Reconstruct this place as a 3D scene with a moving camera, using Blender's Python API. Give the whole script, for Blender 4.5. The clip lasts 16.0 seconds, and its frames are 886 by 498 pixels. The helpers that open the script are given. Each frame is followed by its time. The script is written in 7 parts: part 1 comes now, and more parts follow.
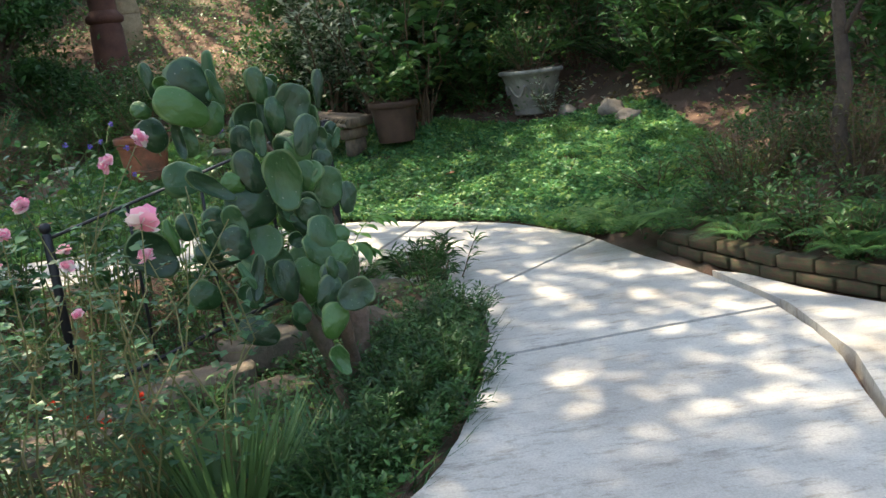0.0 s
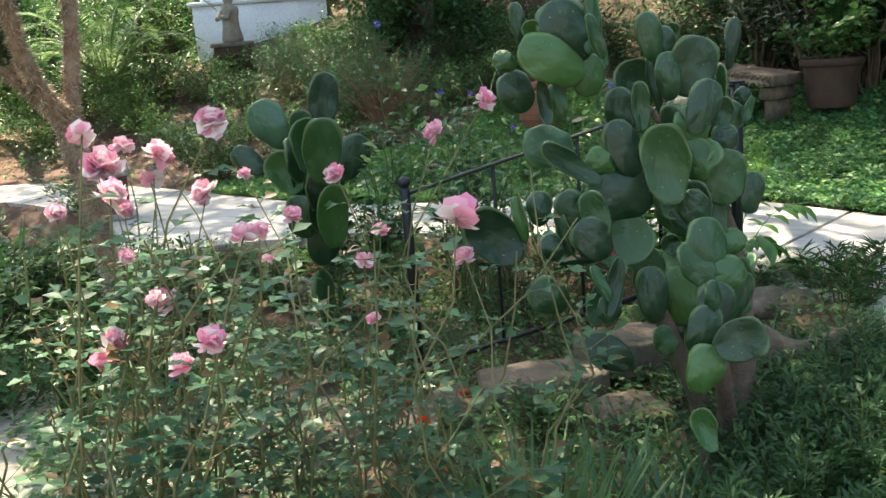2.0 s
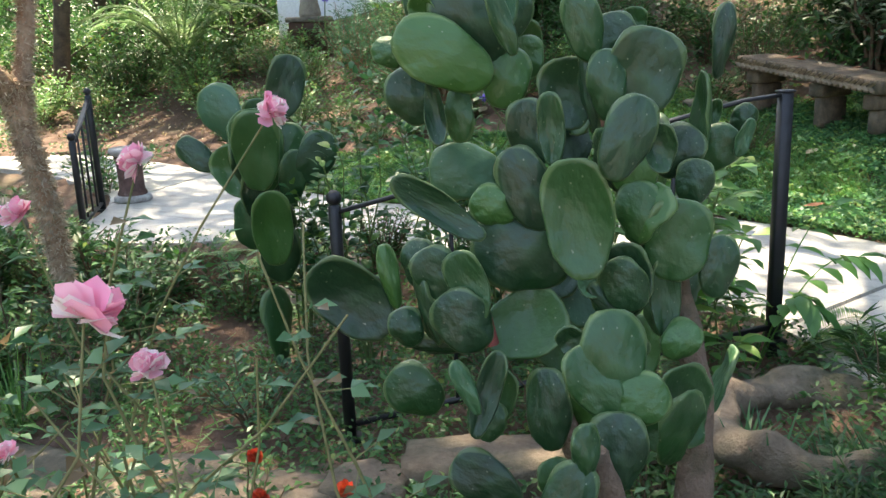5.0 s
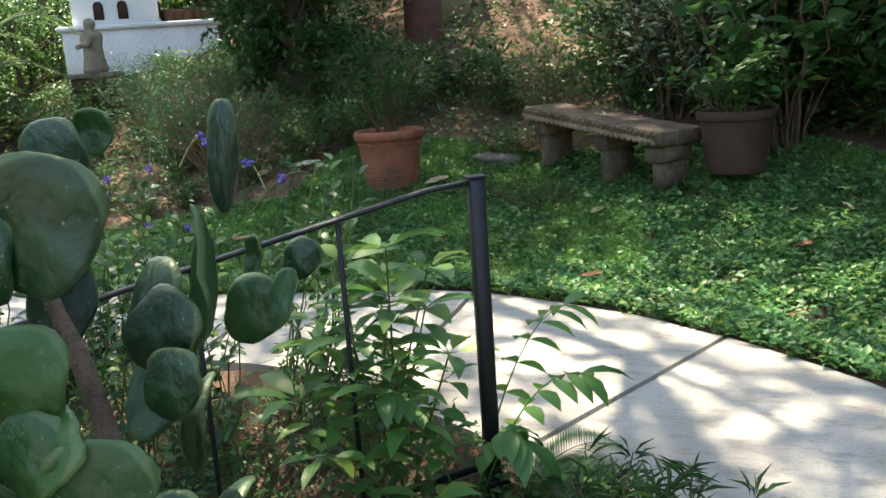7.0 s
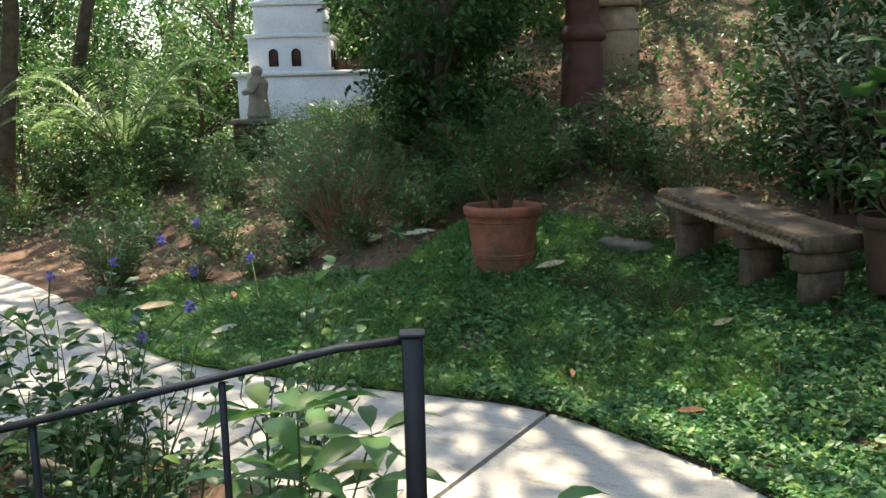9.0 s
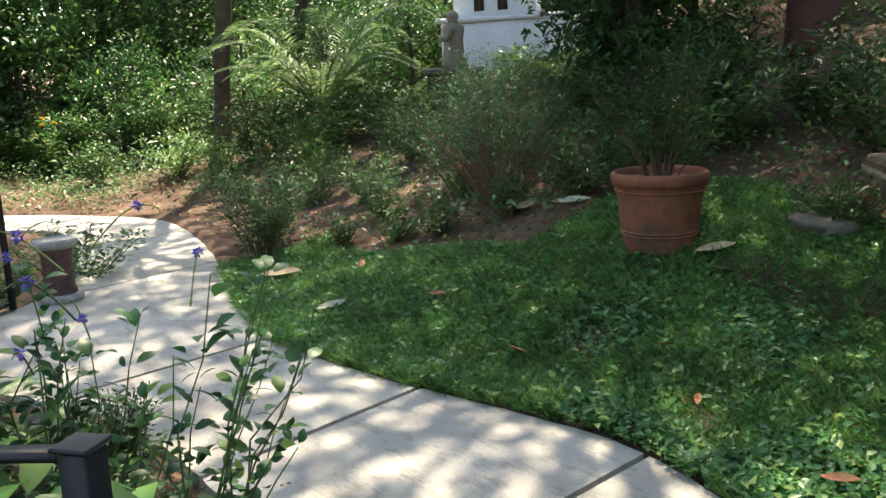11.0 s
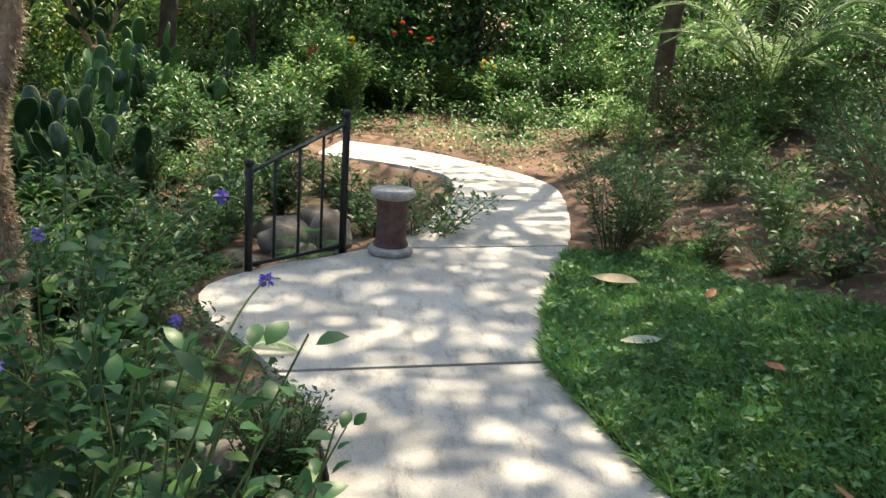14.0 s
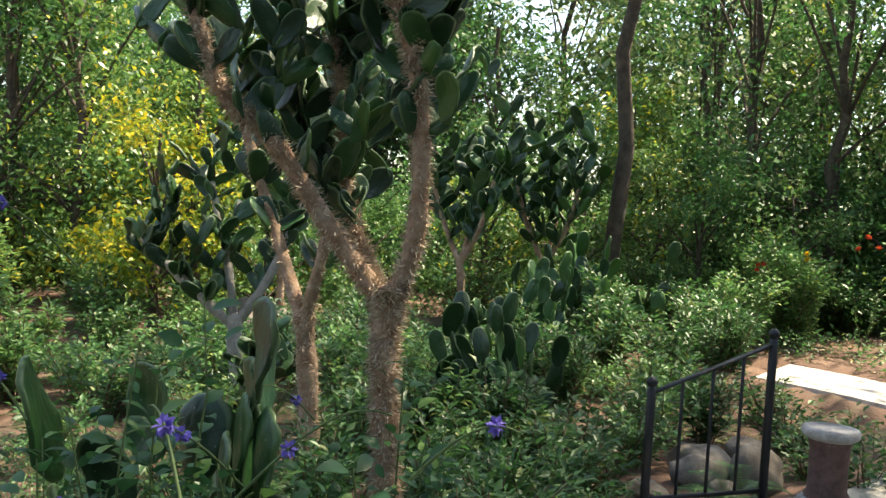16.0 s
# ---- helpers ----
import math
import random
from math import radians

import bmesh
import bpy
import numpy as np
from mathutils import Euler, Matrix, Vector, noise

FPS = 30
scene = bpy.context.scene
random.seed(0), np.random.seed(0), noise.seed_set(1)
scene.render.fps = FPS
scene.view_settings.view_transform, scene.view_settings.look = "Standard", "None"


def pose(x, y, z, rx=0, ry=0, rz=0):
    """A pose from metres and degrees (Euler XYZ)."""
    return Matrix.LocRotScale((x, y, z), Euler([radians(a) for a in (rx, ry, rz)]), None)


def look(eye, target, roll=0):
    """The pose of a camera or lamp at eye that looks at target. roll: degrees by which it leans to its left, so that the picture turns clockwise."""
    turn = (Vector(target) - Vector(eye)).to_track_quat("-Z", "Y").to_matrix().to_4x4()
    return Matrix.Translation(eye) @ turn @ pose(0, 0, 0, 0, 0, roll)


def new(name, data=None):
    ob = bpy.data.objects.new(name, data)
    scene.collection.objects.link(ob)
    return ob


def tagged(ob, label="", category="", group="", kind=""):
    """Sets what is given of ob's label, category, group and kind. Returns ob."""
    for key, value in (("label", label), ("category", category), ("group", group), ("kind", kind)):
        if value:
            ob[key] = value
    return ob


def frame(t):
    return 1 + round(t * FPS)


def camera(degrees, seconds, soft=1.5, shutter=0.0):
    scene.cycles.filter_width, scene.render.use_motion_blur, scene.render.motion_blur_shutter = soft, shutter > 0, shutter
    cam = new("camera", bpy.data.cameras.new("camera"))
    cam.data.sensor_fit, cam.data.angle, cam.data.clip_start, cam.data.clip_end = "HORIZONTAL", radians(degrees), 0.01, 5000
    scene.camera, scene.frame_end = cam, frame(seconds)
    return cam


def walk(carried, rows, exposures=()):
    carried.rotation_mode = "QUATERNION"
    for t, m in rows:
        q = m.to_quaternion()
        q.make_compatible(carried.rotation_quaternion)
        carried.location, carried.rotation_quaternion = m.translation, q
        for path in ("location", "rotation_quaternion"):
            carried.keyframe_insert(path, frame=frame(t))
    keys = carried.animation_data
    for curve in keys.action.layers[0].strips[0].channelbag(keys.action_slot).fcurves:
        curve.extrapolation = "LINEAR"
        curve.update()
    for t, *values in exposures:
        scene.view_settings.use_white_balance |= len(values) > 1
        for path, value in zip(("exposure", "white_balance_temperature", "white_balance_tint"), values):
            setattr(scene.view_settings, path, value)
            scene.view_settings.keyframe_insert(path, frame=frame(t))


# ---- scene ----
cam = camera(53.0, 16.0)
PATH = [
    (0, (0.748, -0.981, 1.355), (0.831, 0.969, 0.918), -6.5),
    (0.5, (0.732, -0.778, 1.34), (0.529, 1.158, 0.881), -6.4),
    (1, (0.791, -0.564, 1.354), (0.305, 1.315, 0.871), -5.2),
    (1.5, (0.765, -0.362, 1.343), (0.122, 1.472, 0.868), -4.5),
    (2, (0.73, -0.12, 1.358), (-0.049, 1.66, 0.885), -4.6),
    (2.5, (0.782, 0.132, 1.348), (-0.165, 1.822, 0.852), -3.9),
    (3, (0.821, 0.31, 1.348), (-0.283, 1.895, 0.83), -2.9),
    (3.2, (0.806, 0.36, 1.341), (-0.349, 1.906, 0.816), -2.7),
    (5.3, (1.001, 1.19, 1.311), (0.05, 2.883, 0.833), -3.1),
    (5.5, (1.002, 1.326, 1.32), (0.102, 3.051, 0.857), -3.9),
    (6, (1.062, 1.581, 1.336), (0.225, 3.345, 0.901), -4.8),
    (6.5, (1.194, 1.855, 1.373), (0.392, 3.637, 0.946), -4.5),
    (7, (1.293, 2.073, 1.372), (0.524, 3.87, 0.947), -4.0),
    (7.5, (1.341, 2.394, 1.407), (0.597, 4.208, 1.012), -3.2),
    (8, (1.435, 2.626, 1.435), (0.514, 4.368, 1.097), -2.1),
    (8.5, (1.554, 2.856, 1.496), (0.469, 4.504, 1.168), -1.1),
    (9, (1.537, 3.068, 1.496), (0.377, 4.668, 1.19), -1.4),
    (9.5, (1.528, 3.339, 1.529), (0.27, 4.866, 1.235), -2.7),
    (9.7, (1.54, 3.474, 1.527), (0.227, 4.954, 1.232), -2.7),
    (11.8, (1.486, 4.766, 1.438), (-0.175, 5.761, 0.938), -1.6),
    (12, (1.46, 4.87, 1.432), (-0.223, 5.817, 0.911), -1.1),
    (12.5, (1.301, 5.169, 1.457), (-0.454, 5.975, 0.939), -0.3),
    (13, (1.126, 5.216, 1.466), (-0.699, 5.902, 1.017), 0.5),
    (13.5, (0.981, 5.347, 1.526), (-0.919, 5.775, 1.071), 2.6),
    (14, (0.818, 5.42, 1.51), (-1.104, 5.669, 1.016), 3.8),
    (14.5, (0.613, 5.504, 1.508), (-1.311, 5.656, 0.984), 2.8),
    (15, (0.471, 5.585, 1.481), (-1.475, 5.474, 1.03), 3.2),
    (15.5, (0.36, 5.62, 1.47), (-1.571, 5.17, 1.195), 1.8),
    (16, (0.27, 5.64, 1.46), (-1.577, 4.877, 1.378), 3.4),
]
walk(cam, [(t, look(eye, target, roll)) for t, eye, target, roll in PATH], exposures=[(0, 2.25, 8000, 10), (3, 2.42, 8000, 10), (5.5, 2.55, 8000, 10), (7.5, 2.08, 8000, 10), (9, 1.95, 8000, 10), (13, 1.82, 8000, 10), (16, 1.83, 8000, 10)])


# ---- world, sun ----
SUN_EL, SUN_AZ = 64.0, 140.0          # azimuth the light comes from, degrees from +x to +y
world = bpy.data.worlds.new("sky")
scene.world = world
world.use_nodes = True
wn = world.node_tree
sky = wn.nodes.new("ShaderNodeTexSky")
sky.sky_type, sky.sun_disc = "NISHITA", False
sky.sun_elevation, sky.sun_rotation = radians(SUN_EL), radians(90 - SUN_AZ)
bg = wn.nodes["Background"]
bg.inputs["Strength"].default_value = 0.15
wn.links.new(sky.outputs[0], bg.inputs["Color"])
sun = new("sun", bpy.data.lights.new("sun", "SUN"))
sun.data.energy, sun.data.angle, sun.data.color = 4.6, radians(0.53), (1.0, 0.95, 0.86)
sun_way = Vector((math.cos(radians(SUN_AZ)) * math.cos(radians(SUN_EL)), math.sin(radians(SUN_AZ)) * math.cos(radians(SUN_EL)), math.sin(radians(SUN_EL))))
sun.matrix_world = look(sun_way * 60, (0, 0, 0))


# ---- materials ----
def nodes_of(name):
    m = bpy.data.materials.new(name)
    m.use_nodes = True
    return m, m.node_tree, m.node_tree.nodes["Principled BSDF"]


def noise_node(t, scale, detail=6.0, rough=0.6, coord="Object", stretch=(1, 1, 1)):
    tc, mp, n = t.nodes.new("ShaderNodeTexCoord"), t.nodes.new("ShaderNodeMapping"), t.nodes.new("ShaderNodeTexNoise")
    mp.inputs["Scale"].default_value = stretch
    n.inputs["Scale"].default_value, n.inputs["Detail"].default_value, n.inputs["Roughness"].default_value = scale, detail, rough
    t.links.new(tc.outputs[coord], mp.inputs["Vector"])
    t.links.new(mp.outputs[0], n.inputs["Vector"])
    return n


def ramp_node(t, src, stops):
    r = t.nodes.new("ShaderNodeValToRGB")
    while len(r.color_ramp.elements) < len(stops):
        r.color_ramp.elements.new(0.5)
    for e, (p, c) in zip(r.color_ramp.elements, stops):
        e.position, e.color = p, (*c, 1)
    t.links.new(src, r.inputs[0])
    return r


def mix_node(t, a, b, fac, mode="MIX"):
    m = t.nodes.new("ShaderNodeMix")
    m.data_type, m.blend_type = "RGBA", mode
    for sock, v in ((m.inputs[0], fac), (m.inputs[6], a), (m.inputs[7], b)):
        if isinstance(v, (int, float)):
            sock.default_value = v
        elif isinstance(v, tuple):
            sock.default_value = (*v, 1)
        else:
            t.links.new(v, sock)
    return m.outputs[2]


def bump_node(t, bsdf, height, strength, dist=0.01):
    b = t.nodes.new("ShaderNodeBump")
    b.inputs["Strength"].default_value, b.inputs["Distance"].default_value = strength, dist
    t.links.new(height, b.inputs["Height"])
    t.links.new(b.outputs[0], bsdf.inputs["Normal"])


def surface(name, c1, c2, scale=6.0, fine=60.0, rough=0.8, bump=0.4, dist=0.004, metal=0.0, stain=None, stain_at=(0.5, 0.7), coord="Object"):
    """Two tones by coarse noise, fine grain, an optional stain, and a bump."""
    m, t, b = nodes_of(name)
    n1, n2 = noise_node(t, scale, coord=coord), noise_node(t, fine, 4, 0.7, coord=coord)
    col = ramp_node(t, n1.outputs[0], [(0.35, c1), (0.65, c2)]).outputs[0]
    grain = ramp_node(t, n2.outputs[0], [(0.3, (0.7, 0.7, 0.7)), (0.7, (1.15, 1.15, 1.15))]).outputs[0]
    col = mix_node(t, col, grain, 0.7, "MULTIPLY")
    if stain:
        n3 = noise_node(t, scale * 0.43, 8, 0.7, coord=coord)
        f = ramp_node(t, n3.outputs[0], [(stain_at[0], (0, 0, 0)), (stain_at[1], (1, 1, 1))]).outputs[0]
        col = mix_node(t, col, stain, f)
    t.links.new(col, b.inputs["Base Color"])
    b.inputs["Roughness"].default_value, b.inputs["Metallic"].default_value = rough, metal
    bump_node(t, b, n2.outputs[0], bump, dist)
    return m


def leafy(name, dark, light, odd=None, odd_share=0.06, rough=0.42, trans=0.42, spec=0.45):
    """Leaves: each leaf its own tone, a few off-coloured, light passes through."""
    m, t, b = nodes_of(name)
    g = t.nodes.new("ShaderNodeNewGeometry")
    stops = [(0.0, dark), (0.95 - odd_share, light)]
    if odd:
        stops += [(0.96 - odd_share, odd), (1.0, odd)]
    col = ramp_node(t, g.outputs["Random Per Island"], stops).outputs[0]
    n = noise_node(t, 2.2, 3)
    tone = ramp_node(t, n.outputs[0], [(0.3, (0.55, 0.6, 0.58)), (0.7, (1.25, 1.25, 1.15))]).outputs[0]
    col = mix_node(t, col, tone, 0.8, "MULTIPLY")
    t.links.new(col, b.inputs["Base Color"])
    b.inputs["Roughness"].default_value = rough
    b.inputs["Specular IOR Level"].default_value = spec
    tr, mx = t.nodes.new("ShaderNodeBsdfTranslucent"), t.nodes.new("ShaderNodeMixShader")
    mx.inputs[0].default_value = trans
    t.links.new(col, tr.inputs["Color"])
    t.links.new(b.outputs[0], mx.inputs[1])
    t.links.new(tr.outputs[0], mx.inputs[2])
    t.links.new(mx.outputs[0], t.nodes["Material Output"].inputs["Surface"])
    return m


def concrete():
    """Weathered pale concrete: blotches, dark scuffs along the trowel marks, fine grain."""
    m, t, b = nodes_of("pale_concrete")
    n1, n2, n3 = noise_node(t, 1.6, 6, 0.65), noise_node(t, 3.4, 8, 0.78, stretch=(1, 3.4, 1)), noise_node(t, 120, 3, 0.6)
    n4 = noise_node(t, 0.7, 4, 0.6)
    col = ramp_node(t, n1.outputs[0], [(0.3, (0.36, 0.335, 0.295)), (0.52, (0.48, 0.455, 0.405)), (0.72, (0.57, 0.545, 0.49))]).outputs[0]
    scuff = ramp_node(t, n2.outputs[0], [(0.52, (0, 0, 0)), (0.66, (0.8, 0.8, 0.8))]).outputs[0]
    col = mix_node(t, col, (0.22, 0.195, 0.165), scuff)
    n5 = noise_node(t, 11, 5, 0.7, stretch=(1, 1.8, 1))
    speck = ramp_node(t, n5.outputs[0], [(0.56, (0, 0, 0)), (0.72, (0.75, 0.75, 0.75))]).outputs[0]
    col = mix_node(t, col, (0.28, 0.245, 0.2), speck)
    earth = ramp_node(t, n4.outputs[0], [(0.56, (0, 0, 0)), (0.72, (0.5, 0.5, 0.5))]).outputs[0]
    col = mix_node(t, col, (0.34, 0.27, 0.18), earth)
    grain = ramp_node(t, n3.outputs[0], [(0.3, (0.82, 0.82, 0.82)), (0.7, (1.08, 1.08, 1.08))]).outputs[0]
    col = mix_node(t, col, grain, 1.0, "MULTIPLY")
    t.links.new(col, b.inputs["Base Color"])
    b.inputs["Roughness"].default_value = 0.75
    bump_node(t, b, n2.outputs[0], 0.25, 0.01)
    return m


M_SOIL = surface("garden_soil", (0.085, 0.045, 0.03), (0.16, 0.095, 0.062), 1.3, 45, 0.95, 0.9, 0.02, stain=(0.06, 0.06, 0.03), stain_at=(0.52, 0.66))
M_CONC = concrete()
M_IRON = surface("black_painted_iron", (0.005, 0.005, 0.007), (0.01, 0.011, 0.015), 20, 160, 0.5, 0.12, 0.001)
M_TERRA = surface("terracotta", (0.27, 0.085, 0.045), (0.38, 0.13, 0.068), 7, 70, 0.8, 0.25, 0.002, stain=(0.085, 0.055, 0.035), stain_at=(0.44, 0.66))
M_OLDPOT = surface("old_brown_pot", (0.05, 0.025, 0.015), (0.08, 0.042, 0.026), 7, 70, 0.85, 0.3)
M_STONE = surface("weathered_stone", (0.22, 0.155, 0.1), (0.36, 0.27, 0.18), 8, 60, 0.92, 0.8, 0.008, stain=(0.07, 0.065, 0.05), stain_at=(0.5, 0.72))
M_BENCH = surface("dark_bench_stone", (0.1, 0.068, 0.045), (0.21, 0.15, 0.1), 9, 60, 0.92, 0.9, 0.01, stain=(0.04, 0.04, 0.028), stain_at=(0.46, 0.68))
M_STEP = surface("earthy_step_stone", (0.14, 0.1, 0.07), (0.25, 0.19, 0.135), 6, 50, 0.95, 0.9, 0.01, stain=(0.06, 0.06, 0.035), stain_at=(0.45, 0.66))
M_GREYSTONE = surface("grey_garden_stone", (0.1, 0.085, 0.07), (0.22, 0.19, 0.155), 9, 70, 0.92, 0.7, 0.006, stain=(0.1, 0.1, 0.07), stain_at=(0.55, 0.75))
M_CASTURN = surface("cast_concrete_urn", (0.15, 0.14, 0.12), (0.25, 0.235, 0.2), 8, 80, 0.9, 0.5, 0.004, stain=(0.09, 0.095, 0.07), stain_at=(0.48, 0.7))
M_BRICK = surface("mossy_brick", (0.06, 0.03, 0.02), (0.13, 0.055, 0.035), 9, 80, 0.92, 0.7, 0.006, stain=(0.04, 0.05, 0.02), stain_at=(0.38, 0.58), coord="Generated")
M_WHITE = surface("white_plaster", (0.7, 0.72, 0.75), (0.8, 0.82, 0.84), 2, 50, 0.8, 0.2, 0.002, stain=(0.5, 0.5, 0.48), stain_at=(0.6, 0.85))
M_BARK = surface("rough_bark", (0.05, 0.036, 0.027), (0.115, 0.085, 0.06), 7, 40, 0.95, 1.0, 0.02)
M_CBARK = surface("scaly_cactus_bark", (0.28, 0.155, 0.09), (0.5, 0.36, 0.25), 9, 55, 0.95, 1.0, 0.012, stain=(0.12, 0.08, 0.055), stain_at=(0.5, 0.7))
M_CSTEM = surface("woody_pear_stem", (0.1, 0.065, 0.045), (0.21, 0.145, 0.105), 9, 55, 0.95, 1.0, 0.012, stain=(0.06, 0.06, 0.03), stain_at=(0.48, 0.66))
M_TWIG = surface("twigs", (0.09, 0.06, 0.035), (0.17, 0.11, 0.065), 12, 80, 0.9, 0.4)
M_GSTEM = surface("green_stems", (0.06, 0.11, 0.03), (0.12, 0.17, 0.05), 12, 80, 0.7, 0.3)
M_CANE = surface("rose_cane", (0.11, 0.12, 0.04), (0.2, 0.19, 0.08), 14, 80, 0.7, 0.3)
M_REDTWIG = surface("reddish_stems", (0.16, 0.08, 0.05), (0.3, 0.17, 0.1), 12, 80, 0.9, 0.4)
L_GROUND = leafy("groundcover_leaf", (0.035, 0.14, 0.06), (0.16, 0.38, 0.14), (0.3, 0.45, 0.14), 0.1)
L_GRASS = leafy("grass_blade", (0.055, 0.17, 0.045), (0.2, 0.41, 0.11), (0.22, 0.24, 0.08))
L_DARK = leafy("dark_foliage", (0.02, 0.07, 0.022), (0.055, 0.15, 0.04))
L_MID = leafy("mid_foliage", (0.036, 0.115, 0.038), (0.095, 0.225, 0.068), (0.17, 0.24, 0.07))
L_BRIGHT = leafy("bright_foliage", (0.075, 0.2, 0.06), (0.18, 0.34, 0.105), (0.28, 0.36, 0.1))
L_GREY = leafy("variegated_leaf", (0.16, 0.23, 0.14), (0.55, 0.6, 0.48), (0.05, 0.1, 0.04), 0.3)
L_BLUE = leafy("bluish_foliage", (0.04, 0.13, 0.06), (0.09, 0.23, 0.1))
L_WHORL = leafy("whorled_leaf", (0.06, 0.18, 0.05), (0.14, 0.32, 0.08), (0.24, 0.38, 0.08), 0.1)
L_SPIKE = leafy("spike_plant_leaf", (0.02, 0.085, 0.032), (0.06, 0.175, 0.062), (0.16, 0.3, 0.07), 0.08)
L_ROSE = leafy("rose_leaf", (0.03, 0.11, 0.055), (0.12, 0.26, 0.125), (0.16, 0.1, 0.04))


# ---- mesh helpers ----
class Geo:
    """Gathers vertices and faces of one mesh."""

    def __init__(self):
        self.v, self.f, self.n = [], [], 0

    def add(self, v, f):
        v, f = np.asarray(v, float).reshape(-1, 3), np.asarray(f, int)
        self.v.append(v)
        self.f.append(f + self.n)
        self.n += len(v)
        return self

    def mesh(self, name, material, smooth=False):
        me = bpy.data.meshes.new(name)
        v = np.concatenate(self.v)
        me.vertices.add(len(v))
        me.vertices.foreach_set("co", v.ravel())
        sizes = np.concatenate([np.full(len(f), f.shape[1]) for f in self.f])
        loops = np.concatenate([f.ravel() for f in self.f])
        me.loops.add(len(loops))
        me.loops.foreach_set("vertex_index", loops)
        me.polygons.add(len(sizes))
        me.polygons.foreach_set("loop_start", np.r_[0, np.cumsum(sizes)[:-1]])
        if smooth:
            me.polygons.foreach_set("use_smooth", np.ones(len(sizes), bool))
        me.update(calc_edges=True)
        me.validate()
        me.materials.append(material)
        return me


def part(name, geo, material, parent=None, label="", smooth=True, at=None):
    """One mesh object from a Geo, a bmesh or a mesh, under its thing."""
    if isinstance(geo, Geo):
        geo = geo.mesh(name, material, smooth)
    elif isinstance(geo, bmesh.types.BMesh):
        me = bpy.data.meshes.new(name)
        for face in geo.faces:
            face.smooth = smooth
        geo.to_mesh(me)
        geo.free()
        me.materials.append(material)
        geo = me
    ob = new(name, geo)
    ob.parent = parent
    if at is not None:
        ob.matrix_basis = at
    return tagged(ob, label)


def thing(name, x, y, z, label, category, group="", kind="", rz=0.0):
    ob = new(name)
    ob.empty_display_size = 0.1
    ob.matrix_basis = pose(x, y, z, 0, 0, rz)
    return tagged(ob, label, category, group, kind)


def unit(v):
    return v / np.maximum(np.linalg.norm(v, axis=-1, keepdims=True), 1e-9)


def tube(geo, pts, radii, sides=6, cap=True):
    """A tapered tube along points."""
    pts, radii = np.asarray(pts, float), np.asarray(radii, float)
    d = unit(np.gradient(pts, axis=0))
    ref = np.array([0.31, 0.17, 0.93]) if abs(d[0][2]) < 0.8 else np.array([0.93, 0.31, 0.1])
    a = unit(np.cross(d, ref))
    b = np.cross(d, a)
    th = np.arange(sides) * 2 * np.pi / sides
    ring = pts[:, None] + radii[:, None, None] * (a[:, None] * np.cos(th)[None, :, None] + b[:, None] * np.sin(th)[None, :, None])
    n, i = len(pts), np.arange(sides)
    j = (i + 1) % sides
    f = [np.stack([k * sides + i, k * sides + j, (k + 1) * sides + j, (k + 1) * sides + i], 1) for k in range(n - 1)]
    v = ring.reshape(-1, 3)
    geo.add(v, np.concatenate(f))
    if cap:
        c = np.vstack([ring[-1], pts[-1:] + d[-1:] * radii[-1] * 0.4])
        geo.add(c, np.stack([i, j, np.full(sides, sides)], 1))
    return geo


def lathe(geo, profile, sides=28, wobble=0.0):
    """A body turned round z from (radius, height) pairs."""
    p = np.asarray(profile, float)
    th = np.arange(sides) * 2 * np.pi / sides
    w = 1 + wobble * np.sin(3 * th + 1)
    v = np.stack([p[:, :1] * np.cos(th) * w, p[:, :1] * np.sin(th) * w, np.repeat(p[:, 1:], sides, 1)], -1).reshape(-1, 3)
    i = np.arange(sides)
    j = (i + 1) % sides
    f = [np.stack([k * sides + i, k * sides + j, (k + 1) * sides + j, (k + 1) * sides + i], 1) for k in range(len(p) - 1)]
    return geo.add(v, np.concatenate(f))


def block(geo, x0, x1, y0, y1, z0, z1, bevel=0.006):
    """A box with chamfered edges, as its outline loops."""
    b = min(bevel, (x1 - x0) / 3, (y1 - y0) / 3, (z1 - z0) / 3)
    rings = []
    for z, s in ((z0, b), (z0 + b, 0), (z1 - b, 0), (z1, b)):
        ax, bx, ay, by = x0 + s, x1 - s, y0 + s, y1 - s
        rings.append([(ax + b, ay, z), (bx - b, ay, z), (bx, ay + b, z), (bx, by - b, z), (bx - b, by, z), (ax + b, by, z), (ax, by - b, z), (ax, ay + b, z)])
    v = np.array(rings).reshape(-1, 3)
    i = np.arange(8)
    j = (i + 1) % 8
    f = np.concatenate([np.stack([k * 8 + i, k * 8 + j, (k + 1) * 8 + j, (k + 1) * 8 + i], 1) for k in range(3)])
    geo.add(v, f)
    geo.add(v[24:32], np.arange(8)[None])
    geo.add(v[0:8][::-1], np.arange(8)[None])
    return geo


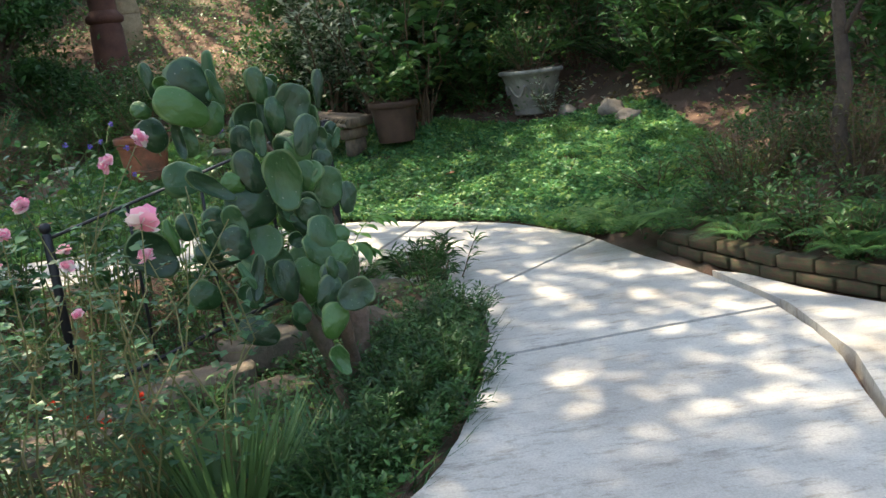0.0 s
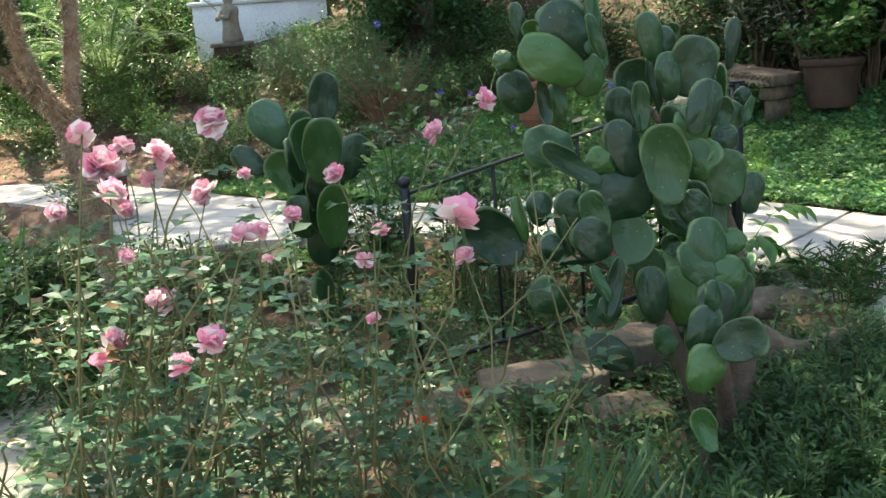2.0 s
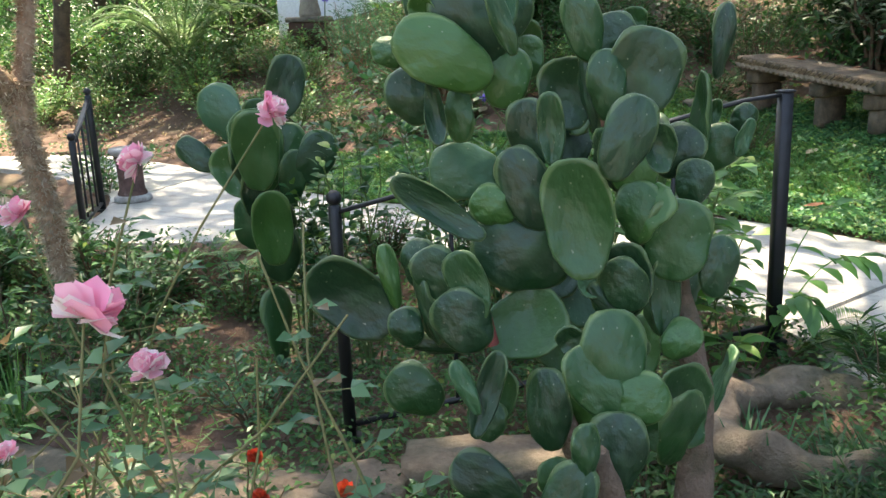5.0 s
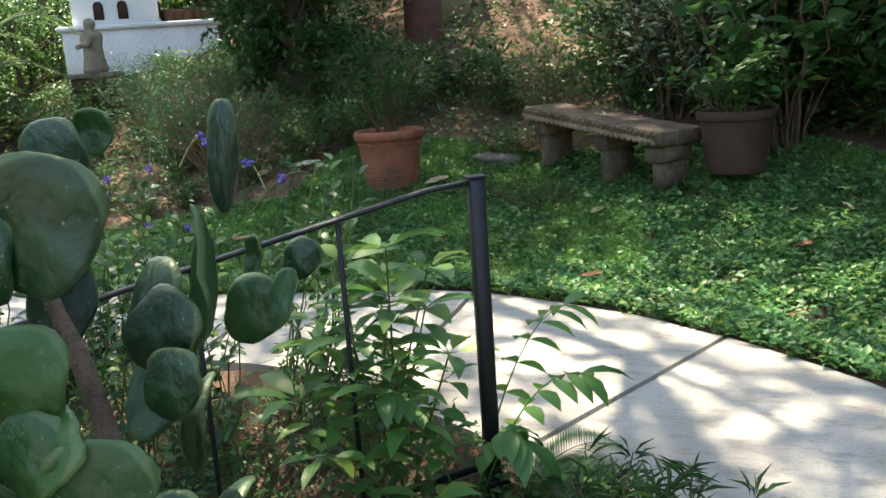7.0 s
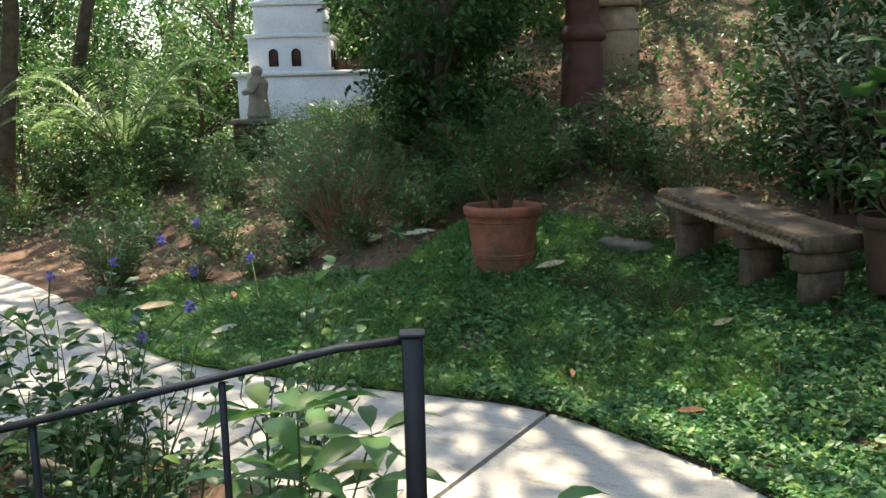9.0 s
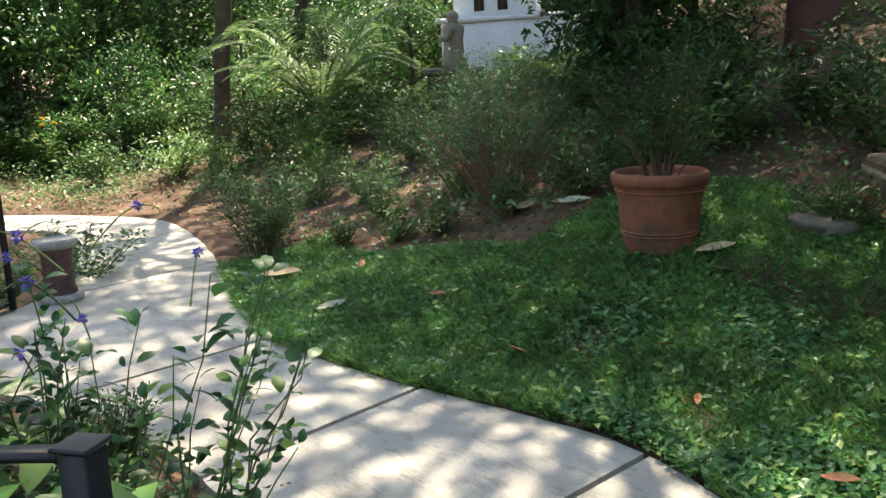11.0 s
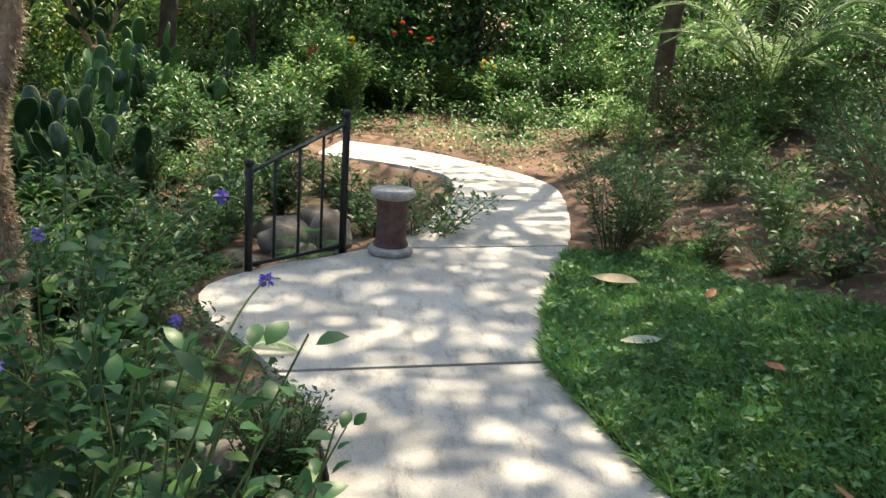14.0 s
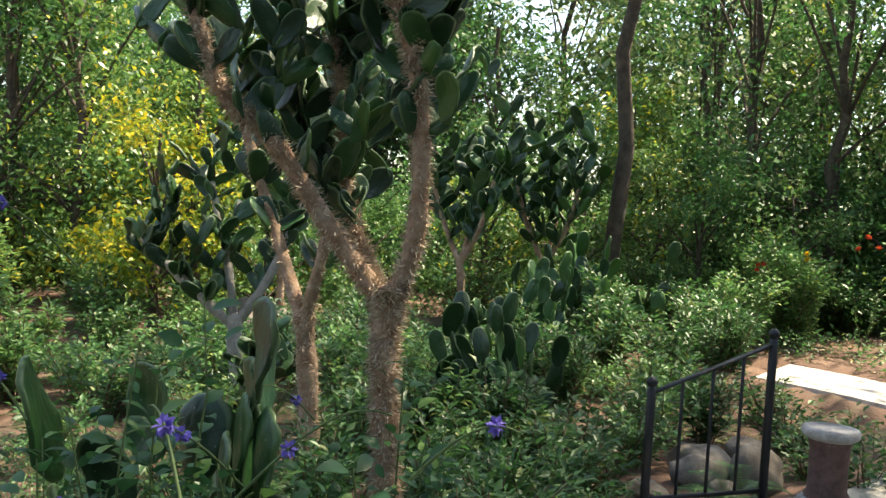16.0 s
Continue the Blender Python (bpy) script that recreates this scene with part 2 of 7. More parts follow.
LEAF = (np.array([(0, 0, 0), (0.45, -0.5, 0.1), (0.5, 0, 0.0), (0.45, 0.5, 0.1), (1, 0, -0.12)]), np.array([(0, 1, 4, 2), (0, 2, 4, 3)]))
DIAMOND = (np.array([(0, 0, 0), (0.45, -0.5, 0.04), (1, 0, -0.08), (0.45, 0.5, 0.04)]), np.array([(0, 1, 2, 3)]))
BLADE = (np.array([(0, -0.5, 0), (0, 0.5, 0), (0.55, -0.42, 0.0), (0.55, 0.42, 0.0), (1, -0.05, -0.16), (1, 0.05, -0.16)]), np.array([(0, 2, 3, 1), (2, 4, 5, 3)]))
BROAD = (np.array([(0, 0, 0), (0.2, -0.34, 0.06), (0.2, 0, 0.03), (0.2, 0.34, 0.06), (0.46, -0.5, 0.08), (0.46, 0, 0.03), (0.46, 0.5, 0.08), (0.75, -0.34, 0.0), (0.75, 0, -0.04), (0.75, 0.34, 0.0), (1, 0, -0.17)]),
         np.array([(0, 1, 2, 3), (1, 4, 5, 2), (2, 5, 6, 3), (4, 7, 8, 5), (5, 8, 9, 6), (7, 10, 9, 8)]))
PETAL = (np.array([(0, -0.15, 0), (0, 0.15, 0), (0.55, -0.5, 0.05), (0.55, 0.5, 0.05), (0.95, -0.3, 0.22), (0.95, 0.3, 0.22)]), np.array([(0, 2, 3, 1), (2, 4, 5, 3)]))


def leaves(geo, p, d, up, length, width, shape=LEAF):
    """Leaves at p, pointing along d, with their upper face towards up."""
    p, d = np.asarray(p, float), unit(np.asarray(d, float))
    n = len(p)
    side = np.cross(np.broadcast_to(up, p.shape), d)
    bad = np.linalg.norm(side, axis=1) < 1e-3
    side[bad] = (1, 0, 0)
    side = unit(side)
    nor = np.cross(d, side)
    length = np.broadcast_to(length, (n,))[:, None, None]
    width = np.broadcast_to(width, (n,))[:, None, None]
    t, f = shape
    v = p[:, None] + d[:, None] * t[None, :, :1] * length + side[:, None] * t[None, :, 1:2] * width + nor[:, None] * t[None, :, 2:] * length
    faces = (f[None] + (np.arange(n) * len(t))[:, None, None]).reshape(-1, f.shape[1])
    return geo.add(v.reshape(-1, 3), faces)


def rnd(seed):
    return np.random.default_rng(seed)


def ball_dirs(r, n, low=-1.0):
    z = r.uniform(low, 1, n)
    a = r.uniform(0, 2 * np.pi, n)
    s = np.sqrt(1 - z * z)
    return np.stack([s * np.cos(a), s * np.sin(a), z], 1)


# ---- lie of the land ----
OUTER = [(2.1, -6), (2.1, 0.5), (2.21, 1.55), (2.44, 2.3), (2.49, 3.0), (2.36, 3.75), (2.12, 4.4), (2.05, 4.9), (1.6, 5.72), (0.92, 6.24), (0.35, 6.57), (-0.28, 6.76),
         (-0.6, 6.84), (-1.14, 6.76), (-1.75, 6.6), (-2.3, 6.5), (-3.0, 6.42), (-3.7, 6.58), (-4.6, 6.88), (-5.74, 7.28), (-7.42, 7.62), (-8.1, 7.56), (-8.8, 7.21), (-9.6, 6.65), (-10.05, 6.15), (-10.4, 5.5), (-12.0, 3.0), (-14, -1)]
INNER = [(-2.4, -6), (-1.0, -2.0), (-0.2, 0.0), (0.64, 1.53), (0.82, 1.87), (0.97, 2.37), (1.04, 2.77), (1.13, 3.3), (1.0, 3.9), (0.66, 4.4), (0.4, 4.75), (-0.1, 5.1), (-0.8, 5.4), (-1.5, 5.45),
         (-2.3, 5.42), (-2.9, 5.2), (-3.85, 4.62), (-4.45, 4.92), (-4.85, 5.5), (-5.38, 5.97), (-6.2, 6.25), (-7.2, 6.55), (-8.2, 6.6), (-8.7, 6.1), (-9.2, 5.2), (-10.5, 2.6), (-12.2, -1)]


def dist_to(line, x, y):
    """Distance of points to a polyline."""
    best = np.full(np.shape(x), 1e9)
    for (ax, ay), (bx, by) in zip(line[:-1], line[1:]):
        dx, dy = bx - ax, by - ay
        t = np.clip(((x - ax) * dx + (y - ay) * dy) / (dx * dx + dy * dy), 0, 1)
        best = np.minimum(best, np.hypot(x - ax - t * dx, y - ay - t * dy))
    return best


def inside(poly, x, y):
    hit = np.zeros(np.shape(x), bool)
    for (ax, ay), (bx, by) in zip(poly, poly[1:] + poly[:1]):
        cut = (ay > y) != (by > y)
        with np.errstate(divide="ignore", invalid="ignore"):
            hit ^= cut & (x < (bx - ax) * (y - ay) / (by - ay) + ax)
    return hit


SLAB = OUTER + INNER[::-1]
SIDE = [(2.1, 0.4), (2.2, 1.55), (2.4, 2.28), (2.44, 3.0), (2.3, 3.9), (2.45, 3.8), (2.72, 3.25), (3.0, 2.75), (3.45, 2.2), (3.95, 1.75), (4.4, 1.45), (4.4, 0.4)]
BED = INNER + [(-30, -1), (-30, -30), (-2.4, -30)]


def height(x, y):
    """Ground level: the paving at 0, a bank rising outside it, a sunken bed inside."""
    x, y = np.asarray(x, float), np.asarray(y, float)
    do, di = dist_to(OUTER, x, y), dist_to(INNER, x, y)
    slab, bed = inside(SLAB, x, y) | inside(SIDE, x, y), inside(BED, x, y)
    left = np.clip((-x - 8.5) / 3, 0, 1)
    bank = 0.25 * np.clip(do - 0.35, 0, 9) + 0.03 * np.clip(do - 2.5, 0, 6) ** 2 + 0.2 * np.clip(do - 9.35, 0, 30)
    dip = np.clip((-x - 2.2) / 2, 0, 1) * np.clip(1 - do / 2.2, 0, 1)
    bank = bank * (1 - 0.75 * left) * (1 - 0.8 * dip) + 0.02 * np.sin(x * 2.1) * np.sin(y * 1.7) * np.clip(do, 0, 1)
    sunk = -0.3 * np.clip(di / 0.55, 0, 1) ** 1.3 + 0.03 * np.sin(x * 3.1 + 1) * np.sin(y * 2.7) * np.clip(di, 0, 1)
    return np.where(slab, -0.09, np.where(bed, sunk, bank))


def hz(x, y):
    return float(height(np.array([x]), np.array([y]))[0])


def build_ground():
    g = Geo()
    xs = np.concatenate([np.array([-900, -400, -150, -70, -40, -28, -22]), np.arange(-18, 7.01, 0.14), np.array([9, 12, 16, 24, 40, 80, 200, 500, 900])])
    ys = np.concatenate([np.array([-900, -400, -150, -60, -30, -16, -10, -7]), np.arange(-5, 16.01, 0.14), np.array([18, 21, 25, 30, 40, 70, 150, 400, 900])])
    X, Y = np.meshgrid(xs, ys, indexing="ij")
    Z = height(X, Y)
    near = (np.abs(X) < 20) & (np.abs(Y) < 20)
    Z = Z + near * 0.012 * np.sin(X * 17.3 + np.sin(Y * 9)) * np.sin(Y * 15.1 + np.sin(X * 7)) * (Z != -0.09)
    nx, ny = X.shape
    idx = np.arange(nx * ny).reshape(nx, ny)
    f = np.stack([idx[:-1, :-1], idx[1:, :-1], idx[1:, 1:], idx[:-1, 1:]], -1).reshape(-1, 4)
    g.add(np.stack([X, Y, Z], -1).reshape(-1, 3), f)
    ob = part("ground", g, M_SOIL)
    tagged(ob, "brown garden soil with leaf litter rising to a bank", "ground", kind="structure")


build_ground()


# ---- paving ----
JOINTS = [((2.1, 0.3), (-0.05, 0.3)), ((2.49, 2.98), (1.04, 2.77)), ((2.1, 4.85), (1.08, 3.75)), ((0.93, 6.24), (0.36, 4.8)), ((-0.55, 6.83), (-0.4, 5.23)),
          ((-1.75, 6.6), (-1.55, 5.45)), ((-3.02, 6.42), (-2.85, 5.22)), ((-5.3, 7.13), (-5.0, 5.65)), ((-7.0, 7.54), (-6.8, 6.43)), ((-8.9, 7.14), (-8.4, 6.42)), ((-10.4, 5.5), (-9.2, 5.2))]


def spot_on(line, p):
    """How far along a polyline the nearest place to p lies."""
    best, run = (1e9, 0), 0.0
    for a, b in zip(line[:-1], line[1:]):
        a, b = Vector(a), Vector(b)
        d = b - a
        t = min(1, max(0, (Vector(p) - a).dot(d) / d.length_squared))
        best = min(best, ((a + d * t - Vector(p)).length, run + d.length * t))
        run += d.length
    return best[1]


def stretch(line, s0, s1):
    """The stretch of a polyline between two lengths, with a fine uneven edge."""
    pts, run = [], 0.0
    marks = np.arange(s0, s1, 0.09).tolist() + [s1]
    seg = list(zip(line[:-1], line[1:]))
    for m in marks:
        run = 0.0
        for a, b in seg:
            a, b = Vector(a), Vector(b)
            l = (b - a).length
            if run + l >= m - 1e-6 or (a, b) == (Vector(seg[-1][0]), Vector(seg[-1][1])):
                p = a.lerp(b, min(1, (m - run) / l))
                n = Vector((b - a).yx).normalized() * 0.006
                p = p + Vector((n.x, -n.y)) * math.sin(m * 9.1 + math.sin(m * 23))
                pts.append(p)
                break
            run += l
    return pts


def smooth_line(line, times=2):
    """Corner-cut polyline."""
    for _ in range(times):
        out = [line[0]]
        for a, b in zip(line[:-1], line[1:]):
            out += [(a[0] * 0.75 + b[0] * 0.25, a[1] * 0.75 + b[1] * 0.25), (a[0] * 0.25 + b[0] * 0.75, a[1] * 0.25 + b[1] * 0.75)]
        line = out + [line[-1]]
    return line


def slab_piece(points, top, thick, parent, name="slab", material=None):
    bm = bmesh.new()
    vs = [bm.verts.new((p[0], p[1], top)) for p in points]
    face = bm.faces.new(vs)
    if face.normal.z < 0 or face.calc_area() == 0:
        face.normal_update()
        if face.normal.z < 0:
            bmesh.ops.reverse_faces(bm, faces=[face])
    inner = bmesh.ops.inset_region(bm, faces=[face], thickness=0.012, depth=0.006)
    rim = [e for e in bm.edges if e.is_boundary]
    ext = bmesh.ops.extrude_edge_only(bm, edges=rim)
    for v in ext["geom"]:
        if isinstance(v, bmesh.types.BMVert):
            v.co.z -= thick
    bmesh.ops.recalc_face_normals(bm, faces=bm.faces)
    return part(name, bm, material or M_CONC, parent, smooth=False)


def build_paving():
    pav = thing("pavement", 0, 0, 0, "curving garden path of pale cast concrete slabs", "path", kind="structure")
    o, i = smooth_line(OUTER), smooth_line(INNER)
    for (a, b) in zip(JOINTS[:-1], JOINTS[1:]):
        gap = 0.016
        oo = stretch(o, spot_on(o, a[0]) + gap, spot_on(o, b[0]) - gap)
        ii = stretch(i, spot_on(i, a[1]) + gap, spot_on(i, b[1]) - gap)
        slab_piece(oo + ii[::-1], -0.006, 0.1, pav)
    first = JOINTS[0]
    slab_piece(stretch(o, 0.3, spot_on(o, first[0]) - 0.012) + stretch(i, 0.3, spot_on(i, first[1]) - 0.012)[::-1], -0.006, 0.1, pav)
    # the side slab that joins the path beside the brick border
    slab_piece([(2.15, 0.5), (2.26, 1.55), (2.48, 2.28), (2.53, 3.0), (2.42, 3.7), (2.55, 3.55), (2.75, 3.05), (3.1, 2.5), (3.6, 1.9), (4.2, 1.4), (4.2, 0.5)], 0.0, 0.1, pav)


build_paving()


# ---- railings ----
def railing(a, b, z_a, z_b, foot_a, foot_b, bars, ball_a, ball_b, label):
    """Two posts, a sloping flat handrail, thin bars and a low rail."""
    a, b = np.array(a), np.array(b)
    rail = thing("handrail", a[0], a[1], foot_a, label, "railing")
    d = b - a
    ang = math.degrees(math.atan2(d[1], d[0]))
    length = float(np.hypot(*d))
    base = Matrix.Translation((0, 0, -foot_a)) @ pose(0, 0, 0, 0, 0, ang)
    for x, top, foot, ball in ((0, z_a, foot_a, ball_a), (length, z_b, foot_b, ball_b)):
        g = Geo()
        if ball:
            lathe(g, [(0.0, foot - 0.1), (0.024, foot - 0.1), (0.024, top - 0.06), (0.02, top - 0.055), (0.012, top - 0.045)], 14)
        else:
            block(g, x * 0 - 0.024, 0.024, -0.024, 0.024, foot - 0.1, top, 0.004)
        post = part("post", g, M_IRON, rail, smooth=ball, at=base @ Matrix.Translation((x, 0, 0)))
        if ball:
            g = Geo()
            th = np.linspace(-1.45, 1.5708, 9)
            lathe(g, [(0.03 * math.cos(q), top - 0.025 + 0.03 * math.sin(q)) for q in th], 16)
            part("ball_finial", g, M_IRON, post, "black ball finial on the post")
        else:
            g = Geo()
            block(g, -0.03, 0.03, -0.03, 0.03, top, top + 0.008, 0.003)
            part("cap_plate", g, M_IRON, post)
        g = Geo()
        block(g, -0.045, 0.045, -0.045, 0.045, foot - 0.005, foot + 0.01, 0.003)
        part("base_plate", g, M_IRON, post)

    def strip(z0, z1, w, h, x0, x1):
        g = Geo()
        bend = min(0.16, length * 0.2)
        xs = [x0, bend, x1] if z0 > 0.9 and not ball_a else [x0, x1]
        zs = [z0, z0 - 0.015, z1] if len(xs) == 3 else [z0, z1]
        v, f = [], []
        for x, z in zip(xs, zs):
            v += [(x, -w, z - h), (x, w, z - h), (x, w, z), (x, -w, z)]
        for k in range(len(xs) - 1):
            o = 4 * k
            f += [(o, o + 1, o + 5, o + 4), (o + 1, o + 2, o + 6, o + 5), (o + 2, o + 3, o + 7, o + 6), (o + 3, o, o + 4, o + 7)]
        f += [(3, 2, 1, 0), tuple(len(v) - 4 + q for q in range(4))]
        return g.add(v, f)

    lo_a = z_a - 0.003 if not ball_a else z_a - 0.075
    lo_b = z_b - 0.003 if not ball_b else z_b - 0.075
    part("top_rail", strip(lo_a, lo_b, 0.018, 0.012, 0.0, length), M_IRON, rail, smooth=False, at=base)
    part("low_rail", strip(foot_a + 0.07, foot_b + 0.07, 0.012, 0.02, 0.0, length), M_IRON, rail, smooth=False, at=base)
    for k in range(bars):
        u = (k + 1) / (bars + 1)
        x = u * length
        top = lo_a + (lo_b - lo_a) * u
        foot = foot_a + (foot_b - foot_a) * u + 0.06
        g = Geo()
        block(g, -0.0075, 0.0075, -0.0075, 0.0075, foot, top - 0.004, 0.002)
        part("bar", g, M_IRON, rail, smooth=False, at=base @ Matrix.Translation((x, 0, 0)))
    return rail


railing((0.335, 4.6), (-1.05, 3.56), 1.0, 0.72, 0.0, -0.28, 3, False, True, "black iron handrail with a square post, sloping down beside garden steps")
railing((-4.9, 5.49), (-4.4, 4.93), 0.93, 0.67, -0.02, -0.03, 3, True, True, "black iron handrail with ball-topped posts at the path edge")


# ---- pots, stool, bench ----
def terracotta_pot(x, y, z, r, h, label, material, name="plant_pot", rings=True):
    pot = thing(name, x, y, z, label, "pot")
    g = Geo()
    lathe(g, [(0, 0), (r * 0.74, 0), (r * 0.76, 0.012), (r * 0.8, h * 0.2), (r * 0.94, h * 0.82), (r * 0.95, h * 0.84)], 36)
    body = part("body", g, material, pot)
    g = Geo()
    lathe(g, [(r * 0.95, h * 0.84), (r * 1.0, h * 0.845), (r * 1.04, h * 0.87), (r * 1.05, h * 0.95), (r * 1.03, h * 0.985), (r * 0.99, h), (r * 0.93, h * 0.99), (r * 0.9, h * 0.93), (r * 0.88, h * 0.85)], 36)
    part("rim", g, material, pot, "thick rolled rim")
    if rings:
        for lo, out in ((0.22, 0.815), (0.26, 0.822), (0.77, 0.945)):
            g = Geo()
            rr = r * out
            lathe(g, [(rr - 0.004, h * lo - 0.008), (rr + 0.006, h * lo - 0.003), (rr + 0.006, h * lo + 0.003), (rr - 0.004, h * lo + 0.008)], 36)
            part("band", g, material, pot)
        g = Geo()
        for k in range(60):
            t = k * 2 * math.pi / 60
            c = np.array([math.cos(t), math.sin(t)]) * r * 0.945
            block(g, c[0] - 0.006, c[0] + 0.006, c[1] - 0.006, c[1] + 0.006, h * 0.79, h * 0.815, 0.002)
        part("bead_band", g, material, pot)
    g = Geo()
    lathe(g, [(r * 0.9, h * 0.9), (r * 0.5, h * 0.92), (0.0, h * 0.925)], 24)
    part("soil", g, M_SOIL, pot, "dark potting soil")
    return pot


terracotta_pot(-1.83, 8.45, 0.36, 0.27, 0.47, "terracotta pot with rolled rim and beaded band on the lawn", M_TERRA)
terracotta_pot(0.8, 8.36, 0.47, 0.25, 0.42, "dark brown weathered clay pot beside the stone bench", M_OLDPOT, rings=False)


def stone_stool(x, y):
    st = thing("baluster_stool", x, y, -0.005, "mottled brown stone baluster stool with a pale top on the path", "stool")
    g = Geo()
    lathe(g, [(0, 0), (0.14, 0), (0.15, 0.01), (0.15, 0.035), (0.135, 0.05), (0.115, 0.055)], 32)
    pale = surface("pale_worn_stone", (0.3, 0.28, 0.26), (0.5, 0.48, 0.45), 12, 60, 0.85, 0.5, 0.004, stain=(0.16, 0.14, 0.12), stain_at=(0.52, 0.7))
    part("foot_ring", g, pale, st, "pale stone foot ring")
    g = Geo()
    lathe(g, [(0.115, 0.055), (0.118, 0.07), (0.102, 0.1), (0.1, 0.2), (0.103, 0.32), (0.112, 0.36), (0.118, 0.375)], 32)
    shaft = surface("mottled_shaft", (0.07, 0.035, 0.03), (0.16, 0.085, 0.07), 14, 50, 0.75, 0.6, 0.006, stain=(0.32, 0.26, 0.23), stain_at=(0.6, 0.7))
    part("shaft", g, shaft, st, "mottled dark brown shaft")
    g = Geo()
    lathe(g, [(0.118, 0.375), (0.135, 0.385), (0.148, 0.4), (0.15, 0.42), (0.142, 0.435), (0.12, 0.44), (0.115, 0.434), (0.0, 0.432)], 32)
    part("top", g, pale, st, "pale worn round top")


stone_stool(-4.92, 5.81)


def garden_bench():
    """A low carved stone bench; its front edge runs from a to b."""
    a, b = np.array((-0.88, 8.93)), np.array((0.34, 8.05))
    d = b - a
    ang, length = math.degrees(math.atan2(d[1], d[0])), float(np.hypot(*d))
    bench = thing("garden_bench", a[0], a[1], 0.5, "low weathered stone bench with a carved braided edge", "bench", rz=ang)
    tilt = pose(0, 0, 0.43, 0, 6.0, 0)
    g = Geo()
    block(g, 0, length, 0.02, 0.43, -0.1, 0.0, 0.012)
    seat = part("seat", g, M_BENCH, bench, "worn seat slab with leaves lying on it", smooth=False, at=tilt)
    g = Geo()
    n = 26
    for k in range(n):
        x = 0.03 + (length - 0.06) * (k + 0.5) / n
        for s, z in ((1, -0.03), (-1, -0.068)):
            c = np.array([(x - 0.03, 0.004, z - 0.017 * s), (x + 0.018, 0.004, z + 0.017 * s)])
            w = 0.012
            v = [(c[0][0], 0.02, c[0][2] - w), (c[1][0], 0.02, c[1][2] - w), (c[1][0], 0.02, c[1][2] + w), (c[0][0], 0.02, c[0][2] + w),
                 (c[0][0] + 0.005, -0.018, c[0][2]), (c[1][0] - 0.005, -0.018, c[1][2])]
            g.add(v, [(0, 1, 5, 4), (2, 3, 4, 5)])
            g.add(v, [(0, 4, 3), (1, 2, 5)])
    part("carved_braid", g, M_STONE, seat, "carved braided front edge", smooth=False)
    for x, low in ((0.08, 0.0), (length * 0.52, -0.075), (length - 0.2, -0.14)):
        g = Geo()
        w = 0.14
        block(g, x, x + w, 0.06, 0.38, 0.2 + low, 0.31 + low, 0.012)
        part("leg_capital", g, M_BENCH, bench, smooth=False)
        g = Geo()
        block(g, x + 0.03, x + w - 0.02, 0.09, 0.36, -0.12, 0.2 + low, 0.015)
        part("leg", g, M_BENCH, bench, smooth=False)


garden_bench()


def smooth3(line):
    for _ in range(2):
        out = [line[0]]
        for a, b in zip(line[:-1], line[1:]):
            a, b = np.array(a), np.array(b)
            out += [a * 0.75 + b * 0.25, a * 0.25 + b * 0.75]
        line = out + [line[-1]]
    return line


# ---- cactus pads ----
def pad_mesh(name, seed, material):
    """A prickly-pear pad of length 1 and width 1: egg outline, thick soft rim, a slight bend."""
    r = rnd(seed)
    sides = 26
    th = np.arange(sides) * 2 * np.pi / sides
    half = 0.5 * (1 + 0.16 * np.cos(th)) * np.abs(np.sin(th)) ** 0.74 * np.sign(np.sin(th))
    ox = 0.5 + 0.5 * np.cos(th)
    oy = half * (1 + 0.04 * np.sin(5 * th + r.uniform(0, 6)))
    g = Geo()
    rings = []
    bend, twist = r.uniform(-0.24, 0.24), r.uniform(-0.5, 0.5)
    for s, z in ((1.0, 0.0), (0.965, 0.045), (0.88, 0.062), (0.5, 0.07)):
        x, y = 0.5 + (ox - 0.5) * s, oy * s
        dz = bend * (4 * (x - 0.5) ** 2 + 3 * y ** 2) + twist * y * (x - 0.4) + 0.035 * np.sin(4 * th + seed) * s ** 3 + 0.02 * np.sin(9 * th + seed * 2) * s ** 4
        rings.append((x, y, z, dz))
    allv = []
    for sign in (1, -1):
        v = [np.stack([x, y, sign * z * 0.75 + dz], 1) for x, y, z, dz in rings]
        c = np.array([[0.5, 0, sign * 0.054]])
        v = np.vstack(v + [c])
        i = np.arange(sides)
        j = (i + 1) % sides
        f = np.concatenate([np.stack([k * sides + i, k * sides + j, (k + 1) * sides + j, (k + 1) * sides + i], 1) for k in range(3)])
        tri = np.stack([3 * sides + i, 3 * sides + j, np.full(sides, 4 * sides)], 1)
        if sign < 0:
            f, tri = f[:, ::-1], tri[:, ::-1]
        o = g.n
        g.add(v, f)
        g.f.append(tri + o)
    me = g.mesh(name, material, True)
    bm = bmesh.new()
    bm.from_mesh(me)
    bmesh.ops.remove_doubles(bm, verts=bm.verts, dist=1e-4)
    bm.to_mesh(me)
    bm.free()
    return me


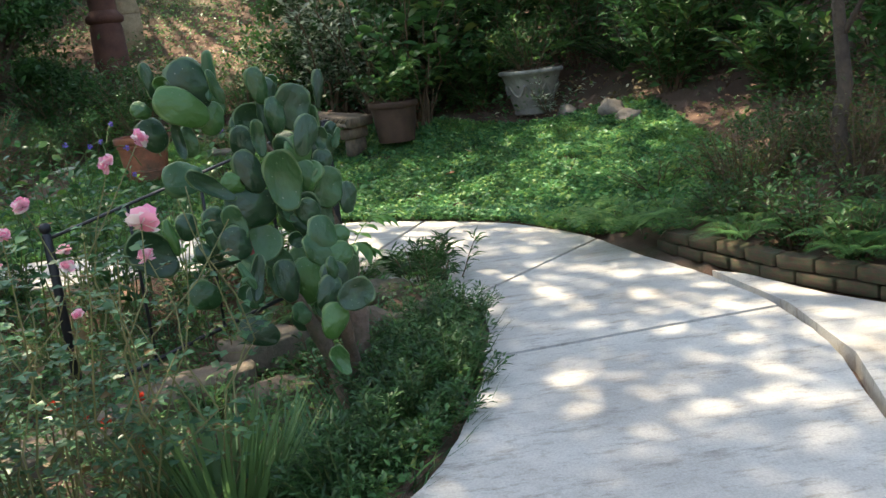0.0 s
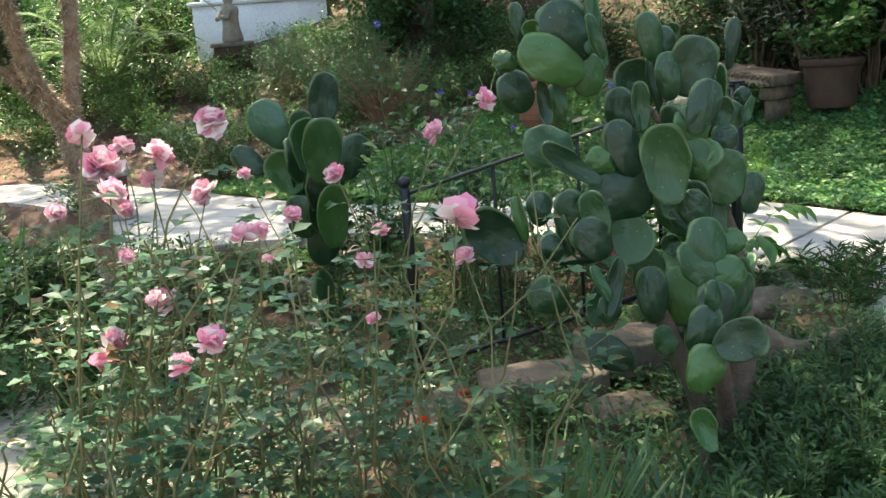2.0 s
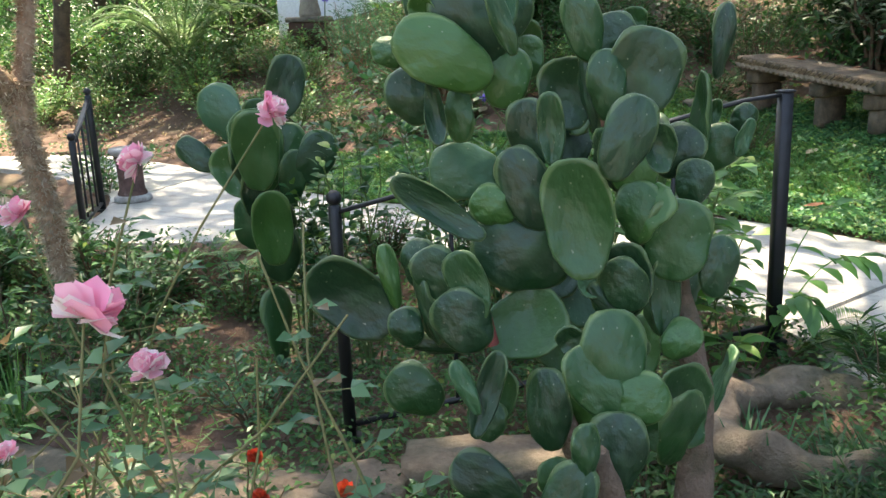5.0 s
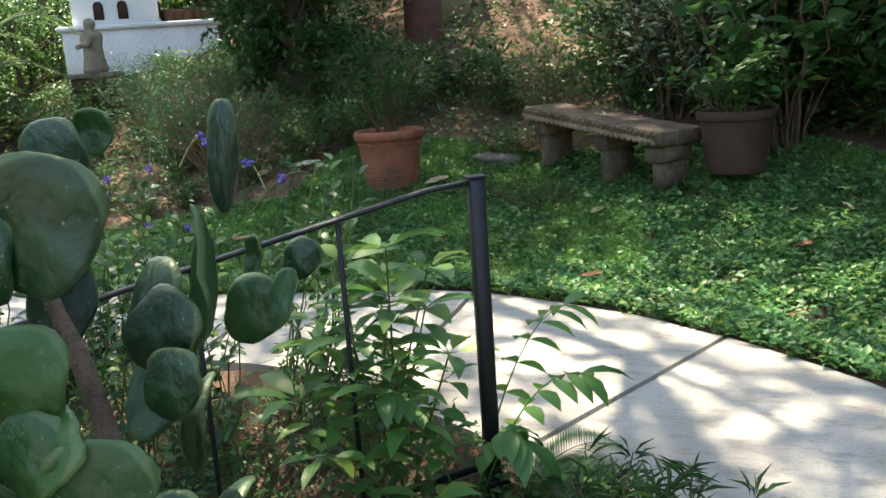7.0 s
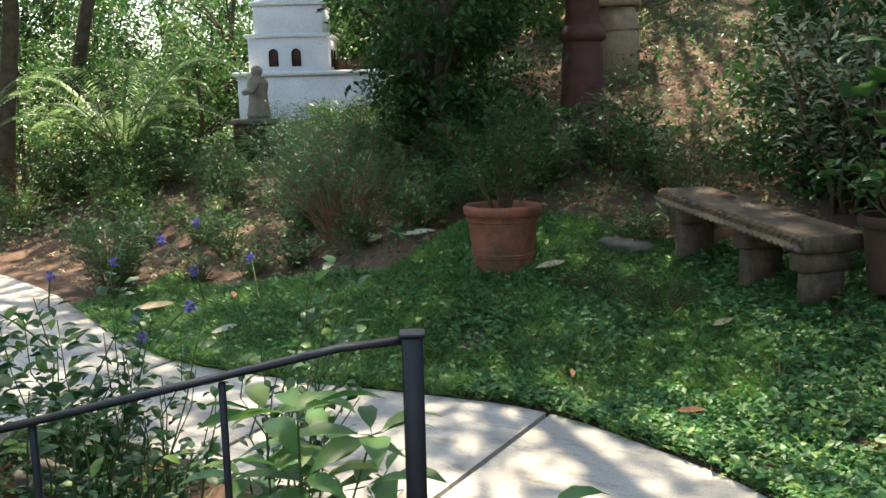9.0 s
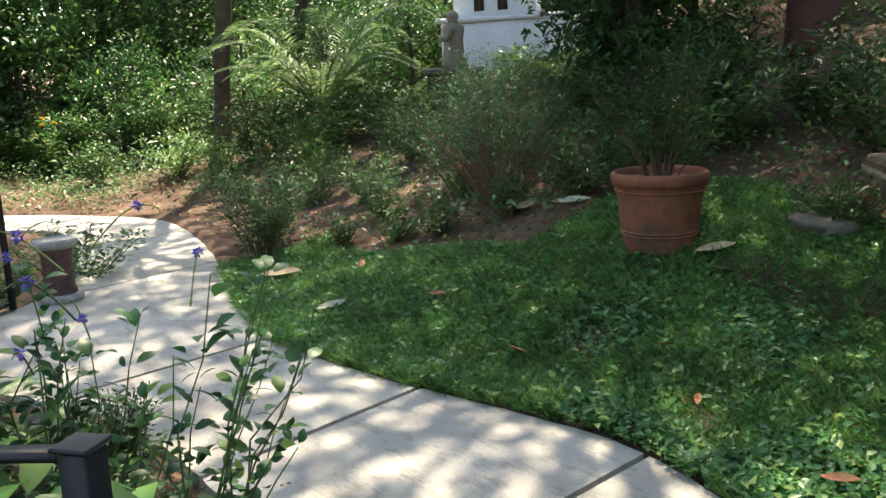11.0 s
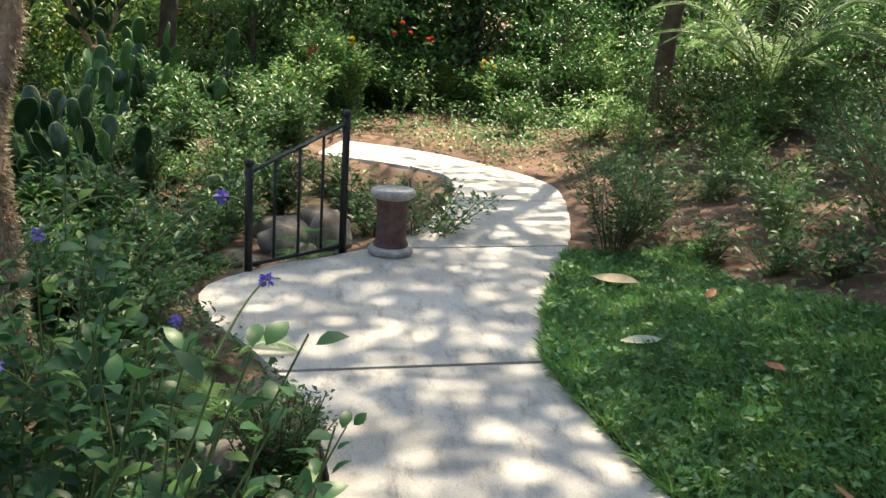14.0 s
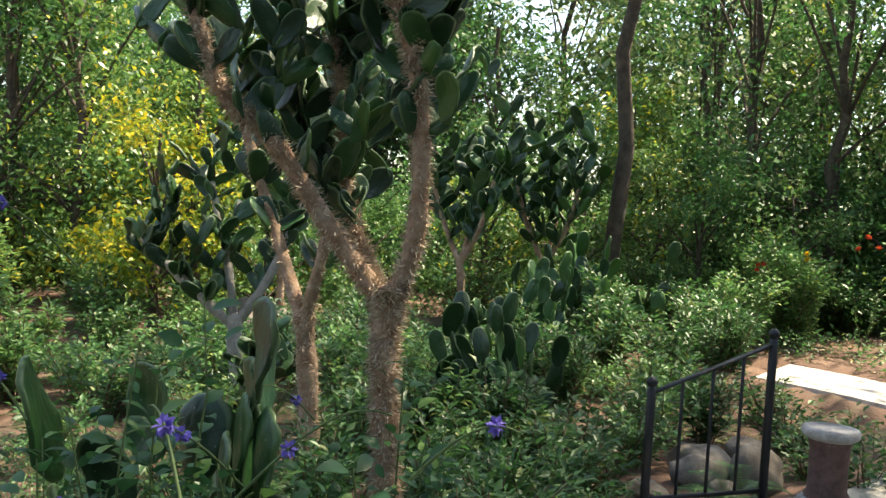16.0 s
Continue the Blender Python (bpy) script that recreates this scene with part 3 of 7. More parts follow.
def pad_skin():
    m, t, b = nodes_of("pear_cactus_skin")
    info = t.nodes.new("ShaderNodeObjectInfo")
    tone = ramp_node(t, info.outputs["Random"], [(0.0, (0.005, 0.028, 0.01)), (0.45, (0.009, 0.045, 0.014)), (0.75, (0.017, 0.072, 0.017)), (0.94, (0.042, 0.125, 0.024)), (1.0, (0.03, 0.095, 0.055))]).outputs[0]
    n1, n2 = noise_node(t, 3.5, 4, 0.5), noise_node(t, 16, 3, 0.5)
    bloom = ramp_node(t, n1.outputs[0], [(0.5, (0, 0, 0)), (0.8, (0.28, 0.28, 0.28))]).outputs[0]
    col = mix_node(t, tone, (0.07, 0.16, 0.065), bloom)
    n3 = noise_node(t, 9, 7, 0.75, stretch=(1, 0.6, 1))
    scuff = ramp_node(t, n3.outputs[0], [(0.69, (0, 0, 0)), (0.76, (0.4, 0.4, 0.4))]).outputs[0]
    col = mix_node(t, col, (0.36, 0.4, 0.3), scuff)
    v = t.nodes.new("ShaderNodeTexVoronoi")
    v.inputs["Scale"].default_value = 7.0
    t.links.new(n1.inputs["Vector"].links[0].from_socket, v.inputs["Vector"])
    spots = ramp_node(t, v.outputs["Distance"], [(0.06, (1, 1, 1)), (0.11, (0, 0, 0))]).outputs[0]
    col = mix_node(t, col, (0.28, 0.3, 0.2), mix_node(t, spots, (0.6, 0.6, 0.6), 1.0, "MULTIPLY"))
    tc, off, ln = t.nodes.new("ShaderNodeTexCoord"), t.nodes.new("ShaderNodeVectorMath"), t.nodes.new("ShaderNodeVectorMath")
    off.operation, ln.operation = "MULTIPLY_ADD", "LENGTH"
    off.inputs[1].default_value, off.inputs[2].default_value = (2, 2, 0), (-1, 0, 0)
    t.links.new(tc.outputs["Object"], off.inputs[0])
    t.links.new(off.outputs[0], ln.inputs[0])
    rim = ramp_node(t, ln.outputs["Value"], [(0.94, (0, 0, 0)), (1.02, (0.4, 0.4, 0.4))]).outputs[0]
    col = mix_node(t, col, (0.17, 0.25, 0.1), rim)
    t.links.new(col, b.inputs["Base Color"])
    rough = ramp_node(t, n1.outputs[0], [(0.3, (0.34, 0.34, 0.34)), (0.7, (0.52, 0.52, 0.52))]).outputs[0]
    t.links.new(rough, b.inputs["Roughness"])
    bump_node(t, b, n1.outputs[0], 0.35, 0.03)
    return m


M_PEAR = pad_skin()
PAD_MESHES = [pad_mesh("pad", k, M_PEAR) for k in range(7)]


def pad_pose(base, tip, width, turn, face):
    """Pose and size of a pad from its foot, tip and width; it faces along face, turned about its own axis."""
    base, tip = Vector(base), Vector(tip)
    x = tip - base
    length = x.length
    x.normalize()
    z = Vector(face) - x * x.dot(Vector(face))
    z.normalize()
    y = z.cross(x)
    m = Matrix((x, y, z)).transposed().to_4x4()
    m = Matrix.Translation(base) @ m @ Matrix.Rotation(radians(turn), 4, "X")
    return m @ Matrix.Diagonal((length, width, max(0.12, min(0.24, width)) * 0.85 + 0.04, 1))


CROWN_PADS = [
    (0.29, 2.72, 0.79, 0.26, 2.72, 1.03, 0.12, 0),
    (-0.02, 2.86, 1.18, -0.19, 2.75, 1.30, 0.12, 0),
    (-0.04, 2.93, 1.22, -0.11, 2.87, 1.43, 0.15, 0),
    (0.06, 2.85, 1.24, 0.02, 2.82, 1.38, 0.05, 0),
    (0.00, 2.95, 1.26, 0.02, 2.96, 1.46, 0.06, -48),
    (-0.05, 3.05, 1.27, -0.02, 3.07, 1.40, 0.07, 0),
    (-0.23, 2.91, 1.29, -0.25, 2.90, 1.44, 0.05, 12),
    (-0.18, 2.89, 1.29, -0.20, 2.86, 1.38, 0.05, 0),
    (-0.15, 3.03, 1.32, -0.14, 3.04, 1.42, 0.09, 0),
    (-0.02, 2.95, 1.11, -0.01, 2.97, 1.25, 0.13, 0),
    (-0.01, 3.08, 1.17, -0.02, 3.07, 1.27, 0.08, 0),
    (-0.06, 3.17, 1.21, -0.06, 3.17, 1.31, 0.07, 0)]
SHOULDER_PADS = [
    (0.22, 2.92, 1.22, 0.19, 2.90, 1.37, 0.07, 0),
    (0.22, 3.10, 1.20, 0.20, 3.10, 1.32, 0.11, 0),
    (0.13, 3.00, 1.06, 0.12, 3.00, 1.22, 0.12, 0),
    (0.22, 2.93, 1.05, 0.19, 2.93, 1.23, 0.05, -47),
    (0.27, 2.90, 1.09, 0.26, 2.90, 1.24, 0.07, 0),
    (0.31, 2.94, 1.10, 0.36, 2.96, 1.28, 0.14, 0),
    (0.22, 3.19, 1.26, 0.23, 3.19, 1.33, 0.05, 0),
    (0.38, 2.63, 1.01, 0.43, 2.67, 1.16, 0.08, 0),
    (0.43, 3.22, 1.16, 0.45, 3.22, 1.33, 0.05, 23),
    (0.40, 3.19, 0.95, 0.42, 3.21, 1.17, 0.07, -48),
    (0.38, 3.27, 0.93, 0.46, 3.29, 1.02, 0.11, 0),
    (0.44, 3.37, 1.01, 0.48, 3.39, 1.07, 0.07, 0)]
SIDE_PADS = [
    (0.47, 3.27, 0.96, 0.50, 3.28, 1.05, 0.04, 0),
    (0.39, 3.34, 1.02, 0.40, 3.35, 1.09, 0.03, 0),
    (0.42, 3.04, 0.88, 0.43, 3.06, 0.98, 0.10, 0),
    (0.33, 3.09, 0.94, 0.41, 3.12, 1.04, 0.10, 0),
    (0.45, 2.71, 1.01, 0.44, 2.72, 1.10, 0.05, 0),
    (0.35, 2.86, 0.93, 0.34, 2.86, 1.07, 0.10, 0),
    (0.38, 2.83, 0.83, 0.35, 2.84, 0.96, 0.08, 0),
    (0.13, 2.81, 0.99, 0.11, 2.80, 1.14, 0.08, 0),
    (0.20, 2.76, 1.01, 0.19, 2.76, 1.16, 0.06, 0),
    (0.18, 2.74, 0.87, 0.11, 2.72, 1.04, 0.09, 0),
    (-0.13, 3.11, 0.92, -0.28, 3.01, 0.92, 0.14, 0),
    (0.06, 2.65, 0.86, -0.09, 2.55, 0.99, 0.07, 0)]
MIDDLE_PADS = [
    (0.11, 2.72, 0.88, 0.04, 2.68, 0.94, 0.07, 0),
    (0.22, 2.77, 0.77, 0.04, 2.68, 0.85, 0.15, 0),
    (0.43, 2.86, 0.75, 0.45, 2.88, 0.92, 0.12, 0),
    (0.42, 2.86, 0.62, 0.41, 2.88, 0.79, 0.07, 0),
    (0.52, 2.89, 0.71, 0.53, 2.91, 0.84, 0.07, 0),
    (0.39, 2.76, 0.70, 0.33, 2.75, 0.80, 0.10, 0),
    (0.28, 2.78, 0.71, 0.28, 2.80, 0.79, 0.07, 0),
    (0.40, 2.77, 0.60, 0.28, 2.75, 0.74, 0.06, -32),
    (0.44, 2.50, 0.59, 0.42, 2.53, 0.77, 0.10, 0),
    (0.43, 2.49, 0.58, 0.36, 2.49, 0.70, 0.08, 0),
    (0.32, 2.61, 0.64, 0.29, 2.60, 0.70, 0.05, 0),
    (0.44, 2.49, 0.58, 0.53, 2.53, 0.63, 0.09, 0)]
LOWER_PADS = [
    (0.45, 2.79, 0.59, 0.50, 2.82, 0.66, 0.07, 0),
    (-0.24, 2.70, 0.59, -0.37, 2.61, 0.76, 0.13, 0),
    (-0.19, 2.69, 0.65, -0.22, 2.69, 0.80, 0.05, 0),
    (-0.15, 2.72, 0.70, -0.15, 2.74, 0.81, 0.07, 0),
    (0.03, 2.58, 0.73, -0.02, 2.56, 0.84, 0.08, 0),
    (0.10, 2.59, 0.70, 0.05, 2.58, 0.84, 0.07, 0),
    (0.00, 2.56, 0.63, -0.04, 2.55, 0.79, 0.05, -35),
    (0.12, 2.56, 0.64, 0.04, 2.53, 0.75, 0.10, 0),
    (0.07, 2.70, 0.59, 0.20, 2.80, 0.67, 0.13, 0),
    (0.06, 2.64, 0.59, -0.06, 2.55, 0.61, 0.05, -52),
    (-0.04, 2.62, 0.44, -0.14, 2.57, 0.52, 0.12, 0),
    (0.13, 2.51, 0.51, 0.08, 2.50, 0.62, 0.04, 0)]
FOOT_PADS = [
    (0.12, 2.52, 0.46, 0.15, 2.58, 0.63, 0.06, 0),
    (0.10, 2.58, 0.41, 0.12, 2.61, 0.49, 0.07, 0),
    (0.26, 2.59, 0.42, 0.24, 2.61, 0.59, 0.08, 0),
    (-0.16, 2.85, 1.17, -0.14, 2.85, 1.02, 0.05, 0),
    (-0.12, 2.90, 1.15, -0.11, 2.89, 1.02, 0.06, 0),
    (-0.03, 2.52, 0.63, -0.06, 2.51, 0.71, 0.07, 0),
    (0.31, 2.55, 0.33, 0.27, 2.56, 0.41, 0.11, 0),
    (0.49, 2.19, 0.49, 0.61, 2.21, 0.54, 0.15, 0),
    (0.42, 2.24, 0.46, 0.47, 2.27, 0.58, 0.07, 0),
    (0.44, 2.17, 0.37, 0.48, 2.20, 0.49, 0.08, 0),
    (0.48, 2.07, 0.26, 0.44, 2.09, 0.36, 0.05, 0),
    (0.47, 2.27, 0.56, 0.47, 2.28, 0.65, 0.04, 0)]
TRAILING_PADS = [
    (0.32, 2.72, 0.37, 0.32, 2.74, 0.56, 0.11, 0),
    (0.17, 2.60, 0.26, 0.03, 2.57, 0.35, 0.09, 0),
    (0.24, 2.82, 0.52, 0.14, 2.81, 0.58, 0.10, 0),
    (0.29, 2.80, 0.39, 0.35, 2.82, 0.52, 0.11, 0),
    (0.46, 2.45, 0.44, 0.46, 2.47, 0.59, 0.09, 0),
    (0.04, 2.68, 0.38, 0.11, 2.72, 0.53, 0.08, 0),
    (-0.25, 2.85, 1.22, -0.31, 2.83, 1.27, 0.07, 0),
    (-0.24, 2.93, 1.07, -0.30, 2.91, 1.20, 0.10, 0)]


def big_cactus():
    c = thing("prickly_pear_cactus", 0.45, 2.66, -0.28, "large prickly pear cactus with broad green pads and a woody foot", "cactus")
    back = Matrix.Translation((-0.45, -2.66, 0.28))
    face = Vector((0.34, -0.92, 0.2))
    k = 0
    for rows in (CROWN_PADS, SHOULDER_PADS, SIDE_PADS, MIDDLE_PADS, LOWER_PADS, FOOT_PADS, TRAILING_PADS):
        for bx, by, bz, tx, ty, tz, w, turn in rows:
            b, t = Vector((bx, by, bz)), Vector((tx, ty, tz))
            b -= (t - b) * 0.08
            k += 1
            part("pad", PAD_MESHES[k % 7], None, c, at=back @ pad_pose(b, t, min(w * 1.27, (t - b).length * 0.82) if w > 0.4 * (t - b).length else w, turn + (k * 37 % 31 - 15) * 0.7, face))
    r = rnd(5)
    for i in range(7):     # pads round the heart of the plant
        z = r.uniform(0.35, 1.05)
        p = Vector((0.42 - 0.28 * (z - 0.2) + r.uniform(-0.1, 0.12), 2.78 + 0.2 * (z - 0.5) + r.uniform(-0.04, 0.1), z))
        t = p + Vector((r.uniform(-0.07, 0.07), r.uniform(-0.05, 0.05), r.uniform(0.13, 0.19)))
        part("pad", PAD_MESHES[i % 7], None, c, at=back @ pad_pose(p, t, r.uniform(0.1, 0.14), r.uniform(-50, 50), face))
    for i in range(16):     # pads on the far side
        a = r.uniform(0.5, 2.4)
        z = r.uniform(0.1, 1.05)
        p = Vector((0.3 - 0.2 * z + 0.26 * math.cos(a), 2.98 + 0.18 * math.sin(a) + 0.06 * z, z))
        out = Vector((math.cos(a), math.sin(a), 0))
        t = p + out * r.uniform(0.03, 0.12) + Vector((0, 0, r.uniform(0.12, 0.2)))
        part("pad", PAD_MESHES[i % 7], None, c, at=back @ pad_pose(p, t, r.uniform(0.1, 0.15), r.uniform(-40, 40), out + Vector((0, 0, 0.2))))
    g = Geo()
    for line, r0, r1 in (([(0.48, 2.74, -0.35), (0.5, 2.82, 0.1), (0.5, 2.88, 0.42), (0.46, 2.92, 0.6), (0.42, 2.93, 0.74)], 0.055, 0.022),
                         ([(0.46, 2.72, -0.3), (0.38, 2.7, 0.12), (0.29, 2.7, 0.32), (0.22, 2.72, 0.48)], 0.048, 0.02),
                         ([(0.42, 2.94, 0.7), (0.3, 3.04, 0.88), (0.16, 3.1, 1.04)], 0.022, 0.012),
                         ([(0.48, 2.72, -0.1), (0.47, 2.56, 0.2), (0.46, 2.44, 0.42), (0.44, 2.4, 0.54)], 0.036, 0.018)):
        pts = np.array(smooth3(line))
        n = len(pts)
        tube(g, pts, np.linspace(r0, r1, n) * (1 + 0.1 * np.sin(np.arange(n) * 1.9)), 10)
    part("trunk", g, M_CSTEM, c, "brown woody trunk", at=back)
    red = surface("rust_red_scar", (0.16, 0.035, 0.03), (0.3, 0.08, 0.06), 22, 90, 0.9, 0.6, 0.004)
    for line in ([(0.38, 2.88, 0.78), (0.37, 2.87, 0.83), (0.365, 2.86, 0.88)], [(0.12, 2.6, 0.63), (0.115, 2.595, 0.67), (0.11, 2.59, 0.71)]):
        g = Geo()
        tube(g, smooth3(line), np.linspace(0.017, 0.012, len(smooth3(line))), 8)
        part("scarred_stem", g, red, c, "rust-red scarred woody stem", at=back)


big_cactus()


# ---- plants ----
def stems_and_leaves(x, y, h, w, n_stems, n_leaf, leaf, seed, lean=0.35, bare=0.3, r0=0.006, droop=0.25, clump=1.0, shape=LEAF, z=None, aim=(0, 0)):
    """Stems that fan out from one foot, and leaves along their upper part, in local space."""
    r = rnd(seed)
    gs, gl = Geo(), Geo()
    P, D = [], []
    for k in range(n_stems):
        a = r.uniform(0, 2 * np.pi)
        q = np.sqrt(r.uniform(0.02, 1))
        tip = np.array([math.cos(a) * q * w / 2 + aim[0], math.sin(a) * q * w / 2 + aim[1], h * (1 - lean * q) * r.uniform(0.72, 1.05)])
        foot = np.array([math.cos(a) * q * w * 0.09, math.sin(a) * q * w * 0.09, -0.03])
        t = np.linspace(0, 1, 7)[:, None]
        mid = foot + (tip - foot) * t
        mid[:, :2] += (tip[:2] - foot[:2]) * (t - t ** 0.6) * 0.5
        mid += r.normal(0, 0.02 * h, mid.shape) * np.sin(t * np.pi)
        tube(gs, mid, np.linspace(r0, r0 * 0.35, 7), 4, cap=False)
        m = max(3, int(n_leaf / n_stems * r.uniform(0.6, 1.4)))
        u = bare + (1 - bare) * r.uniform(0, 1, m) ** 0.8
        i = np.minimum((u * 6).astype(int), 5)
        fr = (u * 6 - i)[:, None]
        base = mid[i] * (1 - fr) + mid[i + 1] * fr
        ax = unit(mid[i + 1] - mid[i])
        az = r.uniform(0, 2 * np.pi, m)
        side = np.stack([np.cos(az), np.sin(az), r.uniform(-droop, 0.7, m)], 1)
        P.append(base + side * (r.uniform(0, 1, m)[:, None] * 0.055 * clump * w))
        D.append(side + ax * 0.35)
    P, D = np.concatenate(P), np.concatenate(D)
    n = len(P)
    L = leaf[0] * r.uniform(0.6, 1.25, n)
    up = np.array([0, 0, 1.0]) + r.normal(0, 0.35, (n, 3))
    leaves(gl, P, D, up, L, L * leaf[1] * r.uniform(0.85, 1.15, n), shape)
    return gs, gl


def shrub(name, x, y, h, w, n_stems, n_leaf, leaf, leaf_mat, label, category="shrub", stem_mat=None, seed=None, z=None, group="", **kw):
    base = hz(x, y) if z is None else z
    seed = int(abs(x * 131 + y * 717) * 10) % 9999 if seed is None else seed
    ob = thing(name, x, y, base, label, category, group)
    gs, gl = stems_and_leaves(x, y, h, w, n_stems, n_leaf, leaf, seed, **kw)
    part("branchwork", gs, stem_mat or M_TWIG, ob)["kind"] = "stuff"
    part("foliage", gl, leaf_mat, ob, smooth=False)
    return ob


def scatter(n, seed, x0, x1, y0, y1, keep):
    r = rnd(seed)
    x, y = r.uniform(x0, x1, n), r.uniform(y0, y1, n)
    k = keep(x, y)
    return r, x[k], y[k]


# lawn and low groundcover
def outside(x, y):
    return ~inside(SLAB, x, y) & ~inside(BED, x, y)


def lawn_area(x, y):
    d = dist_to(OUTER, x, y)
    far = 2.6 + 0.25 * np.sin(x * 2.3)
    far = np.where(x < -2.6, 1.25 + 0.35 * np.sin(x * 1.7), far)
    return outside(x, y) & (d < far) & (y > 4.9) & (x > -5.0) & (x < 3.4)


def build_lawn():
    g = Geo()
    r, x, y = scatter(560000, 11, -5.2, 3.6, 4.8, 10.0, lawn_area)
    z = height(x, y)
    bare = (noise_field(x, y, 1.9, 3) > 0.72) & (r.uniform(0, 1, len(x)) < 0.75)
    leafy_part = (noise_field(x, y, 1.1, 7) + np.clip((x + 0.4) * 0.6, -0.85, 0.6) > 0.05) & ~bare
    grassy = ~leafy_part & ~bare
    n = len(x)
    az = r.uniform(0, 2 * np.pi, n)
    P = np.stack([x, y, z + r.uniform(0.0, 0.055, n)], 1)
    up = np.array([0, 0, 1.0]) + r.normal(0, 0.4, (n, 3))
    k = (leafy_part & (r.uniform(0, 1, n) < 0.62)) | (grassy & (r.uniform(0, 1, n) < 0.16))
    D = np.stack([np.cos(az), np.sin(az), r.uniform(-0.1, 0.8, n)], 1)
    L = r.uniform(0.022, 0.06, n)
    leaves(g, P[k], D[k], up[k], L[k], L[k] * 0.56, LEAF)
    lawn = part("groundcover", g, L_GROUND, smooth=False)
    tagged(lawn, "dense low green groundcover leaves on the bank", "groundcover", kind="stuff")
    g = Geo()
    k = grassy | (leafy_part & (r.uniform(0, 1, n) < 0.12))
    D = np.stack([np.cos(az) * 0.8, np.sin(az) * 0.8, r.uniform(0.15, 1.4, n)], 1)
    P[:, 2] = z
    L = r.uniform(0.04, 0.11, n)
    leaves(g, P[k], D[k], up[k], L[k], r.uniform(0.005, 0.012, n)[k], BLADE)
    grass = part("grass", g, L_GRASS, smooth=False)
    tagged(grass, "short green lawn grass beside the path", "grass", kind="stuff")


def noise_field(x, y, f, seed):
    a = seed * 1.7
    return (np.sin(x * f * 2.1 + a + 1.3 * np.sin(y * f * 1.3 + a)) * np.sin(y * f * 2.4 - a + 1.1 * np.sin(x * f * 1.7)) + 0.5 * np.sin(x * f * 5.1 + y * f * 4.3 + a)) / 1.5


build_lawn()
TALL_ROSES = [
    (-0.44, 1.41, 1.21, 0.069), (-0.58, 1.19, 1.22, 0.054), (-1.17, 1.93, 1.10, 0.069), (-1.08, 1.96, 1.07, 0.092), (-1.19, 1.86, 1.05, 0.117), (-1.10, 1.96, 1.00, 0.072),
    (-0.68, 1.34, 1.07, 0.075), (-0.89, 1.38, 1.02, 0.046), (-0.83, 1.53, 1.00, 0.056), (-1.02, 2.09, 0.93, 0.088), (-0.82, 2.02, 1.00, 0.042), (-0.46, 1.93, 1.01, 0.060),
    (-0.40, 1.60, 0.97, 0.050), (-0.34, 1.33, 0.99, 0.057), (-0.33, 1.37, 0.99, 0.040)]
LOW_ROSES = [
    (-0.40, 2.04, 0.83, 0.048), (-0.27, 1.69, 0.84, 0.046), (-0.34, 1.40, 0.92, 0.027), (-0.28, 1.73, 0.68, 0.037), (-0.18, 1.97, 1.11, 0.060), (-0.15, 2.26, 1.16, 0.066),
    (-0.04, 1.73, 0.94, 0.103), (-0.08, 1.86, 0.81, 0.057), (-0.65, 1.25, 0.77, 0.057), (-0.61, 1.17, 0.75, 0.067), (-0.33, 1.17, 0.82, 0.061), (-0.40, 1.16, 0.77, 0.052),
    (-0.50, 1.23, 0.88, 0.039), (-0.71, 1.49, 0.78, 0.065), (-0.54, 1.21, 0.97, 0.034)]


# ---- roses ----
M_PINK = leafy("pink_petal", (0.9, 0.32, 0.5), (0.95, 0.64, 0.74), (0.97, 0.88, 0.88), 0.35, rough=0.6, trans=0.45)
M_VIOLET = leafy("violet_petal", (0.13, 0.1, 0.5), (0.28, 0.2, 0.7), rough=0.6, trans=0.3)
M_RED = leafy("red_petal", (0.6, 0.05, 0.03), (0.75, 0.13, 0.05), rough=0.6, trans=0.3)
M_YELLOW = leafy("yellow_petal", (0.7, 0.42, 0.03), (0.8, 0.55, 0.06), rough=0.6, trans=0.3)
M_DRY = leafy("dry_leaf", (0.2, 0.12, 0.06), (0.42, 0.3, 0.17), (0.5, 0.45, 0.33), 0.2, rough=0.8, trans=0.15)


def petals(geo, c, size, r):
    """A loose many-petalled bloom that nods to one side."""
    nod = unit(np.array([r.normal(0, 0.6), r.normal(0, 0.6), 1.0]))
    e1 = unit(np.cross(nod, np.array([0.3, 1.0, 0.1])))
    e2 = np.cross(nod, e1)
    for ring, (n, tilt, s) in enumerate(((9, -0.25, 0.5), (10, 0.2, 0.55), (10, 0.6, 0.55), (9, 1.1, 0.52), (8, 2.0, 0.48), (6, 4.0, 0.42))):
        a = np.arange(n) * 2 * np.pi / n + r.uniform(0, 6) + r.normal(0, 0.2, n)
        d = np.cos(a)[:, None] * e1 + np.sin(a)[:, None] * e2 + (tilt + r.normal(0, 0.3, n))[:, None] * nod
        leaves(geo, np.repeat([c], n, 0) + unit(d) * size * 0.06, d, nod + r.normal(0, 0.35, (n, 3)), size * s * r.uniform(0.75, 1.2, n), size * s * 1.05, PETAL)


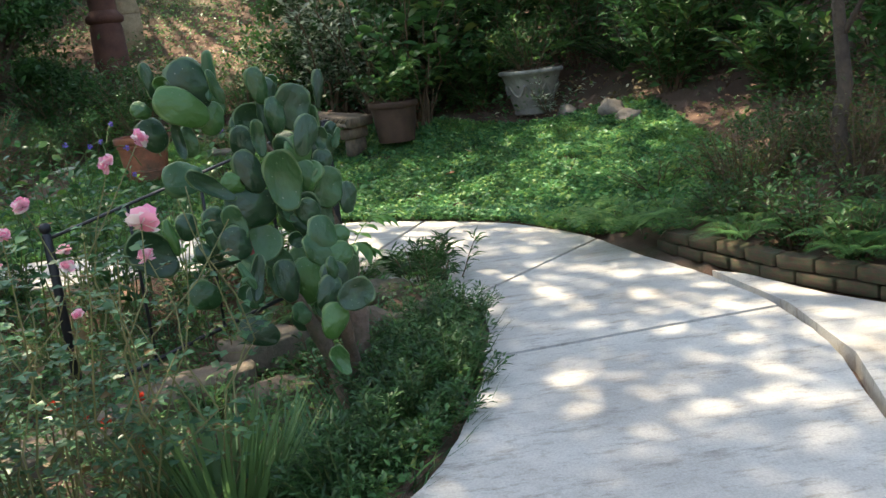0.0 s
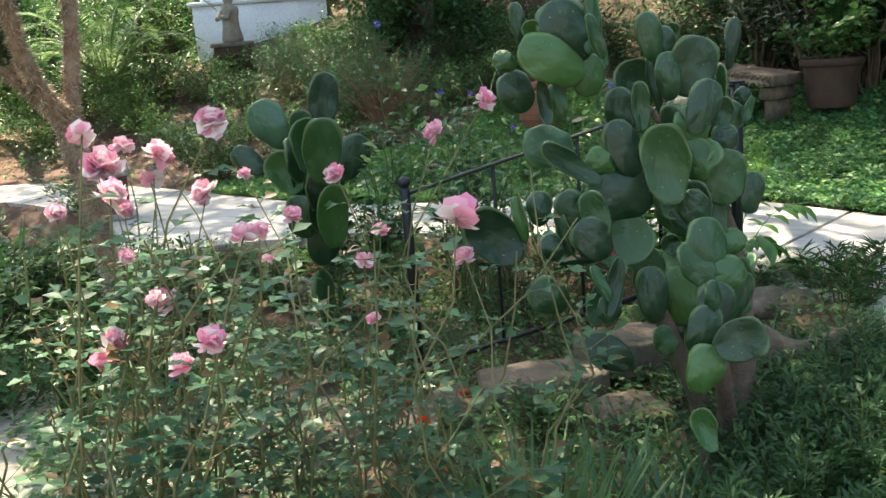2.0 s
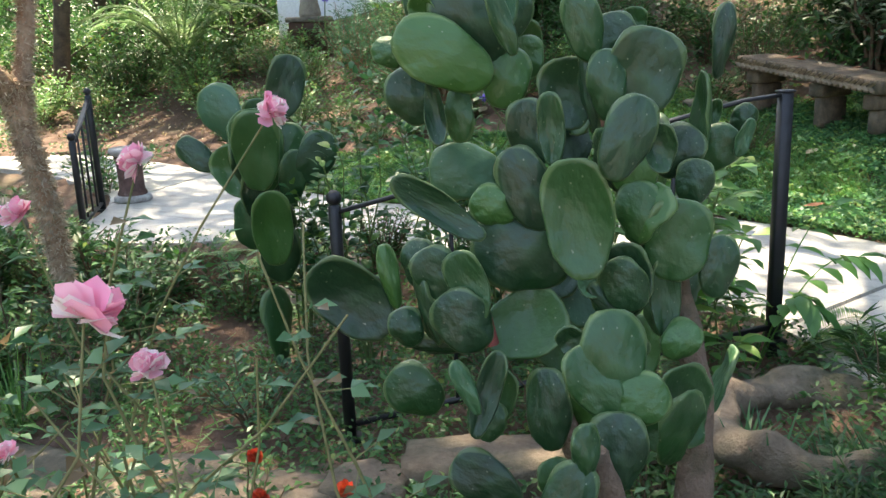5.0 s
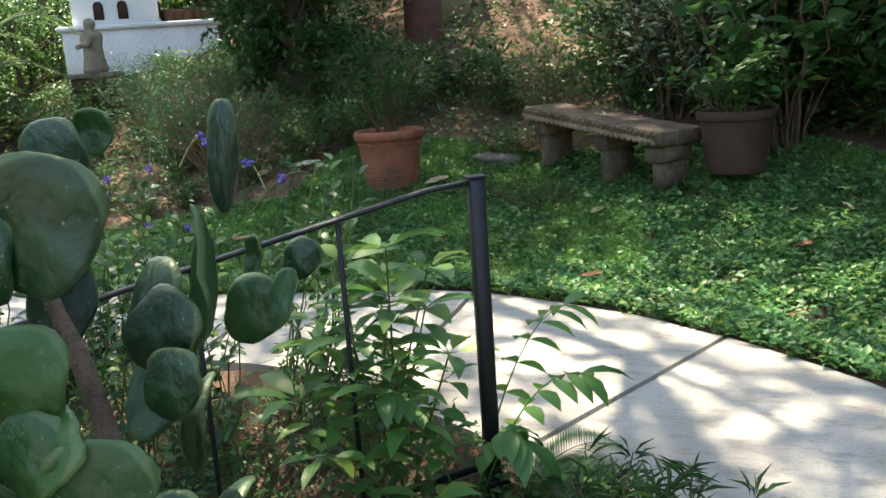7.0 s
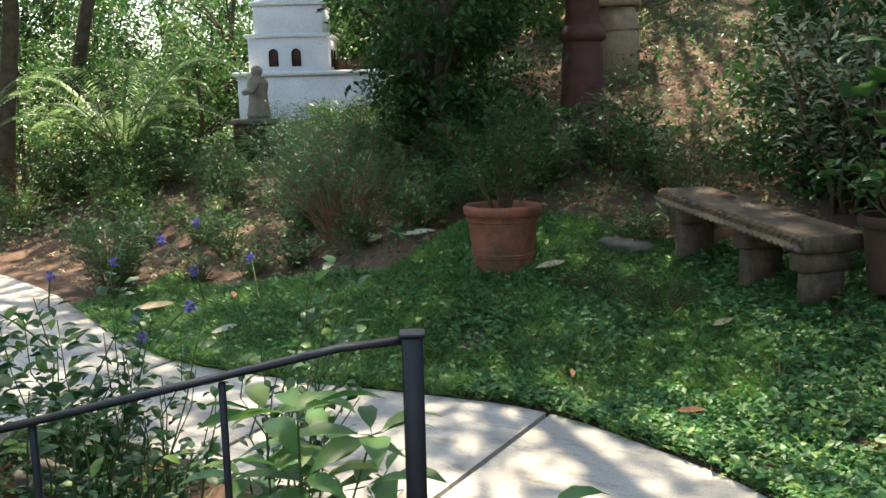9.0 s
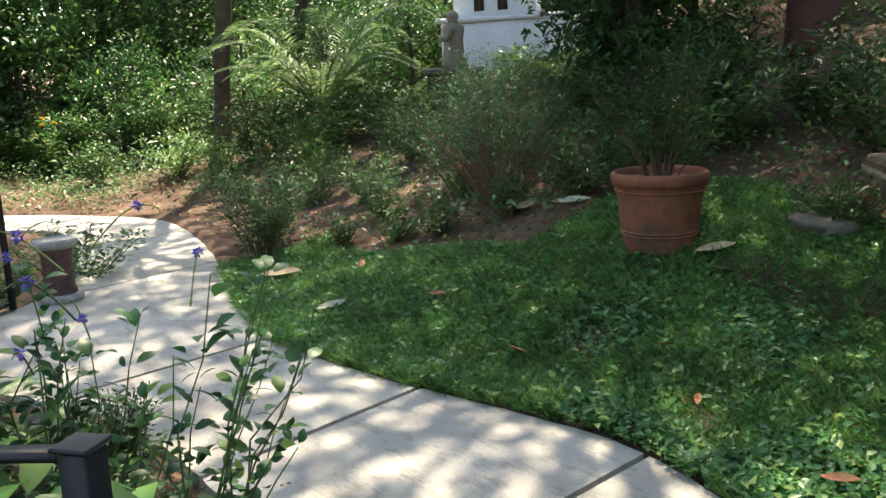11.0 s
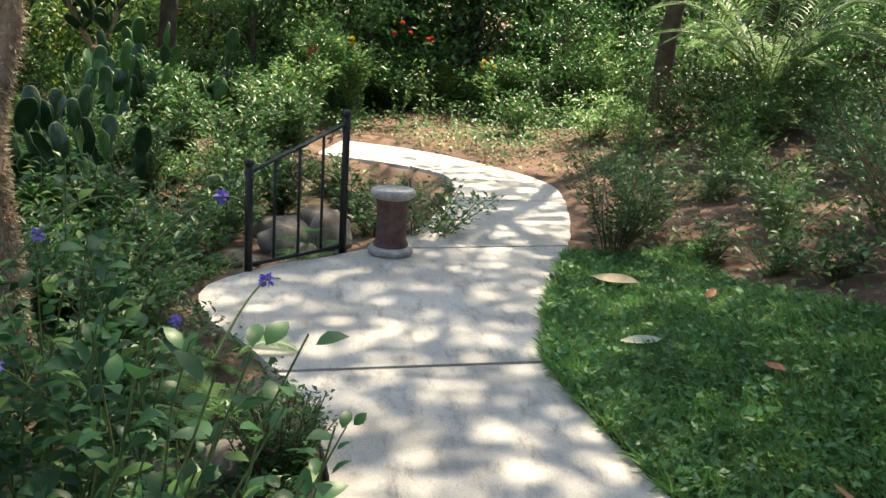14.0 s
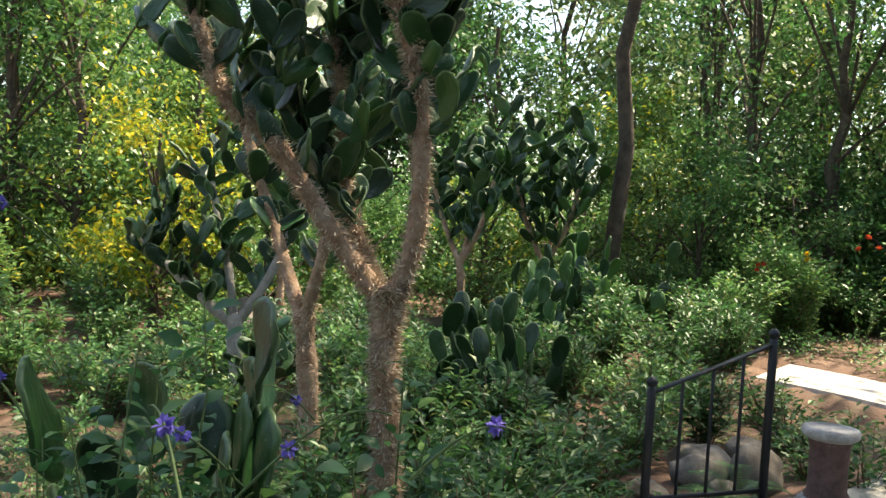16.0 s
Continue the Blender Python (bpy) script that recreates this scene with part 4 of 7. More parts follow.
def rose_bush(x, y, blooms, seed, label):
    r = rnd(seed)
    z = hz(x, y)
    ob = thing("rose_bush", x, y, z, label, "rose bush", "rose bushes in the bed")
    gs, gl = Geo(), Geo()
    o = np.array([x, y, z])
    ends = [np.array(b[:3]) - o for b in blooms]
    top = max(e[2] for e in ends)
    for k in range(15):
        a = r.uniform(0, 6.28)
        ends.append(np.array([math.cos(a) * r.uniform(0.1, 0.38), math.sin(a) * r.uniform(0.1, 0.38), top * r.uniform(0.45, 0.9)]))
    P, D = [], []
    for e in ends:
        t = np.linspace(0, 1, 8)[:, None]
        foot = np.array([r.normal(0, 0.06), r.normal(0, 0.06), -0.03])
        mid = foot + (e - foot) * t + r.normal(0, 0.035, (8, 3)) * np.sin(t * np.pi) + r.normal(0, 0.11, 3) * np.array([1, 1, 0.2]) * np.sin(t * np.pi)
        tube(gs, mid, np.linspace(0.0055, 0.002, 8), 5, cap=False)
        for _ in range(15):
            u = r.uniform(0.18, 0.97) * 7
            i = int(u)
            p = mid[i] + (mid[min(7, i + 1)] - mid[i]) * (u - i)
            a = r.uniform(0, 6.28)
            d = np.array([math.cos(a), math.sin(a), r.uniform(-0.1, 0.6)])
            q = p + d * r.uniform(0.03, 0.09)
            tube(gs, [p, q], [0.0015, 0.001], 3, cap=False)
            for s in (-1, 0, 1):
                P.append(q - d * 0.02 * abs(s))
                D.append(d + s * np.array([-d[1], d[0], 0]) * 1.1)
    n = len(P)
    L = r.uniform(0.026, 0.056, n)
    leaves(gl, np.array(P), np.array(D), np.array([0, 0, 1.0]) + r.normal(0, 0.3, (n, 3)), L, L * 0.65, LEAF)
    part("branchwork", gs, M_CANE, ob, "olive-green thorny canes")
    part("foliage", gl, L_ROSE, ob, smooth=False)
    for b in blooms:
        g = Geo()
        petals(g, np.array(b[:3]) - o, b[3] * 0.9, r)
        part("rose_bloom", g, M_PINK, ob, "pink rose in full bloom", smooth=True)


def build_roses():
    feet = [(-0.95, 1.66), (-0.72, 1.42), (-0.15, 1.88), (-0.55, 1.8), (-1.05, 1.35), (-0.68, 1.15)]
    sets = {f: [] for f in feet}
    for b in TALL_ROSES + LOW_ROSES:
        sets[min(feet, key=lambda f: math.dist(f, b[:2]))].append(b)
    for k, f in enumerate(feet):
        rose_bush(f[0], f[1], sets[f] or [(f[0], f[1], 0.8, 0.05)], 40 + k, "thorny rose bush with pink blooms and fine toothed leaves")


build_roses()


# ---- clumps, ferns, blades ----
def blade_tuft(name, x, y, n, length, width, mat, label, category, up=(0.3, 1.6), seed=1, group="", z=None, spread=0.05, single=False):
    r = rnd(seed)
    ob = thing(name, x, y, hz(x, y) if z is None else z, label, category, group)
    g = Geo()
    for k in range(n):
        a = r.uniform(0, 6.28)
        e = r.uniform(*up)
        d = np.array([math.cos(a), math.sin(a), e])
        d /= np.linalg.norm(d)
        L = length * r.uniform(0.6, 1.1)
        t = np.linspace(0, 1, 6)
        p = np.array([math.cos(a), math.sin(a), 0]) * r.uniform(0, spread) + d[None] * (t * L)[:, None]
        p[:, 2] -= (t ** 2) * L * r.uniform(0.05, 0.3) * (1 - d[2] * 0.5)
        side = np.array([-d[1], d[0], 0.0])
        side /= max(1e-6, np.linalg.norm(side))
        w = width * np.array([0.8, 1, 0.95, 0.75, 0.45, 0.05]) / 2
        v = np.concatenate([p + side * w[:, None], p - side * w[:, None] ])
        i = np.arange(5)
        g.add(v, np.stack([i, i + 1, i + 7, i + 6], 1))
        if single:
            part("blade", g, mat, ob, smooth=True)
            g = Geo()
    if not single:
        part("foliage", g, mat, ob, smooth=True)
    return ob


def fern(x, y, fronds, length, seed, mat, label="green fern with feathered arching fronds", z=None, group="", aim=None, name="fern", leaflet=0.3, rise=1.0):
    r = rnd(seed)
    ob = thing(name, x, y, hz(x, y) if z is None else z, label, "cycad" if name == "cycad" else "fern", group)
    for k in range(fronds):
        a = (k + r.uniform(0, 0.6)) * 6.28 / fronds if aim is None else aim + r.uniform(-0.7, 0.7)
        L = length * r.uniform(0.75, 1.1)
        t = np.linspace(0, 1, 22)
        e = r.uniform(0.5, 1.2) * rise
        h = np.array([math.cos(a), math.sin(a), 0])
        p = h * (L * t * 0.85)[:, None] + np.array([0, 0, 1]) * (L * (e * t - (e * 0.75) * t ** 2))[:, None]
        g = Geo()
        tube(g, p, np.linspace(0.007, 0.0015, 22) * length, 4, cap=False)
        frond = part("frond", g, mat, ob, smooth=False)
        g = Geo()
        tan = unit(np.gradient(p, axis=0))
        side = np.array([-h[1], h[0], 0])
        w = L * leaflet * np.sin(np.pi * (0.1 + 0.88 * t)) ** 0.8
        for s in (-1, 1):
            d = side * s + tan * 0.45 + np.array([0, 0, 0.12])
            for sub in (0, 0.5):
                q = p[2:] + (tan * (L / 22) * sub)[2:]
                leaves(g, q, d[2:], np.array([0, 0, 1.0]), w[2:], np.maximum(0.006, L / 22 * 0.42), DIAMOND)
        part("foliage", g, mat, frond, smooth=False)["kind"] = "stuff"
    return ob


# the sunken bed beside the path
blade_tuft("yucca_tuft", 0.04, 1.84, 230, 0.74, 0.019, leafy("yucca_blade", (0.05, 0.14, 0.06), (0.16, 0.28, 0.1), (0.3, 0.34, 0.08), 0.12), "spiky tuft of narrow green blades in the bed", "yucca", up=(0.6, 3.5), seed=3, single=True)
strip = [(0.68, 1.85), (0.8, 2.1), (0.66, 2.25), (0.9, 2.45), (0.76, 2.6), (0.95, 2.78), (0.82, 2.95), (1.0, 3.1), (0.84, 3.25), (1.02, 3.42), (0.9, 3.6), (0.98, 3.8), (0.8, 3.9), (0.6, 2.0), (0.55, 1.7), (0.62, 2.45), (0.42, 1.6), (0.36, 2.1)]
for k, (px, py) in enumerate(strip):
    blade_tuft("border_grass", px, py, 60, 0.27, 0.008, L_DARK if k % 3 else L_BLUE, "dark narrow-leaved border grass spilling over the slab edge", "border grass", up=(0.15, 1.4), seed=50 + k, group="border grass along the path", z=-0.1, spread=0.09)
for k, (px, py) in enumerate([(0.3, 2.35), (0.5, 2.3), (0.14, 2.42), (0.62, 2.5), (0.4, 2.2), (-0.1, 2.3), (0.7, 2.55), (0.56, 2.1), (0.74, 2.75), (0.3, 2.05), (0.1, 2.15), (0.62, 2.85), (0.5, 2.5), (-0.25, 2.05), (0.82, 2.3)]):
    blade_tuft("border_grass", px, py, 46, 0.42, 0.014, L_DARK if k % 2 else L_BLUE, "dark narrow-leaved grass at the foot of the cactus", "border grass", up=(0.5, 2.4), seed=210 + k, group="border grass along the path", z=-0.28, spread=0.09)
for k, (px, py, h) in enumerate([(0.8, 3.05, 0.3), (0.86, 2.55, 0.28), (0.72, 2.15, 0.24), (0.95, 3.35, 0.28), (0.6, 3.0, 0.22), (0.7, 2.35, 0.3), (0.84, 2.8, 0.3), (0.58, 1.95, 0.26), (0.62, 2.6, 0.28), (0.45, 1.75, 0.22)]):
    shrub("low_bush", px, py, h + 0.1, 0.52, 30, 2300, (0.036, 0.3), L_DARK, "low dark fine-leaved bush at the slab edge", "bush", M_GSTEM, group="low bushes along the path", seed=80 + k, z=-0.12, bare=0.15, clump=1.2)
for k, (px, py, h) in enumerate([(0.76, 4.5, 0.3), (0.84, 4.08, 0.4), (0.98, 4.26, 0.4)]):
    shrub("slender_shrub", px, py, h, 0.42, 9, 260, (0.1, 0.09), L_DARK, "slender dark shrub with narrow whorled leaves by the slab", "shrub", seed=90 + k, z=-0.1, bare=0.35, lean=0.2)
def whorl_shrub(x, y, z, tips, leaf, mat, label, seed):
    """Thin green stems that carry spreading whorls of long drooping leaves."""
    r = rnd(seed)
    ob = thing("leafy_shrub", x, y, z, label, "shrub")
    gs, gl = Geo(), Geo()
    for tip in tips:
        e = np.array(tip) - np.array([x, y, z])
        t = np.linspace(0, 1, 7)[:, None]
        mid = np.array([r.normal(0, 0.04), r.normal(0, 0.04), -0.04]) * (1 - t) + e * t
        mid[:, :2] += e[:2] * (t - t ** 0.6) * 0.5
        tube(gs, mid, np.linspace(0.006, 0.003, 7), 5, cap=False)
        for f, n, q in ((6, 6, 1.0), (5, 3, 0.9), (4, 3, 0.75), (3, 2, 0.7)):
            a = np.arange(n) * 6.283 / n + r.uniform(0, 6.28) + r.normal(0, 0.25, n)
            d = np.stack([np.cos(a), np.sin(a), r.uniform(-0.1, 0.35, n)], 1)
            base = np.repeat(mid[f][None], n, 0)
            for i in range(n):
                tube(gs, [base[i], base[i] + unit(d[i]) * 0.03], [0.002, 0.0015], 4, cap=False)
            L = leaf * q * r.uniform(0.75, 1.15, n)
            leaves(gl, base + unit(d) * 0.03, d, np.array([0, 0, 1.0]) + r.normal(0, 0.25, (n, 3)), L, L * r.uniform(0.34, 0.42, n), BROAD)
    part("branchwork", gs, M_GSTEM, ob)
    part("foliage", gl, mat, ob)
    return ob


def leaf_spray(x, y, z, arcs, leaflet, mat, label):
    """Arching compound leaves with paired hanging leaflets."""
    ob = thing("arching_leaf_plant", x, y, z, label, "plant")
    for k, (a, b, rise) in enumerate(arcs):
        a, b = np.array(a) - np.array([x, y, z]), np.array(b) - np.array([x, y, z])
        t = np.linspace(0, 1, 9)[:, None]
        p = a + (b - a) * t + np.array([0, 0, rise]) * 4 * (t - t ** 2)
        g = Geo()
        tube(g, p, np.linspace(0.004, 0.0015, 9), 5, cap=False)
        tan = unit(np.gradient(p, axis=0))
        side = unit(np.cross(tan, np.array([0, 0, 1.0])))
        for s in (-1, 1):
            d = side * s * 0.9 + tan * 0.5 - np.array([0, 0, 0.45])
            leaves(g, p[3:], d[3:], np.array([0, 0, 1.0]), leaflet * np.linspace(0.8, 1.1, 6), leaflet * 0.45, BROAD)
        leaves(g, p[-1:], tan[-1:], np.array([0, 0, 1.0]), np.array([leaflet * 1.4]), np.array([leaflet * 0.55]), BROAD)
        part("frond", g, mat, ob, smooth=False)
    return ob


whorl_shrub(-0.02, 4.55, -0.12, [(0.01, 4.58, 0.58), (-0.05, 4.42, 0.52), (-0.22, 4.5, 0.46), (0.1, 4.72, 0.68), (-0.1, 4.75, 0.6), (0.12, 4.4, 0.45), (-0.3, 4.65, 0.5), (0.02, 4.85, 0.5), (-0.18, 4.3, 0.35), (0.06, 4.5, 0.8), (-0.16, 4.6, 0.72), (0.2, 4.62, 0.42)], 0.18, L_WHORL, "leafy shrub with whorls of broad leaves round the handrail", 101)
whorl_shrub(0.15, 4.36, -0.15, [(0.15, 4.36, 0.28), (0.22, 4.48, 0.2), (0.02, 4.28, 0.18), (0.25, 4.28, 0.08), (-0.05, 4.2, 0.22)], 0.14, L_WHORL, "low leafy shrub with broad green leaves growing under the handrail", 102)
leaf_spray(0.3, 4.5, -0.1, [((0.3, 4.5, -0.1), (0.62, 4.68, 0.36), 0.14), ((0.28, 4.52, -0.1), (0.5, 4.95, 0.5), 0.16), ((0.3, 4.48, -0.1), (0.5, 4.45, 0.22), 0.14), ((0.26, 4.5, -0.1), (0.12, 4.3, 0.4), 0.12)], 0.13, L_WHORL, "arching compound leaf sprays growing at the foot of the post")
fern(0.42, 4.58, 5, 0.42, 7, L_BRIGHT, z=-0.06, group="ferns", aim=0.5)
fern(-0.12, 4.2, 7, 0.36, 8, L_MID, z=-0.2, group="ferns")
fern(-2.55, 5.02, 6, 0.34, 9, L_BRIGHT, z=-0.1, group="ferns")
fern(-2.7, 4.85, 6, 0.3, 19, L_BRIGHT, z=-0.15, group="ferns")


def stone_basin(x, y):
    """A round hollow basin with a lumpy rim."""
    b = thing("stone_basin", x, y, -0.09, "round hollow basin with a rough brown rim among plants", "basin")
    bm = bmesh.new()
    around, ring = 56, 14
    rows = []
    for i in range(around):
        a = i * 2 * math.pi / around
        row = []
        for j in range(ring):
            u = j * 2 * math.pi / ring
            rad = 0.3 + 0.062 * math.cos(u)
            q = Vector((rad * math.cos(a), rad * math.sin(a), 0.05 + 0.075 * math.sin(u)))
            lump = 1 + 0.1 * noise.noise(q * 9) + 0.06 * noise.noise(q * 26)
            row.append(bm.verts.new(Vector((q.x * lump, q.y * lump, q.z * (1 + 0.5 * noise.noise(q * 7 + Vector((3, 1, 0))))))))
        rows.append(row)
    for i in range(around):
        for j in range(ring):
            bm.faces.new((rows[i][j], rows[(i + 1) % around][j], rows[(i + 1) % around][(j + 1) % ring], rows[i][(j + 1) % ring]))
    part("basin_rim", bm, M_STEP, b, "rough crumbling brown rim")
    g = Geo()
    lathe(g, [(0.3, 0.02), (0.22, -0.01), (0.1, -0.03), (0.0, -0.03)], 24)
    part("bowl_soil", g, M_SOIL, b, "dark soil in the basin")


stone_basin(0.6, 3.92)
for k, (px, py) in enumerate([(0.52, 3.72), (0.68, 3.8), (0.4, 3.85)]):
    blade_tuft("border_grass", px, py, 26, 0.24, 0.012, L_BLUE, "dark narrow-leaved border grass growing in the basin", "border grass", up=(0.5, 2.2), seed=75 + k, group="border grass along the path", z=-0.14, spread=0.05)


def rock(x, y, size, seed, mat=None, label="rounded grey garden stone half sunk in the soil", z=None, flat=0.6, group="garden stones"):
    bm = bmesh.new()
    bmesh.ops.create_icosphere(bm, subdivisions=3, radius=1)
    off = Vector((seed * 3.1, seed * 1.7, 0))
    for v in bm.verts:
        n = noise.noise(v.co * 1.1 + off) * 0.45 + noise.noise(v.co * 3 + off) * 0.13
        v.co = Vector((v.co.x * size[0], v.co.y * size[1], v.co.z * size[2])) * (1 + n)
    ob = part("rock", bm, mat or M_GREYSTONE, at=pose(x, y, (hz(x, y) if z is None else z) + size[2] * 0.35, 0, 0, seed * 57))
    return tagged(ob, label, "rock", group)


for k, (px, py, a, b, c) in enumerate([(-5.95, 5.05, 0.16, 0.2, 0.13), (-6.05, 5.4, 0.17, 0.15, 0.2), (-5.7, 5.25, 0.13, 0.1, 0.09), (-6.4, 5.0, 0.25, 0.18, 0.14), (-5.55, 4.75, 0.14, 0.12, 0.07), (-6.9, 5.3, 0.2, 0.22, 0.14),
                                  (-2.45, 4.75, 0.13, 0.1, 0.1), (-2.2, 5.1, 0.12, 0.11, 0.09), (-2.65, 5.15, 0.1, 0.09, 0.06), (-8.6, -0.2, 0.5, 0.4, 0.35), (-9.3, -0.9, 0.5, 0.4, 0.4)]):
    rock(px, py, (a, b, c), k + 1)
rock(0.33, 4.3, (0.24, 0.16, 0.06), 27, M_STEP, "flat brown stone between the basin and the post", z=-0.16)
rock(2.95, 7.8, (0.17, 0.13, 0.12), 21, label="smooth round pale stone beside the urn")
rock(2.58, 8.2, (0.11, 0.1, 0.1), 22, label="smooth round pale stone beside the urn")
rock(3.05, 7.55, (0.17, 0.13, 0.07), 23, label="flat pale stone in front of the urn")
rock(-1.15, 9.05, (0.22, 0.16, 0.06), 25, label="flat pale stone slab behind the terracotta pot")
for k, (px, py, a, b) in enumerate([(-0.35, 3.55, 0.3, 0.17), (-0.85, 3.25, 0.34, 0.22), (-1.4, 2.95, 0.33, 0.25), (-1.95, 2.65, 0.36, 0.24), (-2.5, 2.35, 0.34, 0.26), (-3.05, 2.0, 0.36, 0.25), (-1.9, 2.15, 0.3, 0.22), (-2.5, 1.8, 0.3, 0.22), (-1.2, 2.45, 0.25, 0.16)]):
    rock(px, py, (a, b, 0.03), k + 31, M_STEP, "flat tan stepping stone set in the earth", group="stepping stones")


def flagstone(x, y, w, d, h, top, turn, seed, mat, label):
    """A split stone slab with an uneven outline and worn upper edge."""
    r = rnd(seed)
    n = 18
    a = np.arange(n) * 2 * np.pi / n
    q = 1 / np.maximum(np.abs(np.cos(a)), np.abs(np.sin(a))) ** 0.7 * r.uniform(0.9, 1.06, n)
    g = Geo()
    rings = [(1.0, -h), (1.02, -0.02), (0.975, -0.004), (0.6, 0.0)]
    v = np.concatenate([np.stack([np.cos(a) * q * w / 2 * k, np.sin(a) * q * d / 2 * k, np.full(n, z) + r.normal(0, 0.004, n)], 1) for k, z in rings] + [np.array([[0, 0, 0.002]])])
    i = np.arange(n)
    j = (i + 1) % n
    g.add(v, np.concatenate([np.stack([k * n + i, k * n + j, (k + 1) * n + j, (k + 1) * n + i], 1) for k in range(3)]))
    g.f.append(np.stack([3 * n + i, 3 * n + j, np.full(n, 4 * n)], 1))
    ob = part("flagstone", g, mat, at=pose(x, y, top, r.uniform(-2, 2), r.uniform(-2, 2), turn))
    return tagged(ob, label, "stone slab", "flagstones in the bed")


M_PALESLAB = surface("pale_flagstone", (0.3, 0.26, 0.2), (0.46, 0.41, 0.33), 5, 60, 0.9, 0.6, 0.006, stain=(0.14, 0.11, 0.08), stain_at=(0.5, 0.7))
for k, (px, py, w, d, a) in enumerate([(-2.55, 2.25, 0.62, 0.5, 20), (-2.1, 1.95, 0.6, 0.5, 35), (-1.75, 2.3, 0.5, 0.42, 10), (-2.9, 2.65, 0.6, 0.5, 40), (-2.45, 1.6, 0.6, 0.5, 15)]):
    flagstone(px, py, w, d, 0.12, -0.25, a, 600 + k, M_PALESLAB, "pale flat flagstone lying in the sunken bed")
for k, (px, py, w, d, t, a) in enumerate([(-1.05, 2.98, 0.62, 0.34, -0.22, 24), (-0.4, 3.5, 0.6, 0.32, -0.16, 28), (-0.12, 3.85, 0.5, 0.3, -0.09, 30), (-0.72, 3.22, 0.3, 0.26, -0.2, 15), (0.02, 3.3, 0.34, 0.28, -0.2, 40)]):
    flagstone(px, py, w, d, 0.16, t, a, 620 + k, M_STEP, "rough tan stone step in the sunken bed")


def weeds(name, n, box, size, mat, label, keep, seed, hmax=0.08, shape=LEAF, ratio=0.5):
    r, x, y = scatter(n, seed, *box, keep)
    z = height(x, y)
    k = len(x)
    a = r.uniform(0, 6.28, k)
    g = Geo()
    L = size * r.uniform(0.6, 1.3, k)
    leaves(g, np.stack([x, y, z + r.uniform(0, hmax, k) ** 1.0], 1), np.stack([np.cos(a), np.sin(a), r.uniform(-0.1, 1.1, k)], 1), np.array([0, 0, 1.0]) + r.normal(0, 0.4, (k, 3)), L, L * ratio, shape)
    ob = part(name, g, mat, smooth=False)
    return tagged(ob, label, name.replace("_", " "), kind="stuff")


bed_in = lambda x, y: inside(BED, x, y) & (dist_to(INNER, x, y) > 0.03)
weeds("bed_weeds", 64000, (-4.5, 1.1, 0.8, 5.4), 0.036, L_MID, "patchy low weeds and seedlings over the bed soil", lambda x, y: bed_in(x, y) & (noise_field(x, y, 1.3, 5) > -0.38), 61, 0.12)
weeds("bed_grass", 16000, (-9.5, 1.1, -1.5, 6.0), 0.13, L_GRASS, "thin grass blades among the bed plants", lambda x, y: bed_in(x, y) & (noise_field(x, y, 0.9, 9) > 0.05), 62, 0.02, BLADE, 0.05)
weeds("leaf_litter", 16000, (-14, 5.5, 3.5, 15.5), 0.06, M_DRY, "brown fallen leaves scattered over the soil", lambda x, y: outside(x, y) & (dist_to(OUTER, x, y) > 0.2) & ((dist_to(OUTER, x, y) > 2.0) | (x < -4) | (x > 2.2) | (noise_field(x, y, 3, 2) > 0.75)), 63, 0.02)
weeds("bank_weeds", 90000, (-14, 5.5, 4.5, 15.5), 0.06, L_MID, "low weeds growing over the bank", lambda x, y: outside(x, y) & (dist_to(OUTER, x, y) > 0.1) & ~lawn_area(x, y) & (noise_field(x, y, 0.8, 12) + 0.5 * noise_field(x, y, 2.1, 3) > -0.25) & ~((x < -5.2) & (x > -8.2) & (y < 9.4)), 64, 0.28)


# ---- dry leaves that lie singly ----
def dry_leaf(x, y, length, turn, label, mat, curl=0.25):
    g = Geo()
    n = 7
    t = np.linspace(0, 1, n)
    w = np.sin(np.pi * np.clip(t * 0.96 + 0.02, 0, 1)) ** 0.8 * length * 0.17
    v = []
    for s, (a, b) in enumerate(zip(t, w)):
        c = curl * length * (a - 0.4) ** 2
        v += [(a * length, -b, c + b * 0.5), (a * length, 0, c), (a * length, b, c + b * 0.6)]
    f = [(3 * k + q, 3 * k + q + 1, 3 * k + q + 4, 3 * k + q + 3) for k in range(n - 1) for q in (0, 1)]
    g.add(v, f)
    ob = part("fallen_leaf", g, mat, at=pose(x, y, hz(x, y) + 0.065, 14, -4, turn))
    return tagged(ob, label, "leaf", "fallen leaves on the lawn")


